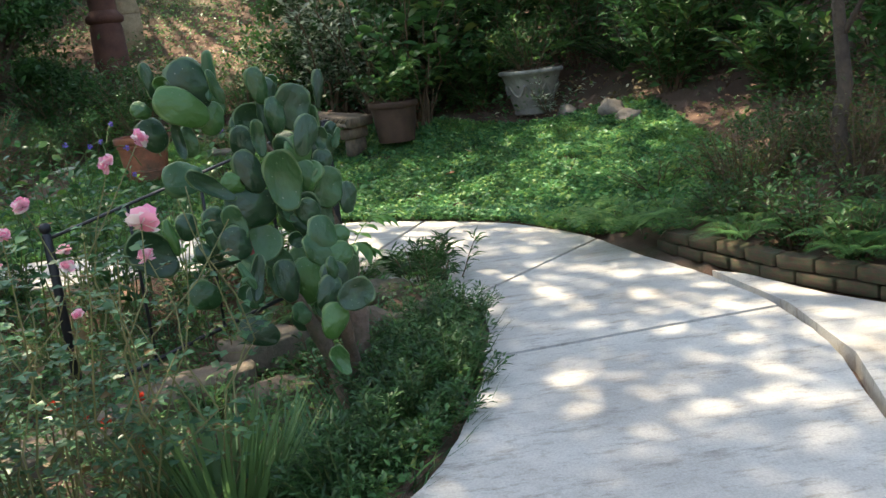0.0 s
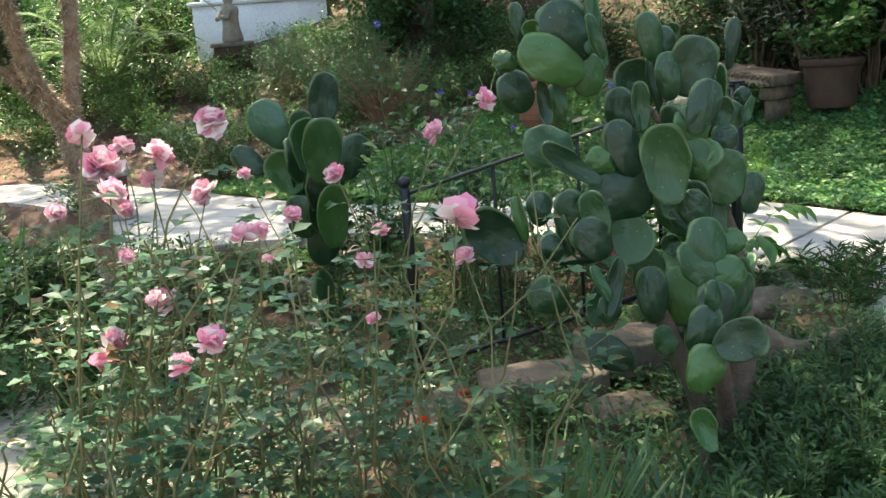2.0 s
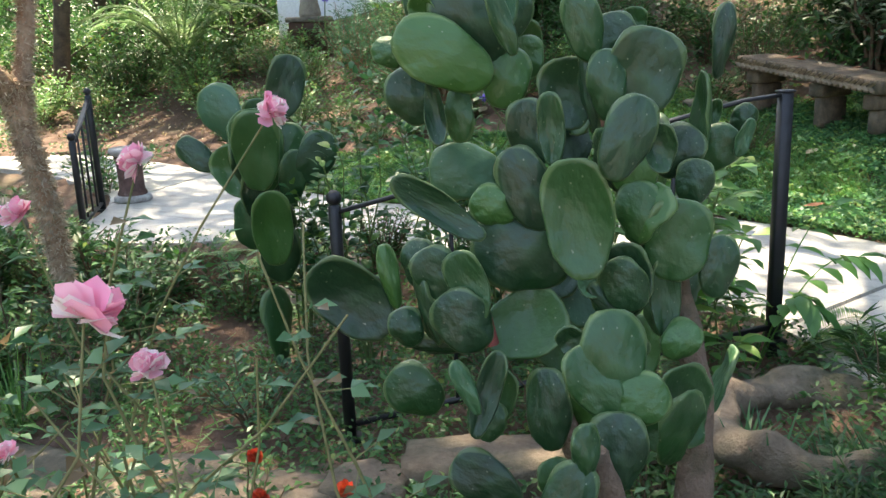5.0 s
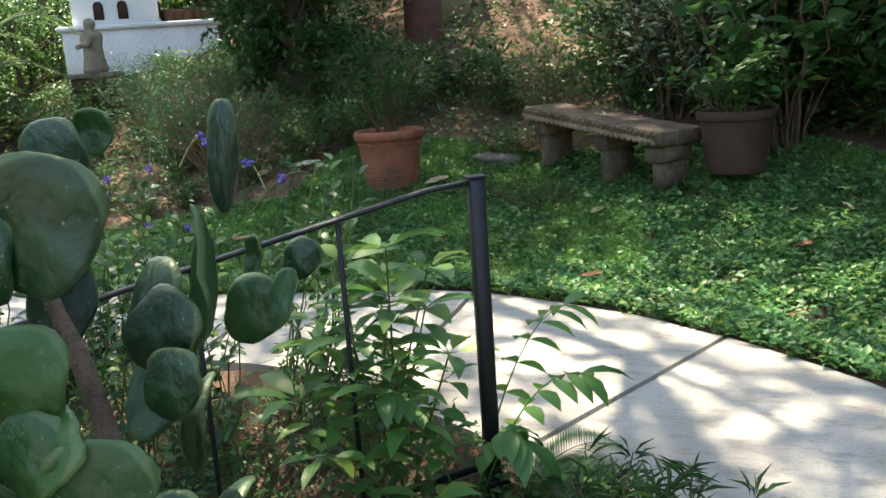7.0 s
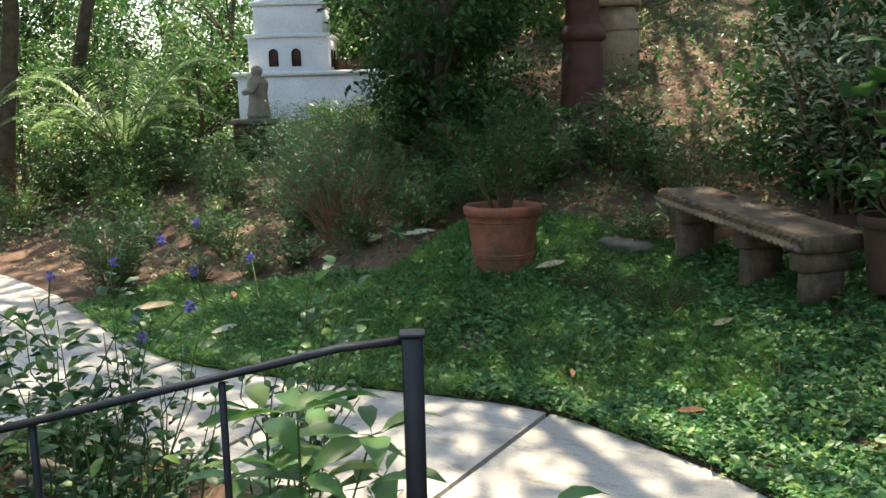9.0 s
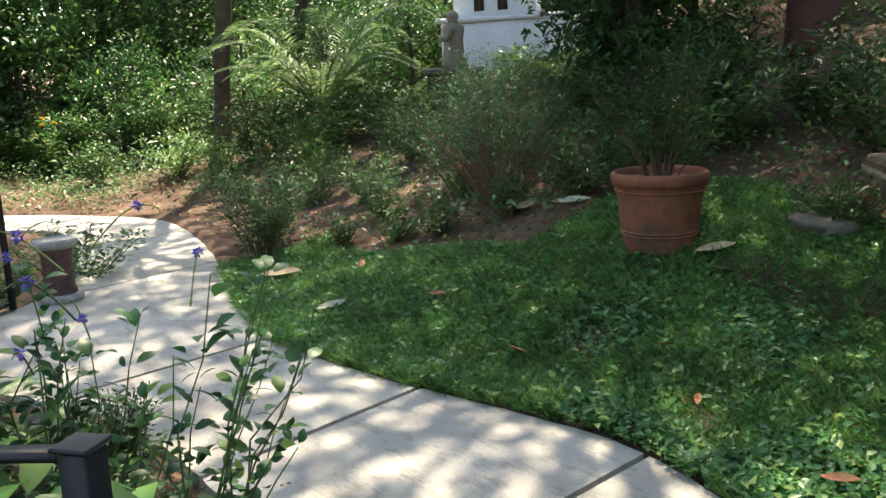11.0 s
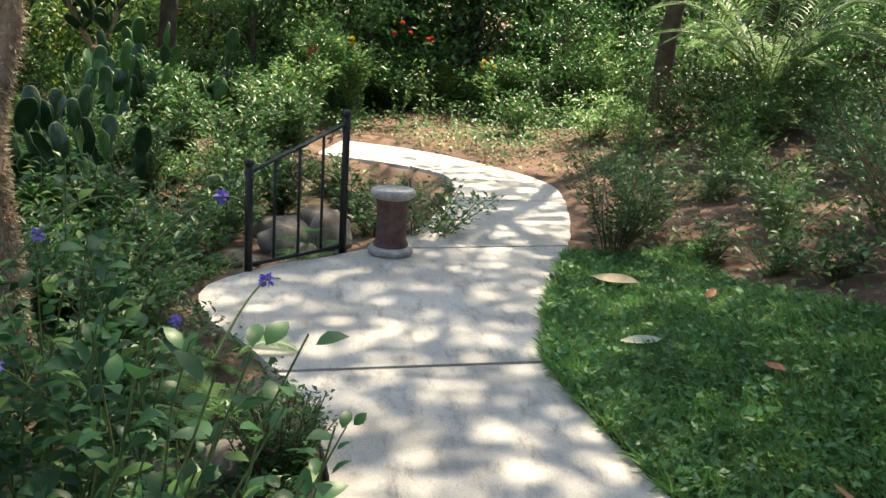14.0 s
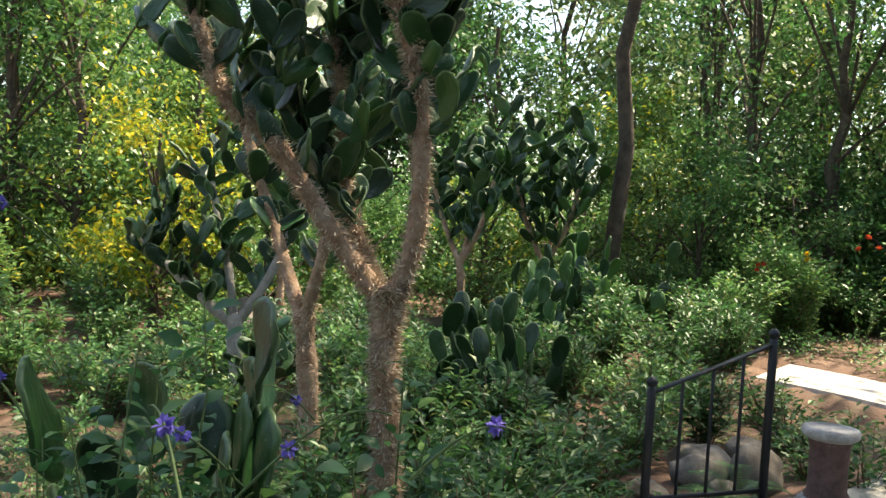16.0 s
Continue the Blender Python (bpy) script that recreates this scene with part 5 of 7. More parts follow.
M_DRYTAN = surface("tan_dry_leaf", (0.4, 0.3, 0.17), (0.55, 0.44, 0.28), 20, 90, 0.75, 0.3)
M_DRYRED = surface("rust_dry_leaf", (0.3, 0.11, 0.05), (0.4, 0.18, 0.09), 20, 90, 0.75, 0.3)
M_DRYPALE = surface("pale_dry_leaf", (0.4, 0.4, 0.28), (0.52, 0.52, 0.38), 20, 90, 0.75, 0.3)
for px, py, l, a, mt, lb in [(-3.1, 6.82, 0.2, 80, M_DRYPALE, "pale curled dry leaf lying on the lawn"), (-4.22, 7.0, 0.32, 40, M_DRYTAN, "long tan dry leaf lying on the lawn"), (-1.52, 8.38, 0.24, 60, M_DRYTAN, "tan dry leaf standing against the lawn"),
                             (-1.55, 7.12, 0.13, 190, M_DRYRED, "rust-brown dry leaf lying on the lawn"), (0.05, 6.98, 0.13, 20, M_DRYRED, "rust-brown dry leaf lying on the lawn"), (-0.62, 7.2, 0.1, 120, M_DRYRED, "rust-brown dry leaf lying on the lawn"),
                             (-0.1, 7.9, 0.16, 70, M_DRYTAN, "tan dry leaf lying on the lawn"), (-2.6, 7.3, 0.14, 10, M_DRYRED, "rust-brown dry leaf lying on the lawn"), (-3.6, 7.45, 0.15, 140, M_DRYRED, "rust-brown dry leaf lying on the lawn"),
                             (-1.2, 8.3, 0.13, 200, M_DRYTAN, "tan dry leaf lying on the lawn"), (-2.9, 8.6, 0.3, 20, M_DRYPALE, "pale dry leaf lying under the shrub"), (-3.15, 8.5, 0.22, 100, M_DRYTAN, "tan dry leaf lying under the shrub"),
                             (1.2, 7.2, 0.12, 30, M_DRYRED, "rust-brown dry leaf lying on the lawn"), (1.5, 7.6, 0.16, 110, M_DRYTAN, "tan dry leaf lying on the lawn"), (-2.1, 7.6, 0.12, 300, M_DRYTAN, "tan dry leaf lying on the lawn"), (-1.0, 7.55, 0.11, 250, M_DRYRED, "rust-brown dry leaf lying on the lawn")]:
    dry_leaf(px, py, l, a, lb, mt)


# ---- plants with violet flower spikes ----
def spike_plant(x, y, h, w, seed, n_leaf=260, leaf=0.085, aim=(0, 0)):
    r = rnd(seed)
    ob = shrub("violet_spike_plant", x, y, h, w, 8, n_leaf, (leaf, 0.56), L_SPIKE, "leafy green plant with thin violet flower spikes", "flowering plant", M_GSTEM, seed=seed, group="violet flowering plants", bare=0.2, clump=1.8, droop=0.3, aim=aim, shape=BROAD)
    for k in range(1 + seed % 2):
        a, q = r.uniform(0, 6.28), r.uniform(0.2, 0.5)
        p0 = np.array([math.cos(a) * w * q, math.sin(a) * w * q, h * r.uniform(0.7, 0.95)])
        d = np.array([math.cos(a + 0.5), math.sin(a + 0.5), 0])
        t = np.linspace(0, 1, 10)[:, None]
        L = r.uniform(0.22, 0.42)
        p = p0 + d * t * L * 0.7 + np.array([0, 0, 1]) * (t * L * 0.75 - t ** 3 * L * 0.35)
        g = Geo()
        tube(g, p, np.linspace(0.003, 0.0018, 10), 5)
        spike = part("flower_spike", g, M_GSTEM, ob, "thin arching flower spike")
        g = Geo()
        c = p[int(r.integers(3, 8))]
        m = 26
        dd = ball_dirs(r, m)
        leaves(g, c + dd * 0.004, dd, np.array([0, 0, 1.0]) + r.normal(0, 0.5, (m, 3)), 0.016, 0.012, LEAF)
        part("violet_flower", g, M_VIOLET, spike, "small violet flower cluster", smooth=False)


for k, (px, py, h, w) in enumerate([(-1.3, 4.75, 1.3, 0.7), (-0.6, 4.5, 1.3, 0.7), (-2.05, 4.5, 1.2, 0.7), (-1.0, 4.35, 1.4, 0.8), (-1.45, 4.3, 1.4, 0.7), (-1.1, 4.95, 1.0, 0.5)]):
    spike_plant(px, py, h * (1.2 if px < -0.9 else 1.0), w, 120 + k, 170 if px > -1.2 else 480, 0.062)
for k, (px, py, h, w, ax, ay) in enumerate([(-0.55, 4.95, 1.3, 0.5, 0.0, 0.25), (-0.75, 5.05, 1.2, 0.5, 0.05, 0.28), (-1.2, 4.9, 1.45, 0.5, 0.1, 0.1)]):
    spike_plant(px, py, h * 1.08, w, 180 + k, 130, 0.06, (ax, ay))
shrub("dark_path_bush", -2.05, 5.26, 0.42, 0.42, 30, 1500, (0.03, 0.5), L_DARK, "small dense dark bush at the path edge", "bush", seed=141, bare=0.1, clump=1.5, z=-0.1)
shrub("dark_path_bush", -0.35, 5.2, 0.35, 0.4, 26, 1100, (0.035, 0.4), L_DARK, "small dense dark bush at the path edge", "bush", seed=142, bare=0.1, clump=1.5, z=-0.1)
shrub("arching_shrub", -5.55, 6.08, 0.62, 1.1, 16, 900, (0.06, 0.5), L_MID, "arching leafy shrub hanging over the path by the stool", "shrub", seed=143, z=-0.12, bare=0.25, droop=0.4, clump=1.5)
fern(-3.1, 4.95, 5, 0.36, 27, L_BRIGHT, z=-0.1, group="ferns")
blade_tuft("strap_leaf_tuft", -4.34, 4.11, 34, 0.75, 0.03, L_MID, "tuft of long strap-shaped green leaves under the cacti", "strap leaf plant", up=(0.6, 2.4), seed=28)
fern(-5.15, 5.3, 8, 0.42, 17, L_MID, z=-0.15, group="ferns")
for k, (px, py, h, w) in enumerate([(-0.35, 3.9, 0.5, 0.5), (-0.75, 4.3, 0.45, 0.6), (0.2, 3.5, 0.35, 0.45), (-0.3, 3.1, 0.3, 0.4), (0.35, 3.2, 0.35, 0.4), (-0.3, 2.35, 0.35, 0.5), (0.2, 2.2, 0.28, 0.4), (-0.1, 2.5, 0.25, 0.35), (-2.9, 4.1, 0.6, 0.6), (-3.0, 3.2, 0.5, 0.6), (-1.5, 3.5, 0.4, 0.5), (-2.2, 3.2, 0.5, 0.6)]):
    shrub("bed_plant", px, py, h, w, 12, 330, (0.05, 0.4), (L_MID, L_ROSE, L_DARK)[k % 3], "low leafy plant growing in the sunken bed", "plant", seed=150 + k, group="low plants in the bed", bare=0.15, clump=1.6)
for k, (px, py) in enumerate([(-0.6, 2.55), (-0.75, 2.7), (-0.55, 2.85), (-0.95, 2.9), (-0.35, 2.2)]):
    ob = shrub("red_flower_plant", px, py, 0.3, 0.3, 6, 90, (0.035, 0.4), L_MID, "low plant with small orange-red flowers", "flowering plant", seed=170 + k, group="red flowering plants")
    g = Geo()
    petals(g, np.array([0.03, 0, 0.31]), 0.045, rnd(k))
    part("red_flower", g, M_RED, ob, "small orange-red flower", smooth=False)


# ---- the bank behind the lawn ----
shrub("pot_shrub", -1.83, 8.45, 0.95, 1.0, 26, 1500, (0.07, 0.16), L_DARK, "wispy dark green shrub growing in the terracotta pot", "shrub", seed=201, z=0.79, bare=0.2, clump=1.4)
shrub("dark_twiggy_shrub", -0.85, 9.55, 0.95, 1.0, 34, 1300, (0.06, 0.15), L_DARK, "dark twiggy shrub behind the bench", "shrub", seed=202, bare=0.2, clump=1.4)
shrub("dark_twiggy_shrub", -1.1, 9.15, 0.35, 0.9, 20, 700, (0.06, 0.3), L_DARK, "low dark plant behind the terracotta pot", "shrub", seed=203, bare=0.1, clump=1.4)
shrub("lawn_weed_clump", -0.55, 8.2, 0.28, 0.8, 30, 500, (0.05, 0.12), L_DARK, "dry dark tangle of stalks on the lawn before the bench", "weed clump", seed=204, bare=0.1, clump=1.0)
shrub("lawn_weed_clump", -1.0, 8.3, 0.22, 0.6, 24, 320, (0.05, 0.12), L_DARK, "dry dark tangle of stalks on the lawn before the bench", "weed clump", seed=205, bare=0.1, clump=1.0)
shrub("brown_pot_plant", 0.8, 8.36, 0.55, 1.0, 16, 520, (0.085, 0.62), L_MID, "yellow-green leafy plant growing in the brown pot", "plant", M_GSTEM, seed=206, z=0.85, bare=0.3, droop=0.6, clump=1.6, shape=BROAD)
shrub("variegated_shrub", 0.15, 10.0, 1.75, 2.0, 24, 3600, (0.1, 0.38), L_GREY, "tall shrub with white-edged variegated leaves behind the bench", "shrub", seed=207, bare=0.35, droop=0.6, clump=1.5, r0=0.02)
shrub("variegated_shrub", 0.55, 9.5, 0.9, 1.0, 12, 420, (0.09, 0.38), L_GREY, "tall shrub with white-edged variegated leaves behind the bench", "shrub", seed=208, bare=0.3, droop=0.6, clump=1.5)
shrub("variegated_shrub", 0.7, 9.25, 1.75, 1.7, 26, 1500, (0.1, 0.36), L_GREY, "tall shrub with white-edged variegated leaves overhanging the bench", "shrub", seed=214, bare=0.4, droop=0.7, clump=1.5, r0=0.014, lean=0.3)
shrub("broad_leaf_shrub", 1.1, 8.9, 2.0, 1.5, 18, 420, (0.17, 0.7), L_MID, "tall shrub with broad lobed green leaves behind the brown pot", "shrub", seed=2140, bare=0.45, droop=0.6, clump=1.5, r0=0.014, shape=BROAD)
shrub("wispy_shrub", -3.75, 8.85, 1.0, 1.5, 60, 2400, (0.055, 0.2), L_BLUE, "wispy shrub with bare brown stems and feathery green tops", "shrub", M_REDTWIG, seed=209, bare=0.5, clump=1.3, r0=0.009)
shrub("wispy_shrub", -4.6, 9.7, 1.15, 1.4, 50, 2300, (0.06, 0.2), L_BLUE, "wispy shrub with bare brown stems and feathery green tops", "shrub", M_REDTWIG, seed=210, bare=0.4, clump=1.3)
shrub("wispy_shrub", -5.9, 10.4, 1.1, 1.3, 40, 2000, (0.06, 0.2), L_BLUE, "wispy shrub with bare brown stems and feathery green tops", "shrub", M_REDTWIG, seed=211, bare=0.35, clump=1.3)
shrub("path_shrub", -5.05, 7.4, 1.0, 0.95, 26, 1700, (0.055, 0.4), L_MID, "leafy green shrub leaning over the path edge", "shrub", seed=212, bare=0.15, clump=1.7)
shrub("path_shrub", -5.5, 7.75, 0.85, 0.8, 20, 1000, (0.055, 0.4), L_MID, "leafy green shrub leaning over the path edge", "shrub", seed=213, bare=0.15, clump=1.7)
for k, (px, py, h) in enumerate([(-4.55, 7.85, 0.32), (-4.15, 8.1, 0.3), (-3.75, 8.25, 0.28), (-3.3, 8.55, 0.4), (-2.9, 8.85, 0.45), (-2.6, 9.2, 0.5)]):
    shrub("low_dark_plant", px, py, h, 0.5, 20, 500, (0.05, 0.35), (L_DARK, L_MID)[k % 2], "low dark reddish-green plant at the lawn edge", "plant", seed=215 + k, group="low dark plants at the lawn edge", bare=0.1, clump=1.5)


def soft_shrubs(rows, name, label, group, seed):
    for k, (px, py, h, w, n, leaf, ratio, mat) in enumerate(rows):
        shrub(name, px, py, h, w, max(10, int(w * 16)), n, (leaf, ratio), mat, label, "shrub", seed=seed + k, group=group, bare=0.12, clump=2.0, droop=0.4, r0=0.008)


for k, (px, py, h, w, mt) in enumerate([(-4.9, 8.5, 0.55, 0.9, L_MID), (-5.7, 8.9, 0.6, 1.0, L_BRIGHT), (-6.6, 8.7, 0.5, 0.9, L_MID), (-7.4, 9.2, 0.6, 1.0, L_BRIGHT), (-4.4, 9.0, 0.7, 0.9, L_BLUE), (-3.0, 8.95, 0.5, 0.8, L_MID), (-2.5, 9.4, 0.6, 0.8, L_BRIGHT)]):
    shrub("undergrowth", px, py, h, w, 20, 700, (0.06, 0.42), mt, "loose leafy green undergrowth on the bank", "plant", M_GSTEM, seed=2160 + k, group="undergrowth on the bank", bare=0.1, clump=1.8, droop=0.4)
soft_shrubs([(-2.5, 10.0, 0.7, 1.2, 1100, 0.08, 0.4, L_MID), (-3.3, 10.3, 0.75, 1.3, 1100, 0.08, 0.4, L_DARK), (-2.0, 10.6, 0.8, 1.0, 800, 0.09, 0.4, L_DARK), (-7.0, 10.2, 0.7, 1.2, 1100, 0.06, 0.4, L_MID), (-8.0, 9.6, 0.7, 1.2, 1000, 0.07, 0.45, L_BRIGHT),
             (-8.2, 10.6, 0.7, 1.1, 1300, 0.07, 0.4, L_MID), (-9.6, 10.0, 0.9, 1.4, 1200, 0.08, 0.45, L_DARK), (-9.0, 8.8, 0.6, 1.0, 800, 0.06, 0.45, L_BRIGHT), (-7.6, 10.6, 0.5, 1.0, 900, 0.06, 0.4, L_MID), (-6.6, 11.0, 0.9, 0.8, 900, 0.06, 0.22, L_BLUE)],
            "bank_shrub", "rounded green shrub on the bank", "shrubs on the bank", 230)

# right-hand bed behind a brick border
def brick_border():
    b = thing("brick_border", 2.4, 3.9, 0.0, "low mossy brick border along the raised bed", "border", kind="structure")
    pts = [(2.36, 4.2), (2.5, 3.78), (2.72, 3.26), (3.0, 2.78), (3.4, 2.3), (3.9, 1.85), (4.4, 1.5)]
    line = stretch(smooth_line(pts, 1), 0.0, 3.4)
    g = Geo()
    block(g, -0.105, 0.105, -0.05, 0.05, 0.0, 0.068, 0.007)
    me = g.mesh("brick", M_BRICK)
    r = rnd(4)
    for layer in range(2):
        step, acc = 0.222, 0.11 * layer
        run = 0.0
        for p, q in zip(line[:-1], line[1:]):
            l = (q - p).length
            while acc <= run + l:
                c = p.lerp(q, (acc - run) / l)
                ang = math.degrees(math.atan2(q.y - p.y, q.x - p.x))
                ob = new("brick", me)
                ob.parent = b
                ob.matrix_basis = Matrix.Translation((-2.4, -3.9, 0)) @ pose(c.x, c.y, 0.0 + layer * 0.078 + r.uniform(-0.003, 0.003), r.uniform(-2, 2), r.uniform(-1.5, 1.5), ang + r.uniform(-3, 3))
                acc += step
            run += l


brick_border()
fern(2.2, 4.55, 11, 0.5, 31, L_BRIGHT, group="ferns", z=0.06)
fern(2.5, 4.3, 9, 0.42, 32, L_MID, group="ferns", z=0.1)
fern(2.05, 5.15, 8, 0.38, 33, L_BRIGHT, group="ferns", z=0.05)
fern(3.15, 3.3, 9, 0.42, 34, L_MID, group="ferns", z=0.16)
fern(3.45, 3.6, 8, 0.45, 35, L_MID, group="ferns", z=0.2)
shrub("dry_shrub", 2.95, 4.55, 0.75, 0.8, 40, 900, (0.04, 0.35), leafy("bronze_leaf", (0.1, 0.08, 0.025), (0.2, 0.16, 0.05), (0.08, 0.13, 0.03), 0.25), "dry bronze-leaved shrub in the bed behind bricks", "shrub", seed=251, bare=0.25)
shrub("dry_shrub", 3.5, 4.1, 0.9, 0.9, 40, 900, (0.05, 0.35), leafy("olive_leaf", (0.06, 0.07, 0.02), (0.15, 0.15, 0.045)), "dry olive-leaved shrub in the bed behind bricks", "shrub", seed=252, bare=0.25)
for k, (px, py, h, w, mt) in enumerate([(3.0, 3.75, 0.55, 0.7, L_MID), (3.35, 3.2, 0.6, 0.7, L_DARK), (2.75, 4.2, 0.5, 0.6, L_DARK), (3.7, 3.5, 0.9, 0.9, L_MID), (3.3, 4.75, 0.7, 0.8, L_DARK), (3.9, 2.7, 0.7, 0.8, L_DARK), (3.05, 3.3, 0.35, 0.5, L_MID)]):
    shrub("bed_bush", px, py, h, w, 22, 800, (0.05, 0.4), mt, "leafy bush crowding the raised bed behind bricks", "bush", seed=1900 + k, group="bushes in the raised bed", bare=0.12, clump=1.6, droop=0.5)
fern(2.62, 3.72, 8, 0.36, 36, L_MID, group="ferns", z=0.14)
fern(2.9, 3.1, 8, 0.36, 37, L_MID, group="ferns", z=0.14)
soft_shrubs([(3.2, 5.3, 0.4, 0.9, 600, 0.05, 0.4, L_MID), (2.7, 5.6, 0.3, 0.8, 500, 0.045, 0.5, L_BRIGHT), (3.7, 5.0, 0.5, 0.8, 500, 0.06, 0.4, L_DARK), (2.5, 4.75, 0.3, 0.6, 420, 0.04, 0.5, L_BRIGHT), (2.9, 3.75, 0.25, 0.5, 300, 0.05, 0.4, L_MID), (3.4, 2.7, 0.3, 0.6, 300, 0.07, 0.35, L_MID)],
            "bed_shrub", "low leafy shrub in the raised bed", "shrubs in the raised bed", 260)


def urn_planter(x, y, z):
    u = thing("concrete_urn", x, y, z, "large mossy cast concrete urn with relief swags", "urn")
    g = Geo()
    lathe(g, [(0, 0), (0.2, 0), (0.21, 0.02), (0.2, 0.05), (0.215, 0.09), (0.29, 0.36), (0.315, 0.42), (0.34, 0.43), (0.35, 0.455), (0.335, 0.475), (0.31, 0.47), (0.29, 0.4)], 40)
    part("body", g, M_CASTURN, u)
    for k in range(8):
        a = k * math.pi / 4
        g = Geo()
        t = np.linspace(-0.36, 0.36, 11)
        zz = 0.2 + 0.9 * t ** 2
        rr = 0.222 + (zz - 0.09) * 0.278
        tube(g, np.stack([rr * np.cos(a + t), rr * np.sin(a + t), zz], 1), np.full(11, 0.014), 6)
        part("swag", g, M_CASTURN, u, "raised swag")
    g = Geo()
    lathe(g, [(0.3, 0.42), (0.0, 0.44)], 24)
    part("soil", g, M_SOIL, u)


urn_planter(2.3, 8.6, 0.57)
shrub("urn_plant", 2.3, 8.6, 0.75, 1.1, 30, 1000, (0.09, 0.3), L_MID, "loose green plant growing in the concrete urn", "plant", seed=281, z=1.0, bare=0.2, clump=1.5)
shrub("urn_plant", 2.45, 8.4, 0.5, 0.9, 16, 300, (0.07, 0.35), L_GREY, "pale-leaved plant trailing beside the urn", "plant", seed=282, bare=0.2, clump=1.5)

# dense dark growth behind lawn and urn
dense = []
r_d = rnd(77)
for px, py, h, w in [(1.3, 9.9, 1.7, 1.6), (2.0, 9.9, 1.9, 1.7), (3.1, 9.6, 1.9, 1.7), (4.0, 8.9, 1.8, 1.7), (3.6, 8.0, 1.2, 1.3), (4.6, 7.8, 1.8, 1.6), (5.2, 6.8, 1.9, 1.7), (4.3, 6.8, 0.9, 1.2), (5.0, 5.5, 1.7, 1.6), (1.6, 11.2, 2.4, 2.0), (3.2, 11.0, 2.6, 2.2), (5.0, 9.6, 2.6, 2.2), (1.1, 9.2, 1.0, 1.0), (1.75, 9.1, 0.9, 1.0), (4.3, 4.6, 1.3, 1.2), (4.6, 3.5, 1.2, 1.2)]:
    dense.append((px, py, h, w, int(900 * w), 0.13, 0.42, (L_DARK, L_MID, L_MID)[int(r_d.integers(0, 3))]))
soft_shrubs(dense, "dark_shrub", "dense dark green shrub in shade behind the lawn", "dark shrubs behind the lawn", 300)
fern(3.4, 9.0, 12, 1.3, 41, L_DARK, "dark glossy cycad with stiff arching fronds", name="cycad", leaflet=0.16, rise=1.5, group="cycads")
fern(4.4, 8.2, 12, 1.4, 42, L_DARK, "dark glossy cycad with stiff arching fronds", name="cycad", leaflet=0.16, rise=1.5, group="cycads")
fern(-9.0, 10.3, 24, 1.9, 43, leafy("cycad_leaf", (0.09, 0.18, 0.06), (0.2, 0.32, 0.14), (0.3, 0.38, 0.2), 0.2), "large pale green cycad with long arching fronds", name="cycad", leaflet=0.17, rise=1.7, group="cycads", z=0.95)


# ---- statue, shrine, pillars ----
def pedestal_and_statue():
    x, y = -7.5, 11.4
    z = hz(x, y) - 0.05
    p = thing("brick_pedestal", x, y, z, "square red brick pedestal with a stone cap", "pedestal", rz=32)
    top = 1.46 - z
    g = Geo()
    block(g, -0.27, 0.27, -0.27, 0.27, 0, top - 0.07, 0.01)
    part("core", g, M_OLDPOT, p, smooth=False)
    gb = Geo()
    block(gb, -0.1, 0.1, -0.03, 0.012, -0.03, 0.03, 0.004)
    me = gb.mesh("brick", M_BRICK)
    n = int((top - 0.08) / 0.075)
    for k in range(n):
        for s in range(4):
            for c in (-0.15, 0.07) if k % 2 else (-0.07, 0.15):
                ob = new("brick", me)
                ob.parent = p
                ob.matrix_basis = pose(0, 0, 0.04 + k * 0.075, 0, 0, s * 90) @ Matrix.Translation((c, -0.275, 0))
    g = Geo()
    block(g, -0.31, 0.31, -0.31, 0.31, top - 0.07, top, 0.012)
    part("cap", g, M_GREYSTONE, p, "grey stone cap", smooth=False)
    prof = [(0.0, 0), (0.15, 0), (0.16, 0.05), (0.13, 0.2), (0.12, 0.34), (0.14, 0.45), (0.13, 0.51), (0.06, 0.545), (0.055, 0.56), (0.075, 0.6), (0.075, 0.65), (0.045, 0.69), (0.0, 0.7)]
    g = Geo()
    lathe(g, prof, 20, 0.08)
    tube(g, [(0.12, 0.04, 0.46), (0.16, 0.1, 0.36), (0.08, 0.16, 0.34)], [0.045, 0.042, 0.035], 8)
    tube(g, [(-0.12, 0.04, 0.46), (-0.16, 0.1, 0.36), (-0.06, 0.16, 0.36)], [0.045, 0.042, 0.035], 8)
    ob = part("garden_statue", g, surface("weathered_statue_stone", (0.22, 0.19, 0.15), (0.33, 0.29, 0.23), 9, 60, 0.9, 0.6, 0.006), at=pose(x, y, 1.46, 0, 0, 150))
    tagged(ob, "small weathered stone figure standing on the brick pedestal", "statue")


pedestal_and_statue()


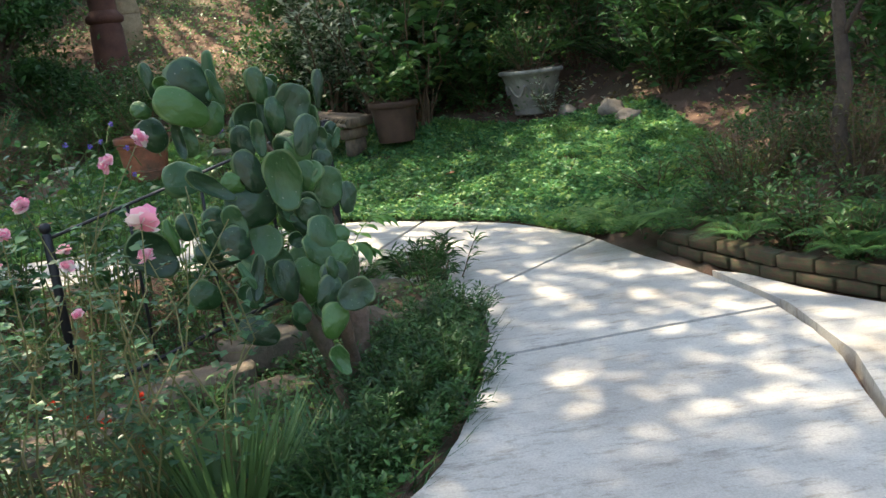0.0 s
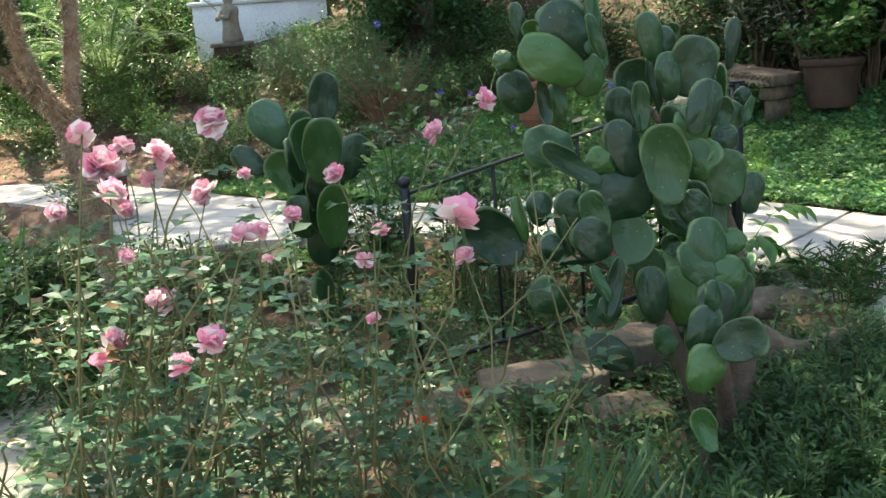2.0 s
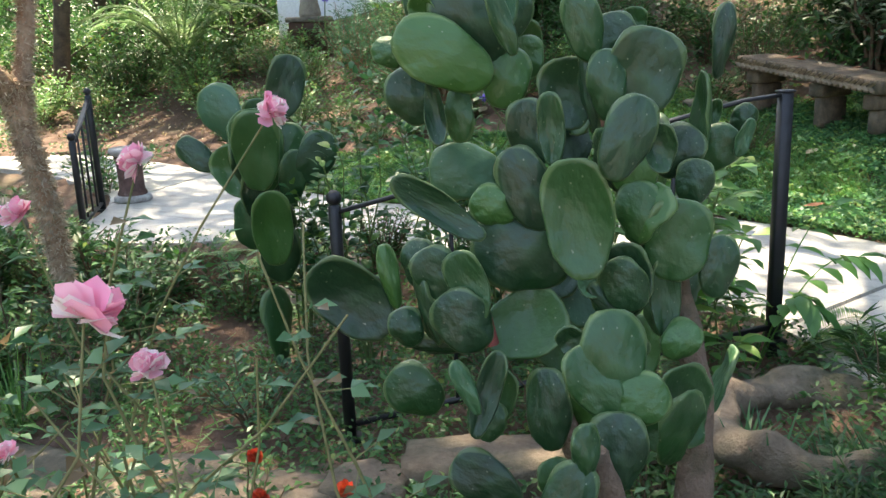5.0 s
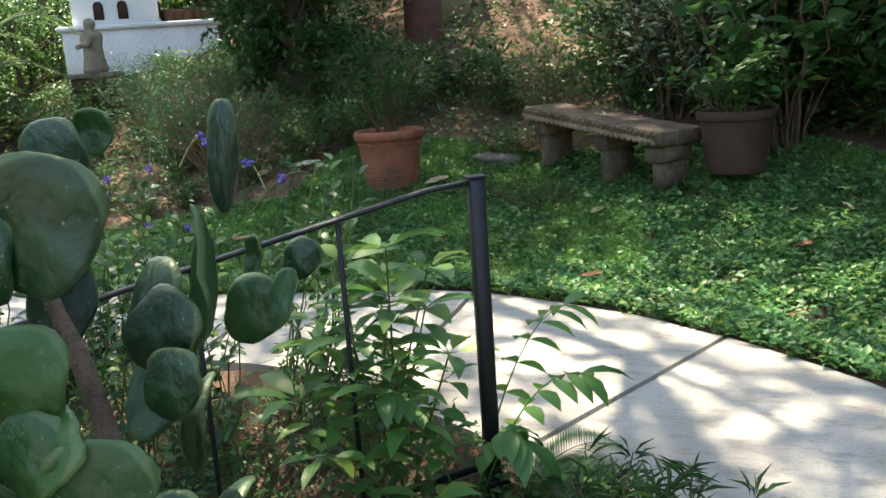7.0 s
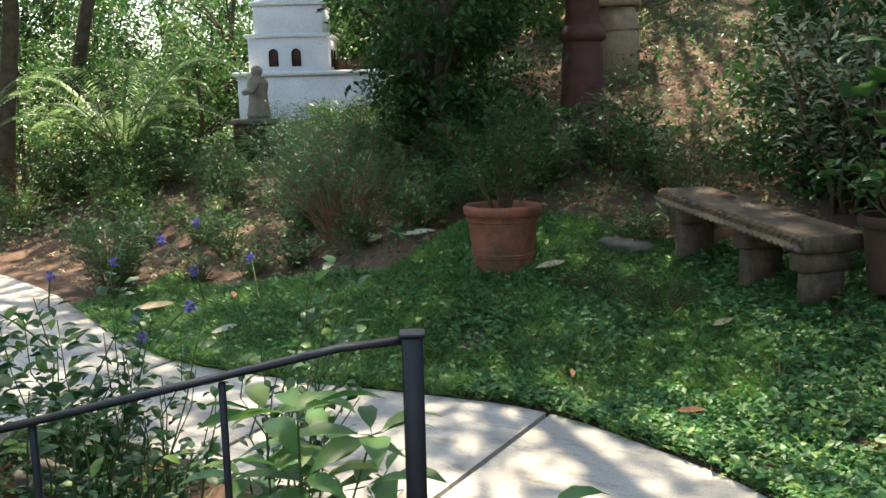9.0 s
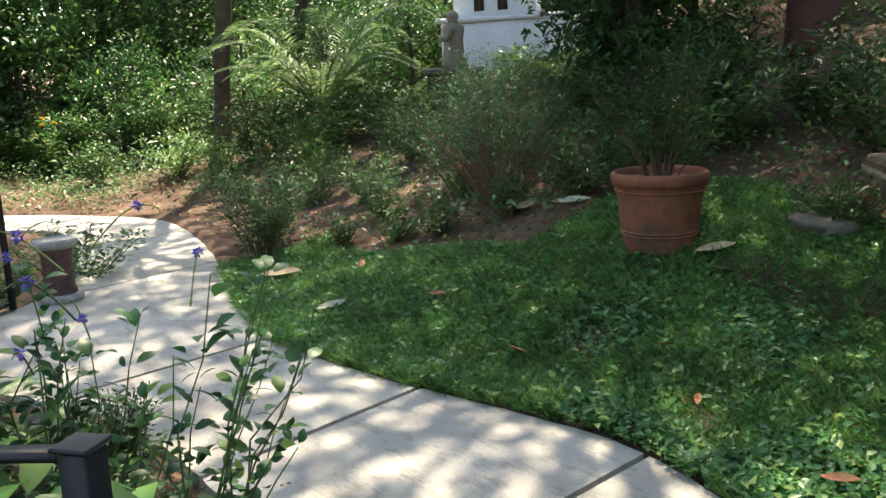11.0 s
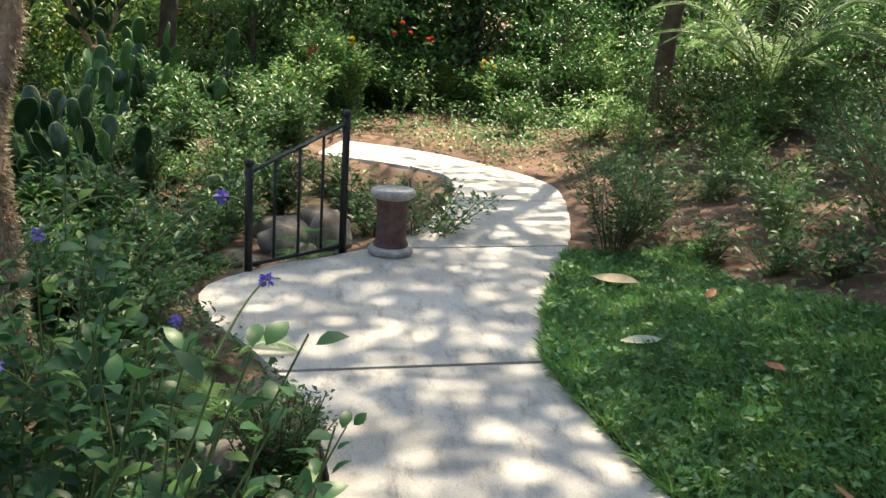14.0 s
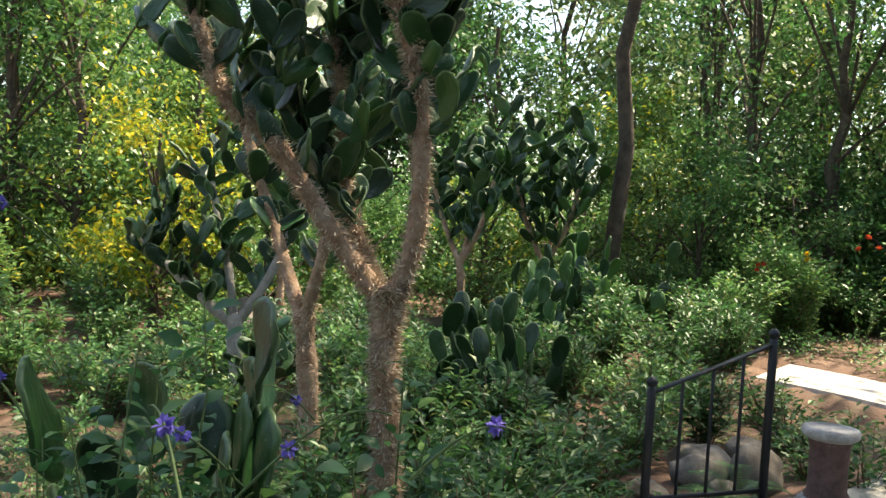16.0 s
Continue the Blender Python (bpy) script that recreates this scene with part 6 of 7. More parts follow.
def white_shrine():
    """A stepped white plaster monument with small arched niches."""
    x, y, rz = -8.62, 13.25, 36
    z = 1.22
    w = thing("white_monument", x, y, z, "white plastered stepped garden monument with small arched niches", "monument", rz=rz)
    g = Geo()
    block(g, -0.75, 1.45, -0.75, 1.2, -0.4, 0.85, 0.015)
    part("plinth", g, M_WHITE, w, smooth=False)
    g = Geo()
    block(g, -0.82, 1.52, -0.82, 1.27, 0.85, 0.92, 0.02)
    part("plinth_ledge", g, M_WHITE, w, smooth=False)
    zz, half = 0.92, 0.6
    for k, h in enumerate((0.5, 0.42, 0.4, 0.9)):
        g = Geo()
        block(g, -half, half, -half, half, zz, zz + h, 0.012)
        t = part("tier", g, M_WHITE, w, smooth=False)
        g = Geo()
        block(g, -half - 0.05, half + 0.05, -half - 0.05, half + 0.05, zz + h, zz + h + 0.06, 0.015)
        part("tier_ledge", g, M_WHITE, w, smooth=False)
        if k < 1:
            for s in range(4):
                for c in (-0.22, 0.12):
                    # no hollow: a flat dark arch whose colour stands in for the recess shade
                    g = Geo()
                    a = np.linspace(0, math.pi, 9)
                    ol = [(c - 0.07, 0.08), (c + 0.07, 0.08)] + [(c + 0.07 * math.cos(q), 0.27 + 0.07 * math.sin(q)) for q in a]
                    v = [(p, -half - 0.004, zz + q) for p, q in ol] + [(p, -half - 0.02, zz + q) for p, q in [(c + (p - c) * 1.0, q) for p, q in ol]]
                    n = len(ol)
                    g.add(v, [tuple(range(n))])
                    m = [(i, (i + 1) % n, n + (i + 1) % n, n + i) for i in range(n)]
                    g.f.append(np.array(m))
                    part("niche", g, M_OLDPOT, t, "flat dark arch painted for the shade inside a niche", smooth=False, at=pose(0, 0, 0, 0, 0, s * 90))
        zz += h + 0.06
        half *= 0.86
    g = Geo()
    lathe(g, [(0.36, zz), (0.4, zz + 0.2), (0.25, zz + 0.5), (0.08, zz + 0.75), (0.0, zz + 1.0)], 24)
    part("dome", g, M_WHITE, w)
    for k in range(5):
        terracotta_pot(*(Matrix.Translation((x, y, 0)) @ Matrix.Rotation(radians(rz), 4, "Z") @ Vector((0.72 + 0.15 * k, -0.1 + 0.05 * k, z + 0.92)))[:3], 0.11, 0.2, "small dark clay pot on the white plinth", M_OLDPOT, name="small_pot", rings=False)


white_shrine()


def pillar(x, y, z, h, r0, mat, label, name, square):
    p = thing(name, x, y, z, label, "pillar", rz=20)
    if square:
        g = Geo()
        block(g, -r0, r0, -r0, r0, 0, h * 0.62, 0.015)
        part("body", g, mat, p, smooth=False)
        g = Geo()
        v = [(-r0, -r0, h * 0.62), (r0, -r0, h * 0.62), (r0, r0, h * 0.62), (-r0, r0, h * 0.62)]
        q = r0 * 0.8
        v += [(-r0 * 1.02, -r0 * 1.02, h * 0.64), (r0 * 1.02, -r0 * 1.02, h * 0.64), (r0 * 1.02, r0 * 1.02, h * 0.64), (-r0 * 1.02, r0 * 1.02, h * 0.64), (-q, -q, h * 0.86), (q, -q, h * 0.86), (q, q, h * 0.86), (-q, q, h * 0.86)]
        f = [(a + o, (a + 1) % 4 + o, (a + 1) % 4 + o + 4, a + o + 4) for o in (0, 4) for a in range(4)] + [(8, 9, 10, 11)]
        g.add(v, f)
        part("neck", g, mat, p, smooth=False)
        g = Geo()
        block(g, -r0 * 1.1, r0 * 1.1, -r0 * 1.1, r0 * 1.1, h * 0.86, h * 0.93, 0.02)
        part("cap", g, mat, p, smooth=False)
        g = Geo()
        lathe(g, [(0.1, h * 0.93), (0.11, h * 0.95), (0.03, h), (0, h * 1.01)], 16)
        part("finial", g, mat, p)
    else:
        g = Geo()
        lathe(g, [(0, 0), (r0 * 1.15, 0), (r0 * 1.1, 0.05), (r0, h * 0.45), (r0 * 0.92, h * 0.5)], 24)
        part("body", g, mat, p)
        g = Geo()
        lathe(g, [(r0 * 0.92, h * 0.5), (r0 * 1.15, h * 0.52), (r0 * 1.18, h * 0.56), (r0 * 0.95, h * 0.6), (r0 * 0.85, h * 0.62)], 24)
        part("collar", g, mat, p)
        g = Geo()
        lathe(g, [(r0 * 0.85, h * 0.62), (r0 * 0.8, h * 0.9), (r0 * 1.05, h * 0.94), (r0 * 1.1, h), (0, h * 1.01)], 24)
        part("neck", g, mat, p)


M_REDPIL = surface("dark_red_pillar", (0.075, 0.03, 0.022), (0.12, 0.05, 0.035), 6, 60, 0.85, 0.4)
M_TANPIL = surface("tan_stone_pillar", (0.27, 0.2, 0.12), (0.4, 0.31, 0.2), 6, 60, 0.9, 0.5, stain=(0.12, 0.09, 0.06), stain_at=(0.5, 0.75))
pillar(-3.0, 12.0, 1.45, 1.5, 0.22, M_REDPIL, "dark red pedestal column with a rounded collar", "red_pedestal", False)
pillar(-3.0, 12.9, 1.65, 1.15, 0.24, M_TANPIL, "square tan stone pillar with a stepped cap", "stone_pillar", True)
pillar(-13.2, 14.6, 1.6, 1.9, 0.18, M_TANPIL, "square tan stone pillar with a stepped cap", "stone_pillar", True)


def low_steps():
    for k in range(2):
        x, y = -1.75 - 0.25 * k, 10.9 + 0.6 * k
        g = Geo()
        block(g, -0.32, 0.32, -0.2, 0.2, -0.25, 0.0, 0.02)
        ob = part("stone_step", g, M_STONE, at=pose(x, y, hz(x, y) + 0.03, 0, 0, 25), smooth=False)
        tagged(ob, "rough stone garden step leading up the bank", "step", "garden steps")


low_steps()


# ---- trees ----
def tree(x, y, h, crown, n, leaf, mat, label, seed, trunk=0.12, low=0.45, clumps=26, z=None, name="tree", lean=(0, 0), group="trees", shape=DIAMOND, spread=0.34):
    r = rnd(seed)
    ob = thing(name, x, y, hz(x, y) - 0.1 if z is None else z, label, "tree", group)
    g = Geo()
    t = np.linspace(0, 1, 9)[:, None]
    top = np.array([lean[0], lean[1], h * 0.8])
    mid = top * t + r.normal(0, 0.01 * h, (9, 3)) * np.sin(t * np.pi) * np.array([1, 1, 0])
    tube(g, mid, np.linspace(trunk, trunk * 0.35, 9), 9)
    C = []
    for k in range(clumps):
        d = ball_dirs(r, 1, -0.6)[0] * np.cbrt(r.uniform(0.2, 1))
        c = np.array([lean[0], lean[1], h * (low + 1) / 2]) + d * np.array([crown, crown, h * (1 - low) / 2])
        C.append(c)
        if k % 2 == 0:
            u = int(np.clip((c[2] / h - 0.15) * 9, 2, 8))
            a = mid[u]
            s = np.linspace(0, 1, 5)[:, None]
            p = a + (c - a) * s + np.array([0, 0, 0.1 * h]) * (s - s ** 2)
            tube(g, p, np.linspace(trunk * 0.3, 0.012, 5), 5)
    part("trunk", g, M_BARK, ob)
    C = np.array(C)
    i = r.integers(0, clumps, n)
    size = crown * spread * r.uniform(0.6, 1.3, clumps)[i]
    P = C[i] + r.normal(0, 0.55, (n, 3)) * size[:, None] * np.array([1, 1, 0.7])
    D = ball_dirs(r, n, -0.8)
    D[:, 2] -= 0.25
    gl = Geo()
    L = leaf * r.uniform(0.6, 1.3, n)
    leaves(gl, P, D, np.array([0, 0, 1.0]) + r.normal(0, 0.5, (n, 3)), L, L * 0.45, shape)
    part("crown", gl, mat, ob, smooth=False)
    return ob


# tall trees added to shade path and bank; crowns stay out of view
for k, (px, py, h, c, n, lx, ly) in enumerate([(-4.4, 11.3, 15.0, 3.4, 15500, 2.5, -4.6), (-2.2, -1.5, 14.0, 2.7, 13500, 0.9, 6.4), (-6.4, 17.6, 14.0, 4.2, 13000, 0.2, -0.8), (-5.3, 12.0, 14.0, 4.1, 4700, -0.2, -1.3), (-11.2, 9.8, 14.0, 4.2, 11500, 2.6, -0.6), (-13.2, 12.0, 15.0, 4.0, 8500, 3.2, 1.0), (-1.9, 15.0, 15.0, 4.2, 9000, 0.0, -2.0),
                                               (3.2, 13.4, 13.0, 4.0, 8000, -0.6, -1.0), (6.2, 6.0, 11.0, 3.6, 6000, -1.0, 0.6), (-12.2, 3.0, 13.0, 3.6, 3800, 1.0, 0.5)]):
    tree(px, py, h, c, n, 0.19, L_DARK, "tall shade tree added for its dapples, high leafy crown out of view", 400 + k, trunk=0.13, low=0.68, clumps=50, lean=(lx, ly), group="shade trees", spread=0.42)


# ---- cactus trees ----
def bristles(g, pts, radii, n, r, size=0.038):
    """Dry spines along a stem."""
    pts, radii = np.array(pts, float), np.array(radii, float)
    u = r.uniform(0, len(pts) - 1.001, n)
    i = u.astype(int)
    f = (u - i)[:, None]
    p = pts[i] * (1 - f) + pts[i + 1] * f
    q = radii[i] * (1 - f[:, 0]) + radii[i + 1] * f[:, 0]
    ax = unit(pts[i + 1] - pts[i])
    d = unit(np.cross(ax, ball_dirs(r, n)))
    leaves(g, p + d * (q * 0.9)[:, None], d + r.normal(0, 0.45, (n, 3)) - np.array([0, 0, 0.3]), ball_dirs(r, n), size * r.uniform(0.5, 1.3, n), 0.006, BLADE)


M_SPINE = leafy("dry_spines", (0.34, 0.23, 0.15), (0.62, 0.5, 0.38), rough=0.8, trans=0.1)


def pad_run(parent, back, p, r, count, size, spread=0.35):
    """A chain and fan of pads round a branch end."""
    heads = [Vector(p)]
    for k in range(count):
        b = heads[int(r.integers(0, len(heads)))]
        a = r.uniform(0, 6.28)
        d = Vector((math.cos(a) * spread * 1.6, math.sin(a) * spread * 1.6, r.uniform(0.25, 1.0))).normalized()
        L = size * r.uniform(0.75, 1.2)
        t = b + d * L
        f = Vector((math.cos(a + 1.4), math.sin(a + 1.4), r.uniform(-0.2, 0.4)))
        part("pad", PAD_MESHES[int(r.integers(0, 7))], None, parent, at=back @ pad_pose(b - d * 0.02, t, L * r.uniform(0.4, 0.52), r.uniform(-60, 60), f))
        if r.uniform() < 0.6:
            heads.append(b + d * L * 0.95)


def cactus_tree(x, y, z, branches, label, seed, pads, size, spines=500, bark=None):
    r = rnd(seed)
    ob = thing("cactus_tree", x, y, z, label, "cactus", "tree cacti")
    back = Matrix.Translation((-x, -y, -z))
    for k, (line, r0, r1) in enumerate(branches):
        line = np.array(smooth3(line))
        rad = 0.6 * np.linspace(r0, r1, len(line)) * (1 + 0.12 * np.sin(np.arange(len(line)) * 2.1 + k))
        g = Geo()
        tube(g, line, rad, 10)
        b = part("trunk" if k == 0 else "limb", g, bark or M_CBARK, ob, at=back)
        if spines:
            g = Geo()
            bristles(g, line, rad, int(spines * (1.6 if k == 0 else 0.8)), r)
            part("spine_coat", g, M_SPINE, b, "shaggy coat of dry spines", smooth=False)["kind"] = "stuff"
        if k:
            end = len(line) - 1
            for f in (1.0, 0.85, 0.7, 0.55, 0.42):
                pad_run(ob, back, line[int(end * f)], r, pads if f == 1.0 else pads // 2, size)
    return ob


cactus_tree(-3.36, 3.92, -0.3, [
    ([(-3.34, 3.98, -0.35), (-3.31, 3.96, 0.12), (-3.31, 3.93, 0.47), (-3.35, 3.88, 0.82), (-3.37, 3.89, 1.1)], 0.085, 0.115),
    ([(-3.37, 3.89, 1.0), (-3.32, 3.61, 1.32), (-3.14, 3.37, 1.76), (-3.02, 3.2, 1.88), (-2.94, 3.11, 2.13), (-2.92, 3.04, 2.47)], 0.085, 0.045),
    ([(-3.37, 3.89, 1.0), (-3.38, 4.01, 1.32), (-3.31, 4.03, 1.87), (-3.25, 4.0, 2.13), (-3.18, 3.93, 2.36), (-3.17, 3.89, 2.6)], 0.08, 0.05),
    ([(-3.25, 4.0, 2.05), (-3.34, 4.07, 2.24), (-3.41, 4.08, 2.56)], 0.05, 0.04),
    ([(-3.37, 3.86, 1.0), (-3.46, 3.68, 1.27), (-3.52, 3.54, 1.56), (-3.53, 3.51, 1.91), (-3.51, 3.44, 2.29)], 0.06, 0.035),
    ([(-3.36, 3.83, 1.1), (-3.65, 3.3, 1.64), (-3.69, 3.12, 1.99)], 0.05, 0.035)],
    "tall tree cactus with a forked shaggy trunk and green pads", 501, 30, 0.21, 3200)
cactus_tree(-4.50, 2.86, -0.3, [
    ([(-4.50, 2.86, -0.35), (-4.52, 2.81, 0.3), (-4.50, 2.76, 0.8)], 0.12, 0.1),
    ([(-4.50, 2.76, 0.7), (-4.65, 2.46, 1.2), (-4.70, 2.16, 1.8), (-4.60, 2.06, 2.4)], 0.08, 0.05),
    ([(-4.50, 2.76, 0.7), (-4.40, 2.96, 1.3), (-4.50, 3.06, 2.1)], 0.07, 0.05)],
    "tree cactus with a shaggy trunk behind the forked one", 502, 8, 0.27, 600)
GREYBARK = surface("grey_cactus_bark", (0.24, 0.22, 0.19), (0.4, 0.37, 0.32), 8, 50, 0.95, 0.9, 0.012)
cactus_tree(-5.9, 1.4, -0.3, [
    ([(-5.9, 1.4, -0.35), (-5.85, 1.3, 0.2), (-5.9, 1.25, 0.5)], 0.13, 0.1),
    ([(-5.9, 1.25, 0.4), (-5.7, 0.9, 0.75), (-5.6, 0.5, 1.1)], 0.08, 0.05),
    ([(-5.9, 1.25, 0.4), (-6.1, 1.5, 0.9), (-6.15, 1.7, 1.5)], 0.08, 0.05),
    ([(-5.9, 1.25, 0.4), (-6.0, 1.1, 0.9), (-6.1, 0.8, 1.6)], 0.07, 0.05),
    ([(-5.9, 1.3, -0.1), (-5.5, 1.75, 0.05), (-5.2, 2.1, 0.2)], 0.09, 0.06)],
    "grey-barked branching tree cactus with small pads", 503, 16, 0.22, 0, GREYBARK)
for k, (px, py) in enumerate([(-10.6, 1.4), (-11.8, 2.2), (-9.4, -0.6)]):
    cactus_tree(px, py, -0.3, [
        ([(px, py, -0.35), (px, py + 0.05, 0.5), (px + 0.05, py, 0.9)], 0.1, 0.08),
        ([(px, py, 0.8), (px + 0.2, py + 0.35, 1.3), (px + 0.25, py + 0.5, 1.9)], 0.07, 0.05),
        ([(px, py, 0.8), (px - 0.1, py - 0.3, 1.3), (px - 0.1, py - 0.5, 1.9)], 0.07, 0.05),
        ([(px, py, 0.8), (px - 0.2, py + 0.1, 1.5), (px - 0.2, py + 0.1, 2.1)], 0.06, 0.04)],
        "distant bushy prickly pear tree with many pads", 510 + k, 18, 0.3, 0)


def small_cactus():
    x, y, z = -1.85, 4.12, -0.3
    c = thing("small_prickly_pear", x, y, z, "young prickly pear cactus with upright green pads", "cactus")
    back = Matrix.Translation((-x, -y, -z))
    rows = [((-1.83, 4.24, 0.86), (-1.85, 4.29, 1.1), 0.16), ((-2.0, 4.15, 0.78), (-2.11, 4.11, 0.99), 0.15), ((-2.05, 4.0, 0.6), (-2.19, 3.88, 0.77), 0.14), ((-1.75, 4.22, 0.5), (-1.7, 4.25, 0.7), 0.16), ((-1.9, 4.0, 0.3), (-1.91, 3.98, 0.55), 0.18),
            ((-1.8, 3.92, 0.68), (-1.81, 3.9, 0.98), 0.2), ((-1.92, 4.12, 0.6), (-1.96, 4.14, 0.86), 0.18), ((-1.86, 4.0, 0.62), (-1.9, 4.0, 0.88), 0.19), ((-1.6, 3.75, 0.65), (-1.52, 3.68, 1.0), 0.2), ((-1.75, 3.86, 0.5), (-1.7, 3.8, 0.78), 0.17),
            ((-1.9, 4.15, 0.1), (-1.85, 4.15, 0.4), 0.2), ((-1.85, 4.1, -0.3), (-1.87, 4.1, 0.1), 0.2), ((-1.8, 4.05, 0.35), (-1.7, 3.95, 0.6), 0.2), ((-1.9, 4.2, 0.35), (-1.9, 4.26, 0.62), 0.2), ((-1.85, 4.22, 0.6), (-1.84, 4.25, 0.88), 0.18), ((-1.95, 4.1, 0.5), (-2.02, 4.1, 0.78), 0.18), ((-1.65, 3.88, 0.3), (-1.58, 3.78, 0.66), 0.18)]
    fan = [((-2.02, 4.1, 0.8), (-2.14, 4.05, 1.02), 0.15), ((-1.85, 4.22, 0.9), (-1.82, 4.26, 1.15), 0.13), ((-1.92, 4.16, 0.8), (-1.95, 4.15, 0.97), 0.1), ((-1.73, 4.2, 0.6), (-1.64, 4.26, 0.8), 0.13), ((-2.1, 4.0, 0.68), (-2.24, 3.95, 0.8), 0.09), ((-1.95, 4.06, 0.55), (-2.06, 4.03, 0.74), 0.13), ((-1.8, 4.16, 0.5), (-1.75, 4.18, 0.72), 0.1), ((-1.9, 4.12, 0.55), (-1.88, 4.14, 0.85), 0.11)]
    for k, (b, t, w) in enumerate(fan):
        part("pad", PAD_MESHES[(k + 3) % 7], None, c, at=back @ pad_pose(b, Vector(b).lerp(Vector(t), 1.18), w * 1.4, (k * 29) % 30 - 15, (0.5, -0.85, 0.15)))
    for k, (b, t, w) in enumerate(rows[4:]):
        part("pad", PAD_MESHES[k % 7], None, c, at=back @ pad_pose(b, t, w, (k * 53) % 50 - 25, (0.55, 0.1, 0.2) if k % 2 else (0.5, -0.6, 0.2)))


small_cactus()


def upright_pear(x, y, rows, size, seed, label):
    """Crowded upright columns of pads rising from the ground."""
    r = rnd(seed)
    z0 = hz(x, y) - 0.05
    c = thing("upright_prickly_pear", x, y, z0, label, "cactus", "upright prickly pears")
    for k in range(rows):
        a, q = r.uniform(0, 6.28), math.sqrt(r.uniform(0.02, 1)) * 0.4
        p = Vector((math.cos(a) * q, math.sin(a) * q, 0))
        d = Vector((math.cos(a) * q * 0.5, math.sin(a) * q * 0.5, 1)).normalized()
        for lev in range(int(r.integers(3, 6))):
            L = size * r.uniform(0.8, 1.15)
            dd = (d + Vector((r.normal(0, 0.22), r.normal(0, 0.22), 0))).normalized()
            t = p + dd * L
            b = r.uniform(0, 6.28)
            part("pad", PAD_MESHES[int(r.integers(0, 7))], None, c, at=pad_pose(p - dd * 0.02, t, L * r.uniform(0.46, 0.56), r.uniform(-30, 30), Vector((math.cos(b), math.sin(b), 0.1))))
            p = t - dd * 0.02


upright_pear(-6.3, 3.55, 16, 0.27, 531, "dense dark green prickly pear with upright columns of pads")
upright_pear(-9.6, 2.6, 16, 0.3, 532, "blue-green prickly pear thicket behind the tree cacti")
upright_pear(-10.6, 3.4, 14, 0.32, 533, "blue-green prickly pear thicket behind the tree cacti")


# ---- surrounding growth ----
r_f = rnd(900)
M_PINE = leafy("pine_foliage", (0.09, 0.15, 0.06), (0.2, 0.28, 0.12), (0.27, 0.33, 0.15), 0.2)
M_YGREEN = leafy("yellow_green_foliage", (0.08, 0.18, 0.05), (0.19, 0.32, 0.085), (0.5, 0.46, 0.05), 0.08)
M_YFLOWER = leafy("yellow_flowering_foliage", (0.12, 0.24, 0.04), (0.35, 0.42, 0.06), (0.75, 0.6, 0.05), 0.22)


def wood(n, x0, x1, y0, y1, h0, h1, seed, mats, leaf=0.24, count=2600, low=-0.25):
    r = rnd(seed)
    for k in range(n):
        gx, gy = (k + r.uniform(0.1, 0.9)) / n, r.uniform(0, 1)
        px, py = (x0 + (x1 - x0) * gy, y0 + (y1 - y0) * gx)
        h = r.uniform(h0, h1)
        tree(px, py, h, h * r.uniform(0.24, 0.34), count, leaf * r.uniform(0.8, 1.2), mats[int(r.integers(0, len(mats)))], "leafy tree in the dense growth round the garden", seed * 10 + k, trunk=0.11, low=low, clumps=34, group="trees round the garden", spread=0.38)


wood(14, -20, -14.5, -14, 15, 5, 9, 21, (L_MID, L_MID, L_BRIGHT, M_PINE), 0.13, 7000)
wood(18, -30, -21, -24, 20, 8, 14, 22, (L_MID, L_DARK, M_PINE), 0.25, 9500)
wood(8, -13.5, -9.5, -11, -2.5, 4, 8, 23, (L_DARK, L_MID, M_YGREEN), 0.12, 7500)
wood(10, -18, -5, -22, -11, 8, 13, 24, (L_DARK, M_PINE, L_MID), 0.22, 6000)
wood(7, 6.5, 9.5, 0, 14, 5, 8, 25, (L_DARK, L_DARK, L_MID), 0.16, 4000)
for k in range(12):
    px = -17 + k * 2.1 + float(r_f.uniform(-0.6, 0.6))
    py = 19.5 + float(r_f.uniform(-2, 3))
    tree(px, py, float(r_f.uniform(4, 7)), 1.9, 6000, 0.14, (L_DARK, L_MID, L_MID)[k % 3], "leafy tree on the hill behind the garden", 700 + k, low=-0.2, clumps=28, group="trees on the hill", spread=0.42)
tree(-4.4, 11.3, 4.2, 1.15, 11000, 0.1, L_DARK, "dark vine-covered tree beside the white monument", 750, trunk=0.2, low=-0.15, clumps=46, group="dark garden trees", shape=LEAF)
tree(-3.9, 10.7, 2.9, 0.75, 5200, 0.09, L_DARK, "dark leafy tree behind the terracotta pot", 751, trunk=0.1, low=-0.1, clumps=30, group="dark garden trees", shape=LEAF)
tree(-10.6, 13.8, 3.6, 1.2, 2200, 0.1, L_MID, "leafy green tree beside the cycad", 752, trunk=0.08, low=0.1, clumps=26, group="dark garden trees", shape=LEAF)
tree(2.2, 10.9, 4.0, 1.6, 3200, 0.15, L_DARK, "dark leafy tree behind the concrete urn", 753, trunk=0.14, low=0.2, clumps=30, group="dark garden trees", shape=LEAF)
tree(4.0, 9.9, 4.2, 1.7, 3200, 0.15, L_DARK, "dark leafy tree behind the concrete urn", 754, trunk=0.14, low=0.15, clumps=30, group="dark garden trees", shape=LEAF)
tree(5.6, 6.2, 4.0, 1.6, 2600, 0.15, L_DARK, "dark leafy tree at the edge of the raised bed", 755, trunk=0.14, low=0.15, clumps=30, group="dark garden trees", shape=LEAF)
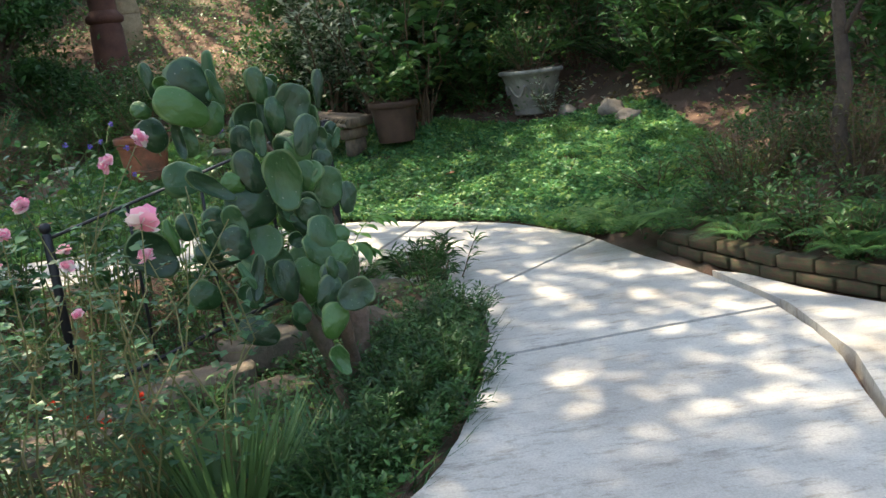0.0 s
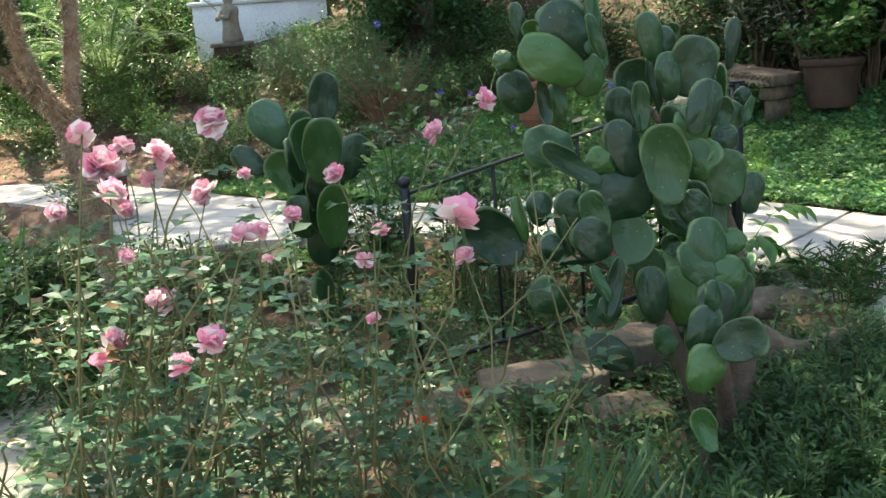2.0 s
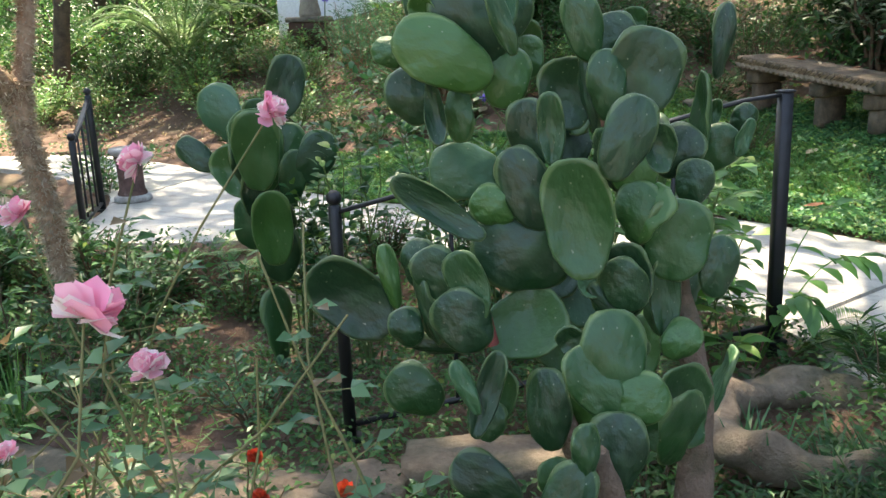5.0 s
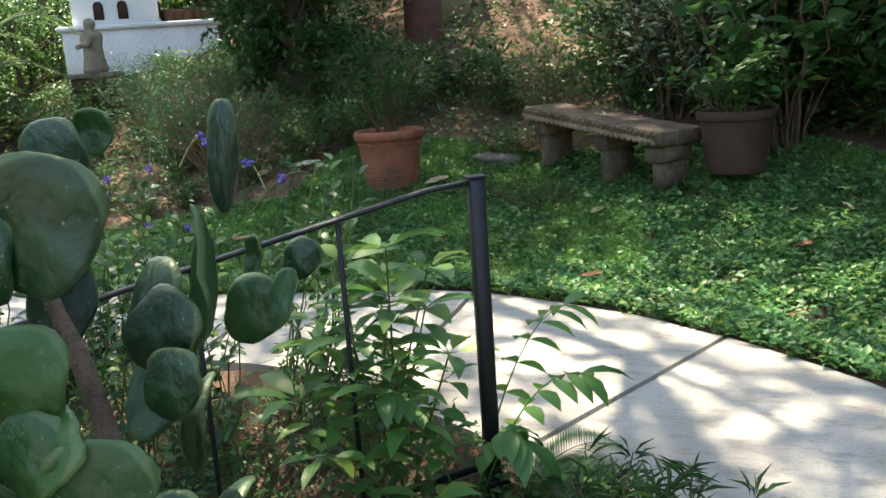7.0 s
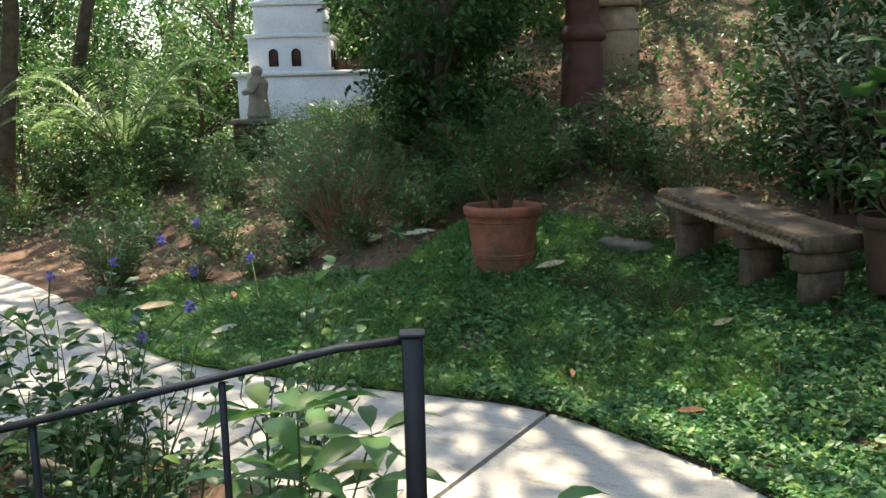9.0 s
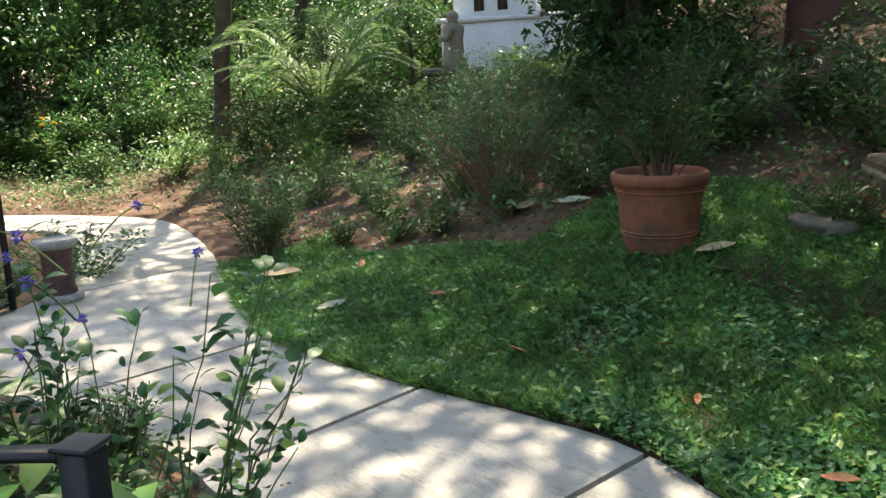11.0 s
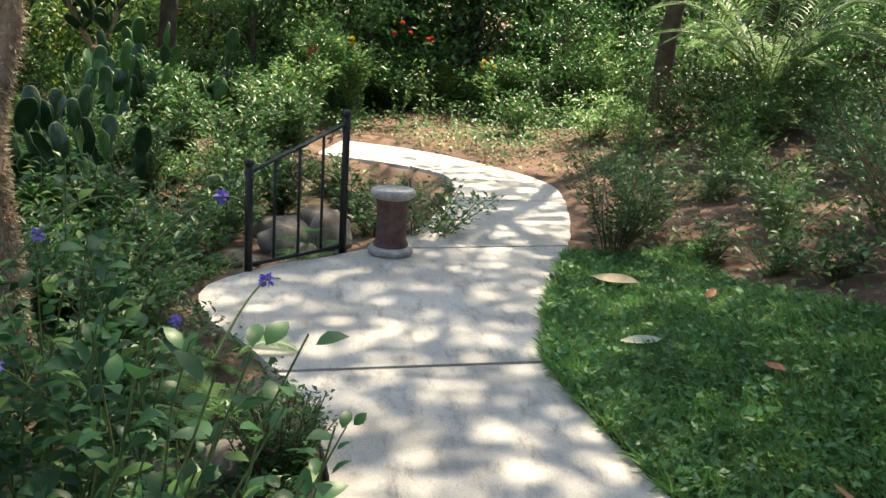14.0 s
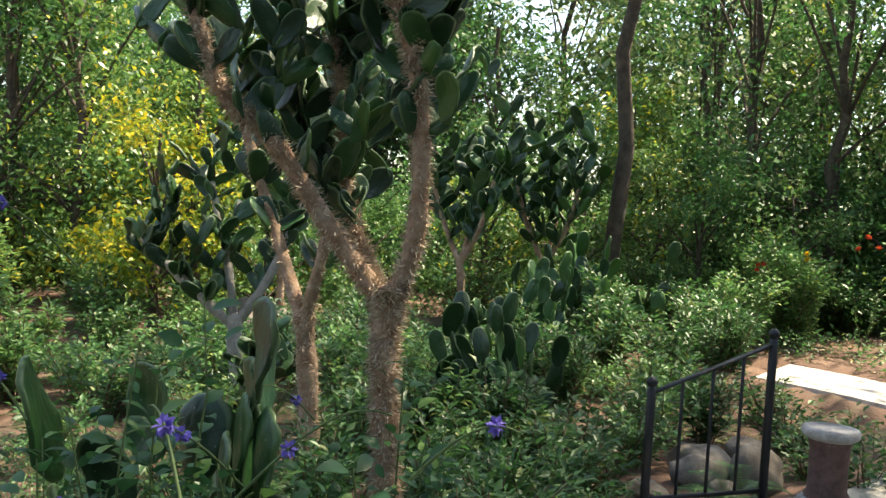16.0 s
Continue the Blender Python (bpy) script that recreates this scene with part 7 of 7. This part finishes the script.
tree(0.9, 10.8, 3.2, 1.0, 1500, 0.11, L_GREY, "small tree with pale variegated leaves", 756, trunk=0.06, low=0.3, clumps=20, group="dark garden trees", shape=LEAF)
tree(3.42, 4.2, 2.6, 0.8, 1200, 0.08, L_DARK, "thin dark-stemmed tree in the raised bed", 757, trunk=0.06, low=0.5, clumps=14, group="dark garden trees", shape=LEAF)


def thicket(rows, seed, label, group, leaf=0.09, name="thicket_shrub"):
    for k, (px, py, h, w, mat) in enumerate(rows):
        shrub(name, px, py, h, w, max(12, int(w * 14)), int(1500 * w * min(h, 1.6)), (leaf, 0.42), mat, label, "shrub", seed=seed + k, group=group, bare=0.08, clump=2.2, droop=0.5, r0=0.009)


beyond = []
for k in range(22):
    u = k / 21
    beyond.append((-12.0 - float(r_f.uniform(0, 2.6)), 3.2 + 9.5 * u, float(r_f.uniform(0.7, 1.7)), float(r_f.uniform(0.9, 1.5)), (L_BRIGHT, L_MID, L_DARK, L_BRIGHT, M_YGREEN)[k % 5]))
thicket(beyond, 1000, "leafy shrub in the flower bed beyond the path", "shrubs beyond the path")
bedside = []
for k in range(26):
    px, py = float(r_f.uniform(-9.2, -5.2)), float(r_f.uniform(0.2, 5.0))
    if math.dist((px, py), (-6.0, 5.2)) < 0.7:
        continue
    bedside.append((px, py, float(r_f.uniform(0.35, 0.9)), float(r_f.uniform(0.6, 1.1)), (L_MID, L_DARK, L_MID, L_BRIGHT)[k % 4]))
thicket(bedside, 1100, "leafy green shrub among the tree cacti", "shrubs among the cacti", 0.08)
far_left = []
for k in range(16):
    far_left.append((float(r_f.uniform(-9.5, -5.5)), float(r_f.uniform(-5.5, -1.2)), float(r_f.uniform(0.6, 1.6)), float(r_f.uniform(0.9, 1.4)), (L_MID, M_YGREEN, L_BRIGHT, L_BLUE)[k % 4]))
thicket(far_left, 1200, "sunlit leafy shrub at the far side of the cactus garden", "far sunlit shrubs", 0.09)
near_bed = [(-3.0, 3.4, 0.55, 0.7, L_MID), (-3.9, 4.3, 0.5, 0.7, L_DARK), (-4.2, 3.9, 0.7, 0.8, L_DARK), (-3.7, 3.4, 0.6, 0.8, L_MID), (-5.1, 4.2, 0.5, 0.8, L_MID), (-2.6, 4.6, 0.35, 0.5, L_MID), (-4.8, 3.6, 0.6, 0.7, L_BRIGHT), (-2.6, 3.7, 0.7, 0.7, L_DARK)]
thicket(near_bed, 1300, "leafy green shrub among the tree cacti", "shrubs among the cacti", 0.07)
hillside = []
for k in range(30):
    px, py = float(r_f.uniform(-11, 1.5)), float(r_f.uniform(11.0, 17.5))
    if -9.6 < px < -6.6 and 11.5 < py < 14.8 or -4 < px < 0.2 or -8.6 < px < -6.8 and py < 12:
        continue
    hillside.append((px, py, float(r_f.uniform(0.5, 1.3)), float(r_f.uniform(0.9, 1.6)), (L_MID, L_DARK, L_BRIGHT, L_DARK)[k % 4]))
thicket(hillside, 1400, "leafy shrub on the wooded hillside", "hillside shrubs", 0.1)


def tall_flower(x, y, h, mat, label, seed):
    ob = shrub("tall_flower", x, y, h, 0.35, 5, 120, (0.06, 0.4), L_BRIGHT, label, "flowering plant", M_GSTEM, seed=seed, group="flowers beyond the path", bare=0.1)
    r = rnd(seed)
    for k in range(3):
        g = Geo()
        petals(g, np.array([r.uniform(-0.12, 0.12), r.uniform(-0.12, 0.12), h * r.uniform(0.85, 1.02)]), 0.055, r)
        part("bloom", g, mat, ob, "small bright bloom", smooth=False)


for k, (px, py, h) in enumerate([(-11.6, 5.7, 1.2), (-11.8, 6.3, 1.4), (-11.9, 6.7, 1.2), (-12.0, 7.6, 0.9), (-11.7, 5.1, 1.1)]):
    tall_flower(px, py, h, (M_YELLOW, M_RED, M_RED)[k % 3], "tall garden flower with small red or orange blooms", 1500 + k)


# ---- taller fill behind the beds ----
def backing(rows, seed, label, group):
    for k, (px, py, h, c, mat, leaf) in enumerate(rows):
        tree(px, py, h, c, int(2600 + 2200 * c), leaf * 0.72, mat, label, seed + k, trunk=0.05, low=-0.45, clumps=30, group=group, spread=0.34, name="tall_shrub", shape=LEAF)


rows_b = []
for k in range(18):
    rows_b.append((-14.6 - float(r_f.uniform(0, 2.5)), -9 + 22 * k / 17, float(r_f.uniform(2.2, 4.2)), float(r_f.uniform(1.2, 1.7)), (L_MID, L_MID, L_BRIGHT, L_BRIGHT, M_YGREEN)[k % 5], 0.17))
for k in range(14):
    rows_b.append((-17 + 13.5 * k / 13, 16.2 + float(r_f.uniform(-1.2, 1.2)), float(r_f.uniform(1.6, 3.0)), float(r_f.uniform(1.2, 1.7)), (L_MID, L_DARK, L_BRIGHT)[k % 3], 0.17))
for k in range(10):
    rows_b.append((-13 + 9 * k / 9, -7.5 + float(r_f.uniform(-1.5, 1.0)), float(r_f.uniform(1.8, 3.4)), float(r_f.uniform(1.1, 1.6)), (M_YGREEN, L_MID, L_BRIGHT, L_DARK)[k % 4], 0.15))
rows_b += [(-11.8, 12.0, 2.4, 1.2, L_DARK, 0.1), (-12.4, 10.8, 2.2, 1.2, L_MID, 0.1), (-10.4, 12.8, 2.2, 1.2, L_MID, 0.1), (-12.6, 8.8, 2.0, 1.1, L_DARK, 0.1), (-4.6, 12.4, 2.4, 1.0, L_DARK, 0.1),  (0.6, 10.6, 2.6, 1.1, L_DARK, 0.14), (1.3, 10.3, 3.2, 1.2, L_DARK, 0.15), (-0.3, 10.9, 1.4, 0.8, L_DARK, 0.12)]
rows_b += [(-12.0, 14.5, 3.4, 1.5, L_DARK, 0.13), (-13.8, 13.2, 3.6, 1.5, L_DARK, 0.13), (-15.5, 16.0, 5.0, 1.9, L_MID, 0.15), (-14.0, 18.0, 5.5, 2.0, L_DARK, 0.16), (-12.0, 19.0, 5.2, 2.0, L_MID, 0.16), (-17.5, 19.5, 6.5, 2.3, L_DARK, 0.17), (-18.5, 15.0, 6.0, 2.2, L_DARK, 0.17), (-10.8, 16.5, 3.6, 1.5, L_MID, 0.14)]
backing(rows_b, 1600, "tall dense leafy shrub closing the garden edge", "tall shrubs at the garden edge")
soft_shrubs([(-4.2, 9.3, 0.8, 1.1, 1400, 0.06, 0.3, L_MID), (-5.2, 9.9, 0.8, 1.2, 1400, 0.06, 0.3, L_BLUE), (-6.3, 9.8, 0.7, 1.1, 1200, 0.06, 0.35, L_MID), (-5.2, 10.8, 1.0, 1.3, 1500, 0.07, 0.35, L_MID), (-7.4, 10.9, 0.6, 1.0, 1200, 0.06, 0.4, L_MID), (-8.4, 10.0, 0.9, 1.2, 1400, 0.07, 0.4, L_MID), (-9.3, 9.4, 0.9, 1.2, 1400, 0.07, 0.4, L_DARK),
             (-10.0, 8.6, 0.8, 1.1, 1200, 0.07, 0.4, L_BRIGHT), (-10.3, 11.2, 1.0, 1.4, 1500, 0.08, 0.4, L_MID), (-3.0, 9.4, 0.6, 0.9, 1000, 0.07, 0.4, L_MID), (-2.7, 10.2, 0.9, 1.0, 1100, 0.08, 0.4, L_DARK), (-1.4, 10.2, 0.7, 0.9, 900, 0.08, 0.35, L_DARK), (-6.4, 11.5, 0.95, 0.7, 900, 0.06, 0.2, L_BLUE), (-10.8, 7.8, 0.7, 1.0, 900, 0.07, 0.45, L_MID)],
            "bank_shrub", "rounded green shrub on the bank", "shrubs on the bank", 1800)

fill = []
for k in range(46):
    px, py = float(r_f.uniform(-8.8, -3.9)), float(r_f.uniform(-1.2, 4.4))
    if py > 4.0 and px < -5 or math.dist((px, py), (-3.36, 3.92)) < 0.4:
        continue
    fill.append((px, py, float(r_f.uniform(0.35, 0.95)), float(r_f.uniform(0.6, 1.0)), (L_MID, L_DARK, L_MID, L_BLUE, L_BRIGHT)[k % 5]))
fill += [(-10.1, 4.7, 1.1, 1.2, L_MID), (-9.6, 4.9, 0.9, 1.0, L_DARK), (-10.8, 4.9, 1.2, 1.2, L_BRIGHT), (-9.2, 4.4, 0.8, 1.0, L_MID), (-8.2, 5.4, 0.5, 0.8, L_MID), (-7.4, 5.6, 0.45, 0.8, L_DARK), (-6.6, 5.75, 0.4, 0.6, L_MID), (-7.0, 4.6, 0.7, 0.9, L_MID), (-8.0, 4.4, 0.8, 1.0, L_BRIGHT), (-5.3, 4.5, 0.4, 0.5, L_DARK)]
fill += [(-3.9, 3.3, 0.7, 0.8, L_DARK), (-4.3, 4.3, 0.5, 0.7, L_MID), (-4.9, 4.4, 0.45, 0.6, L_DARK), (-5.4, 3.9, 0.6, 0.8, L_DARK), (-5.0, 2.8, 0.8, 0.9, L_MID), (-5.9, 4.2, 0.6, 0.8, L_DARK), (-6.3, 4.5, 0.5, 0.8, L_MID), (-5.6, 3.2, 0.7, 0.8, L_BLUE), (-3.4, 2.9, 0.6, 0.7, L_DARK), (-4.2, 2.4, 0.7, 0.8, L_DARK), (-3.1, 4.4, 0.45, 0.6, L_DARK), (-3.55, 4.35, 0.5, 0.6, L_MID), (-2.9, 2.7, 0.5, 0.7, L_MID)]
thicket(fill, 2000, "leafy green shrub among the tree cacti", "shrubs among the cacti", 0.075)
for k in range(14):
    px, py = float(r_f.uniform(-6.5, -2.4)), float(r_f.uniform(1.5, 4.6))
    blade_tuft("grass_tuft", px, py, 40, 0.55, 0.009, (L_MID, L_GRASS, L_DARK)[k % 3], "loose tuft of long arching grass blades in the bed", "grass", up=(0.4, 2.5), seed=2100 + k, group="grass tufts in the bed")
tree(-8.6, -1.9, 3.3, 1.0, 5200, 0.1, M_YFLOWER, "shrubby tree in yellow flower at the garden edge", 2300, trunk=0.07, low=0.05, clumps=26, group="yellow flowering trees", name="flowering_tree", shape=LEAF)
for px, py, l, a, mt in [(-0.45, 8.85, 0.12, 30, M_DRYRED), (-0.15, 8.6, 0.1, 100, M_DRYTAN), (-0.3, 8.9, 0.1, 210, M_DRYRED), (0.1, 8.5, 0.11, 310, M_DRYRED)]:
    ob = dry_leaf(px, py, l, a, "curled brown dry leaf lying on the bench seat", mt)
    t_on = math.dist((px, py), (-0.88, 8.93)) * 0.9
    ob.location.z = 0.5 + 0.43 - math.sin(radians(6)) * t_on + 0.012
    ob["group"] = "fallen leaves on the bench"
thicket([(-10.6, 3.4, 1.1, 1.2, L_MID), (-11.3, 2.6, 1.2, 1.3, L_BRIGHT), (-10.2, 2.6, 0.9, 1.1, L_DARK), (-9.7, 3.6, 0.9, 1.0, L_MID), (-11.6, 1.2, 1.2, 1.3, L_MID), (-10.0, 1.9, 0.8, 1.0, L_BRIGHT), (-11.2, 4.2, 1.1, 1.1, L_DARK), (-9.0, 3.0, 0.8, 1.0, L_DARK), (-9.6, 0.6, 0.9, 1.1, L_MID), (-12.2, 3.6, 1.3, 1.2, L_MID)], 2400, "leafy green shrub among the tree cacti", "shrubs among the cacti", 0.085)
for k in range(8):
    tree(-15.6 - float(r_f.uniform(0, 3)), 3.5 + k * 1.1, float(r_f.uniform(5.5, 9.0)), 1.9, 3600, 0.13, (L_MID, L_MID, M_YGREEN, L_DARK)[k % 4], "leafy tree in the dense growth round the garden", 2500 + k, low=-0.1, clumps=34, group="trees round the garden", spread=0.42)
backing([(-12.6, 1.0, 2.6, 1.0, M_YGREEN, 0.12), (-13.2, 2.4, 2.2, 1.0, L_BRIGHT, 0.12), (-12.8, 4.2, 2.4, 0.9, L_MID, 0.11), (-13.4, 5.4, 2.2, 1.0, L_BRIGHT, 0.12), (-11.2, -0.4, 2.4, 1.0, L_BRIGHT, 0.12), (-13.6, 0.2, 3.2, 1.2, L_MID, 0.13), (-13.8, 3.4, 3.0, 1.1, M_YGREEN, 0.12), (-10.6, -1.6, 2.0, 1.0, L_MID, 0.11)], 2700, "tall sunlit leafy shrub behind the tree cacti", "tall shrubs behind the cacti")
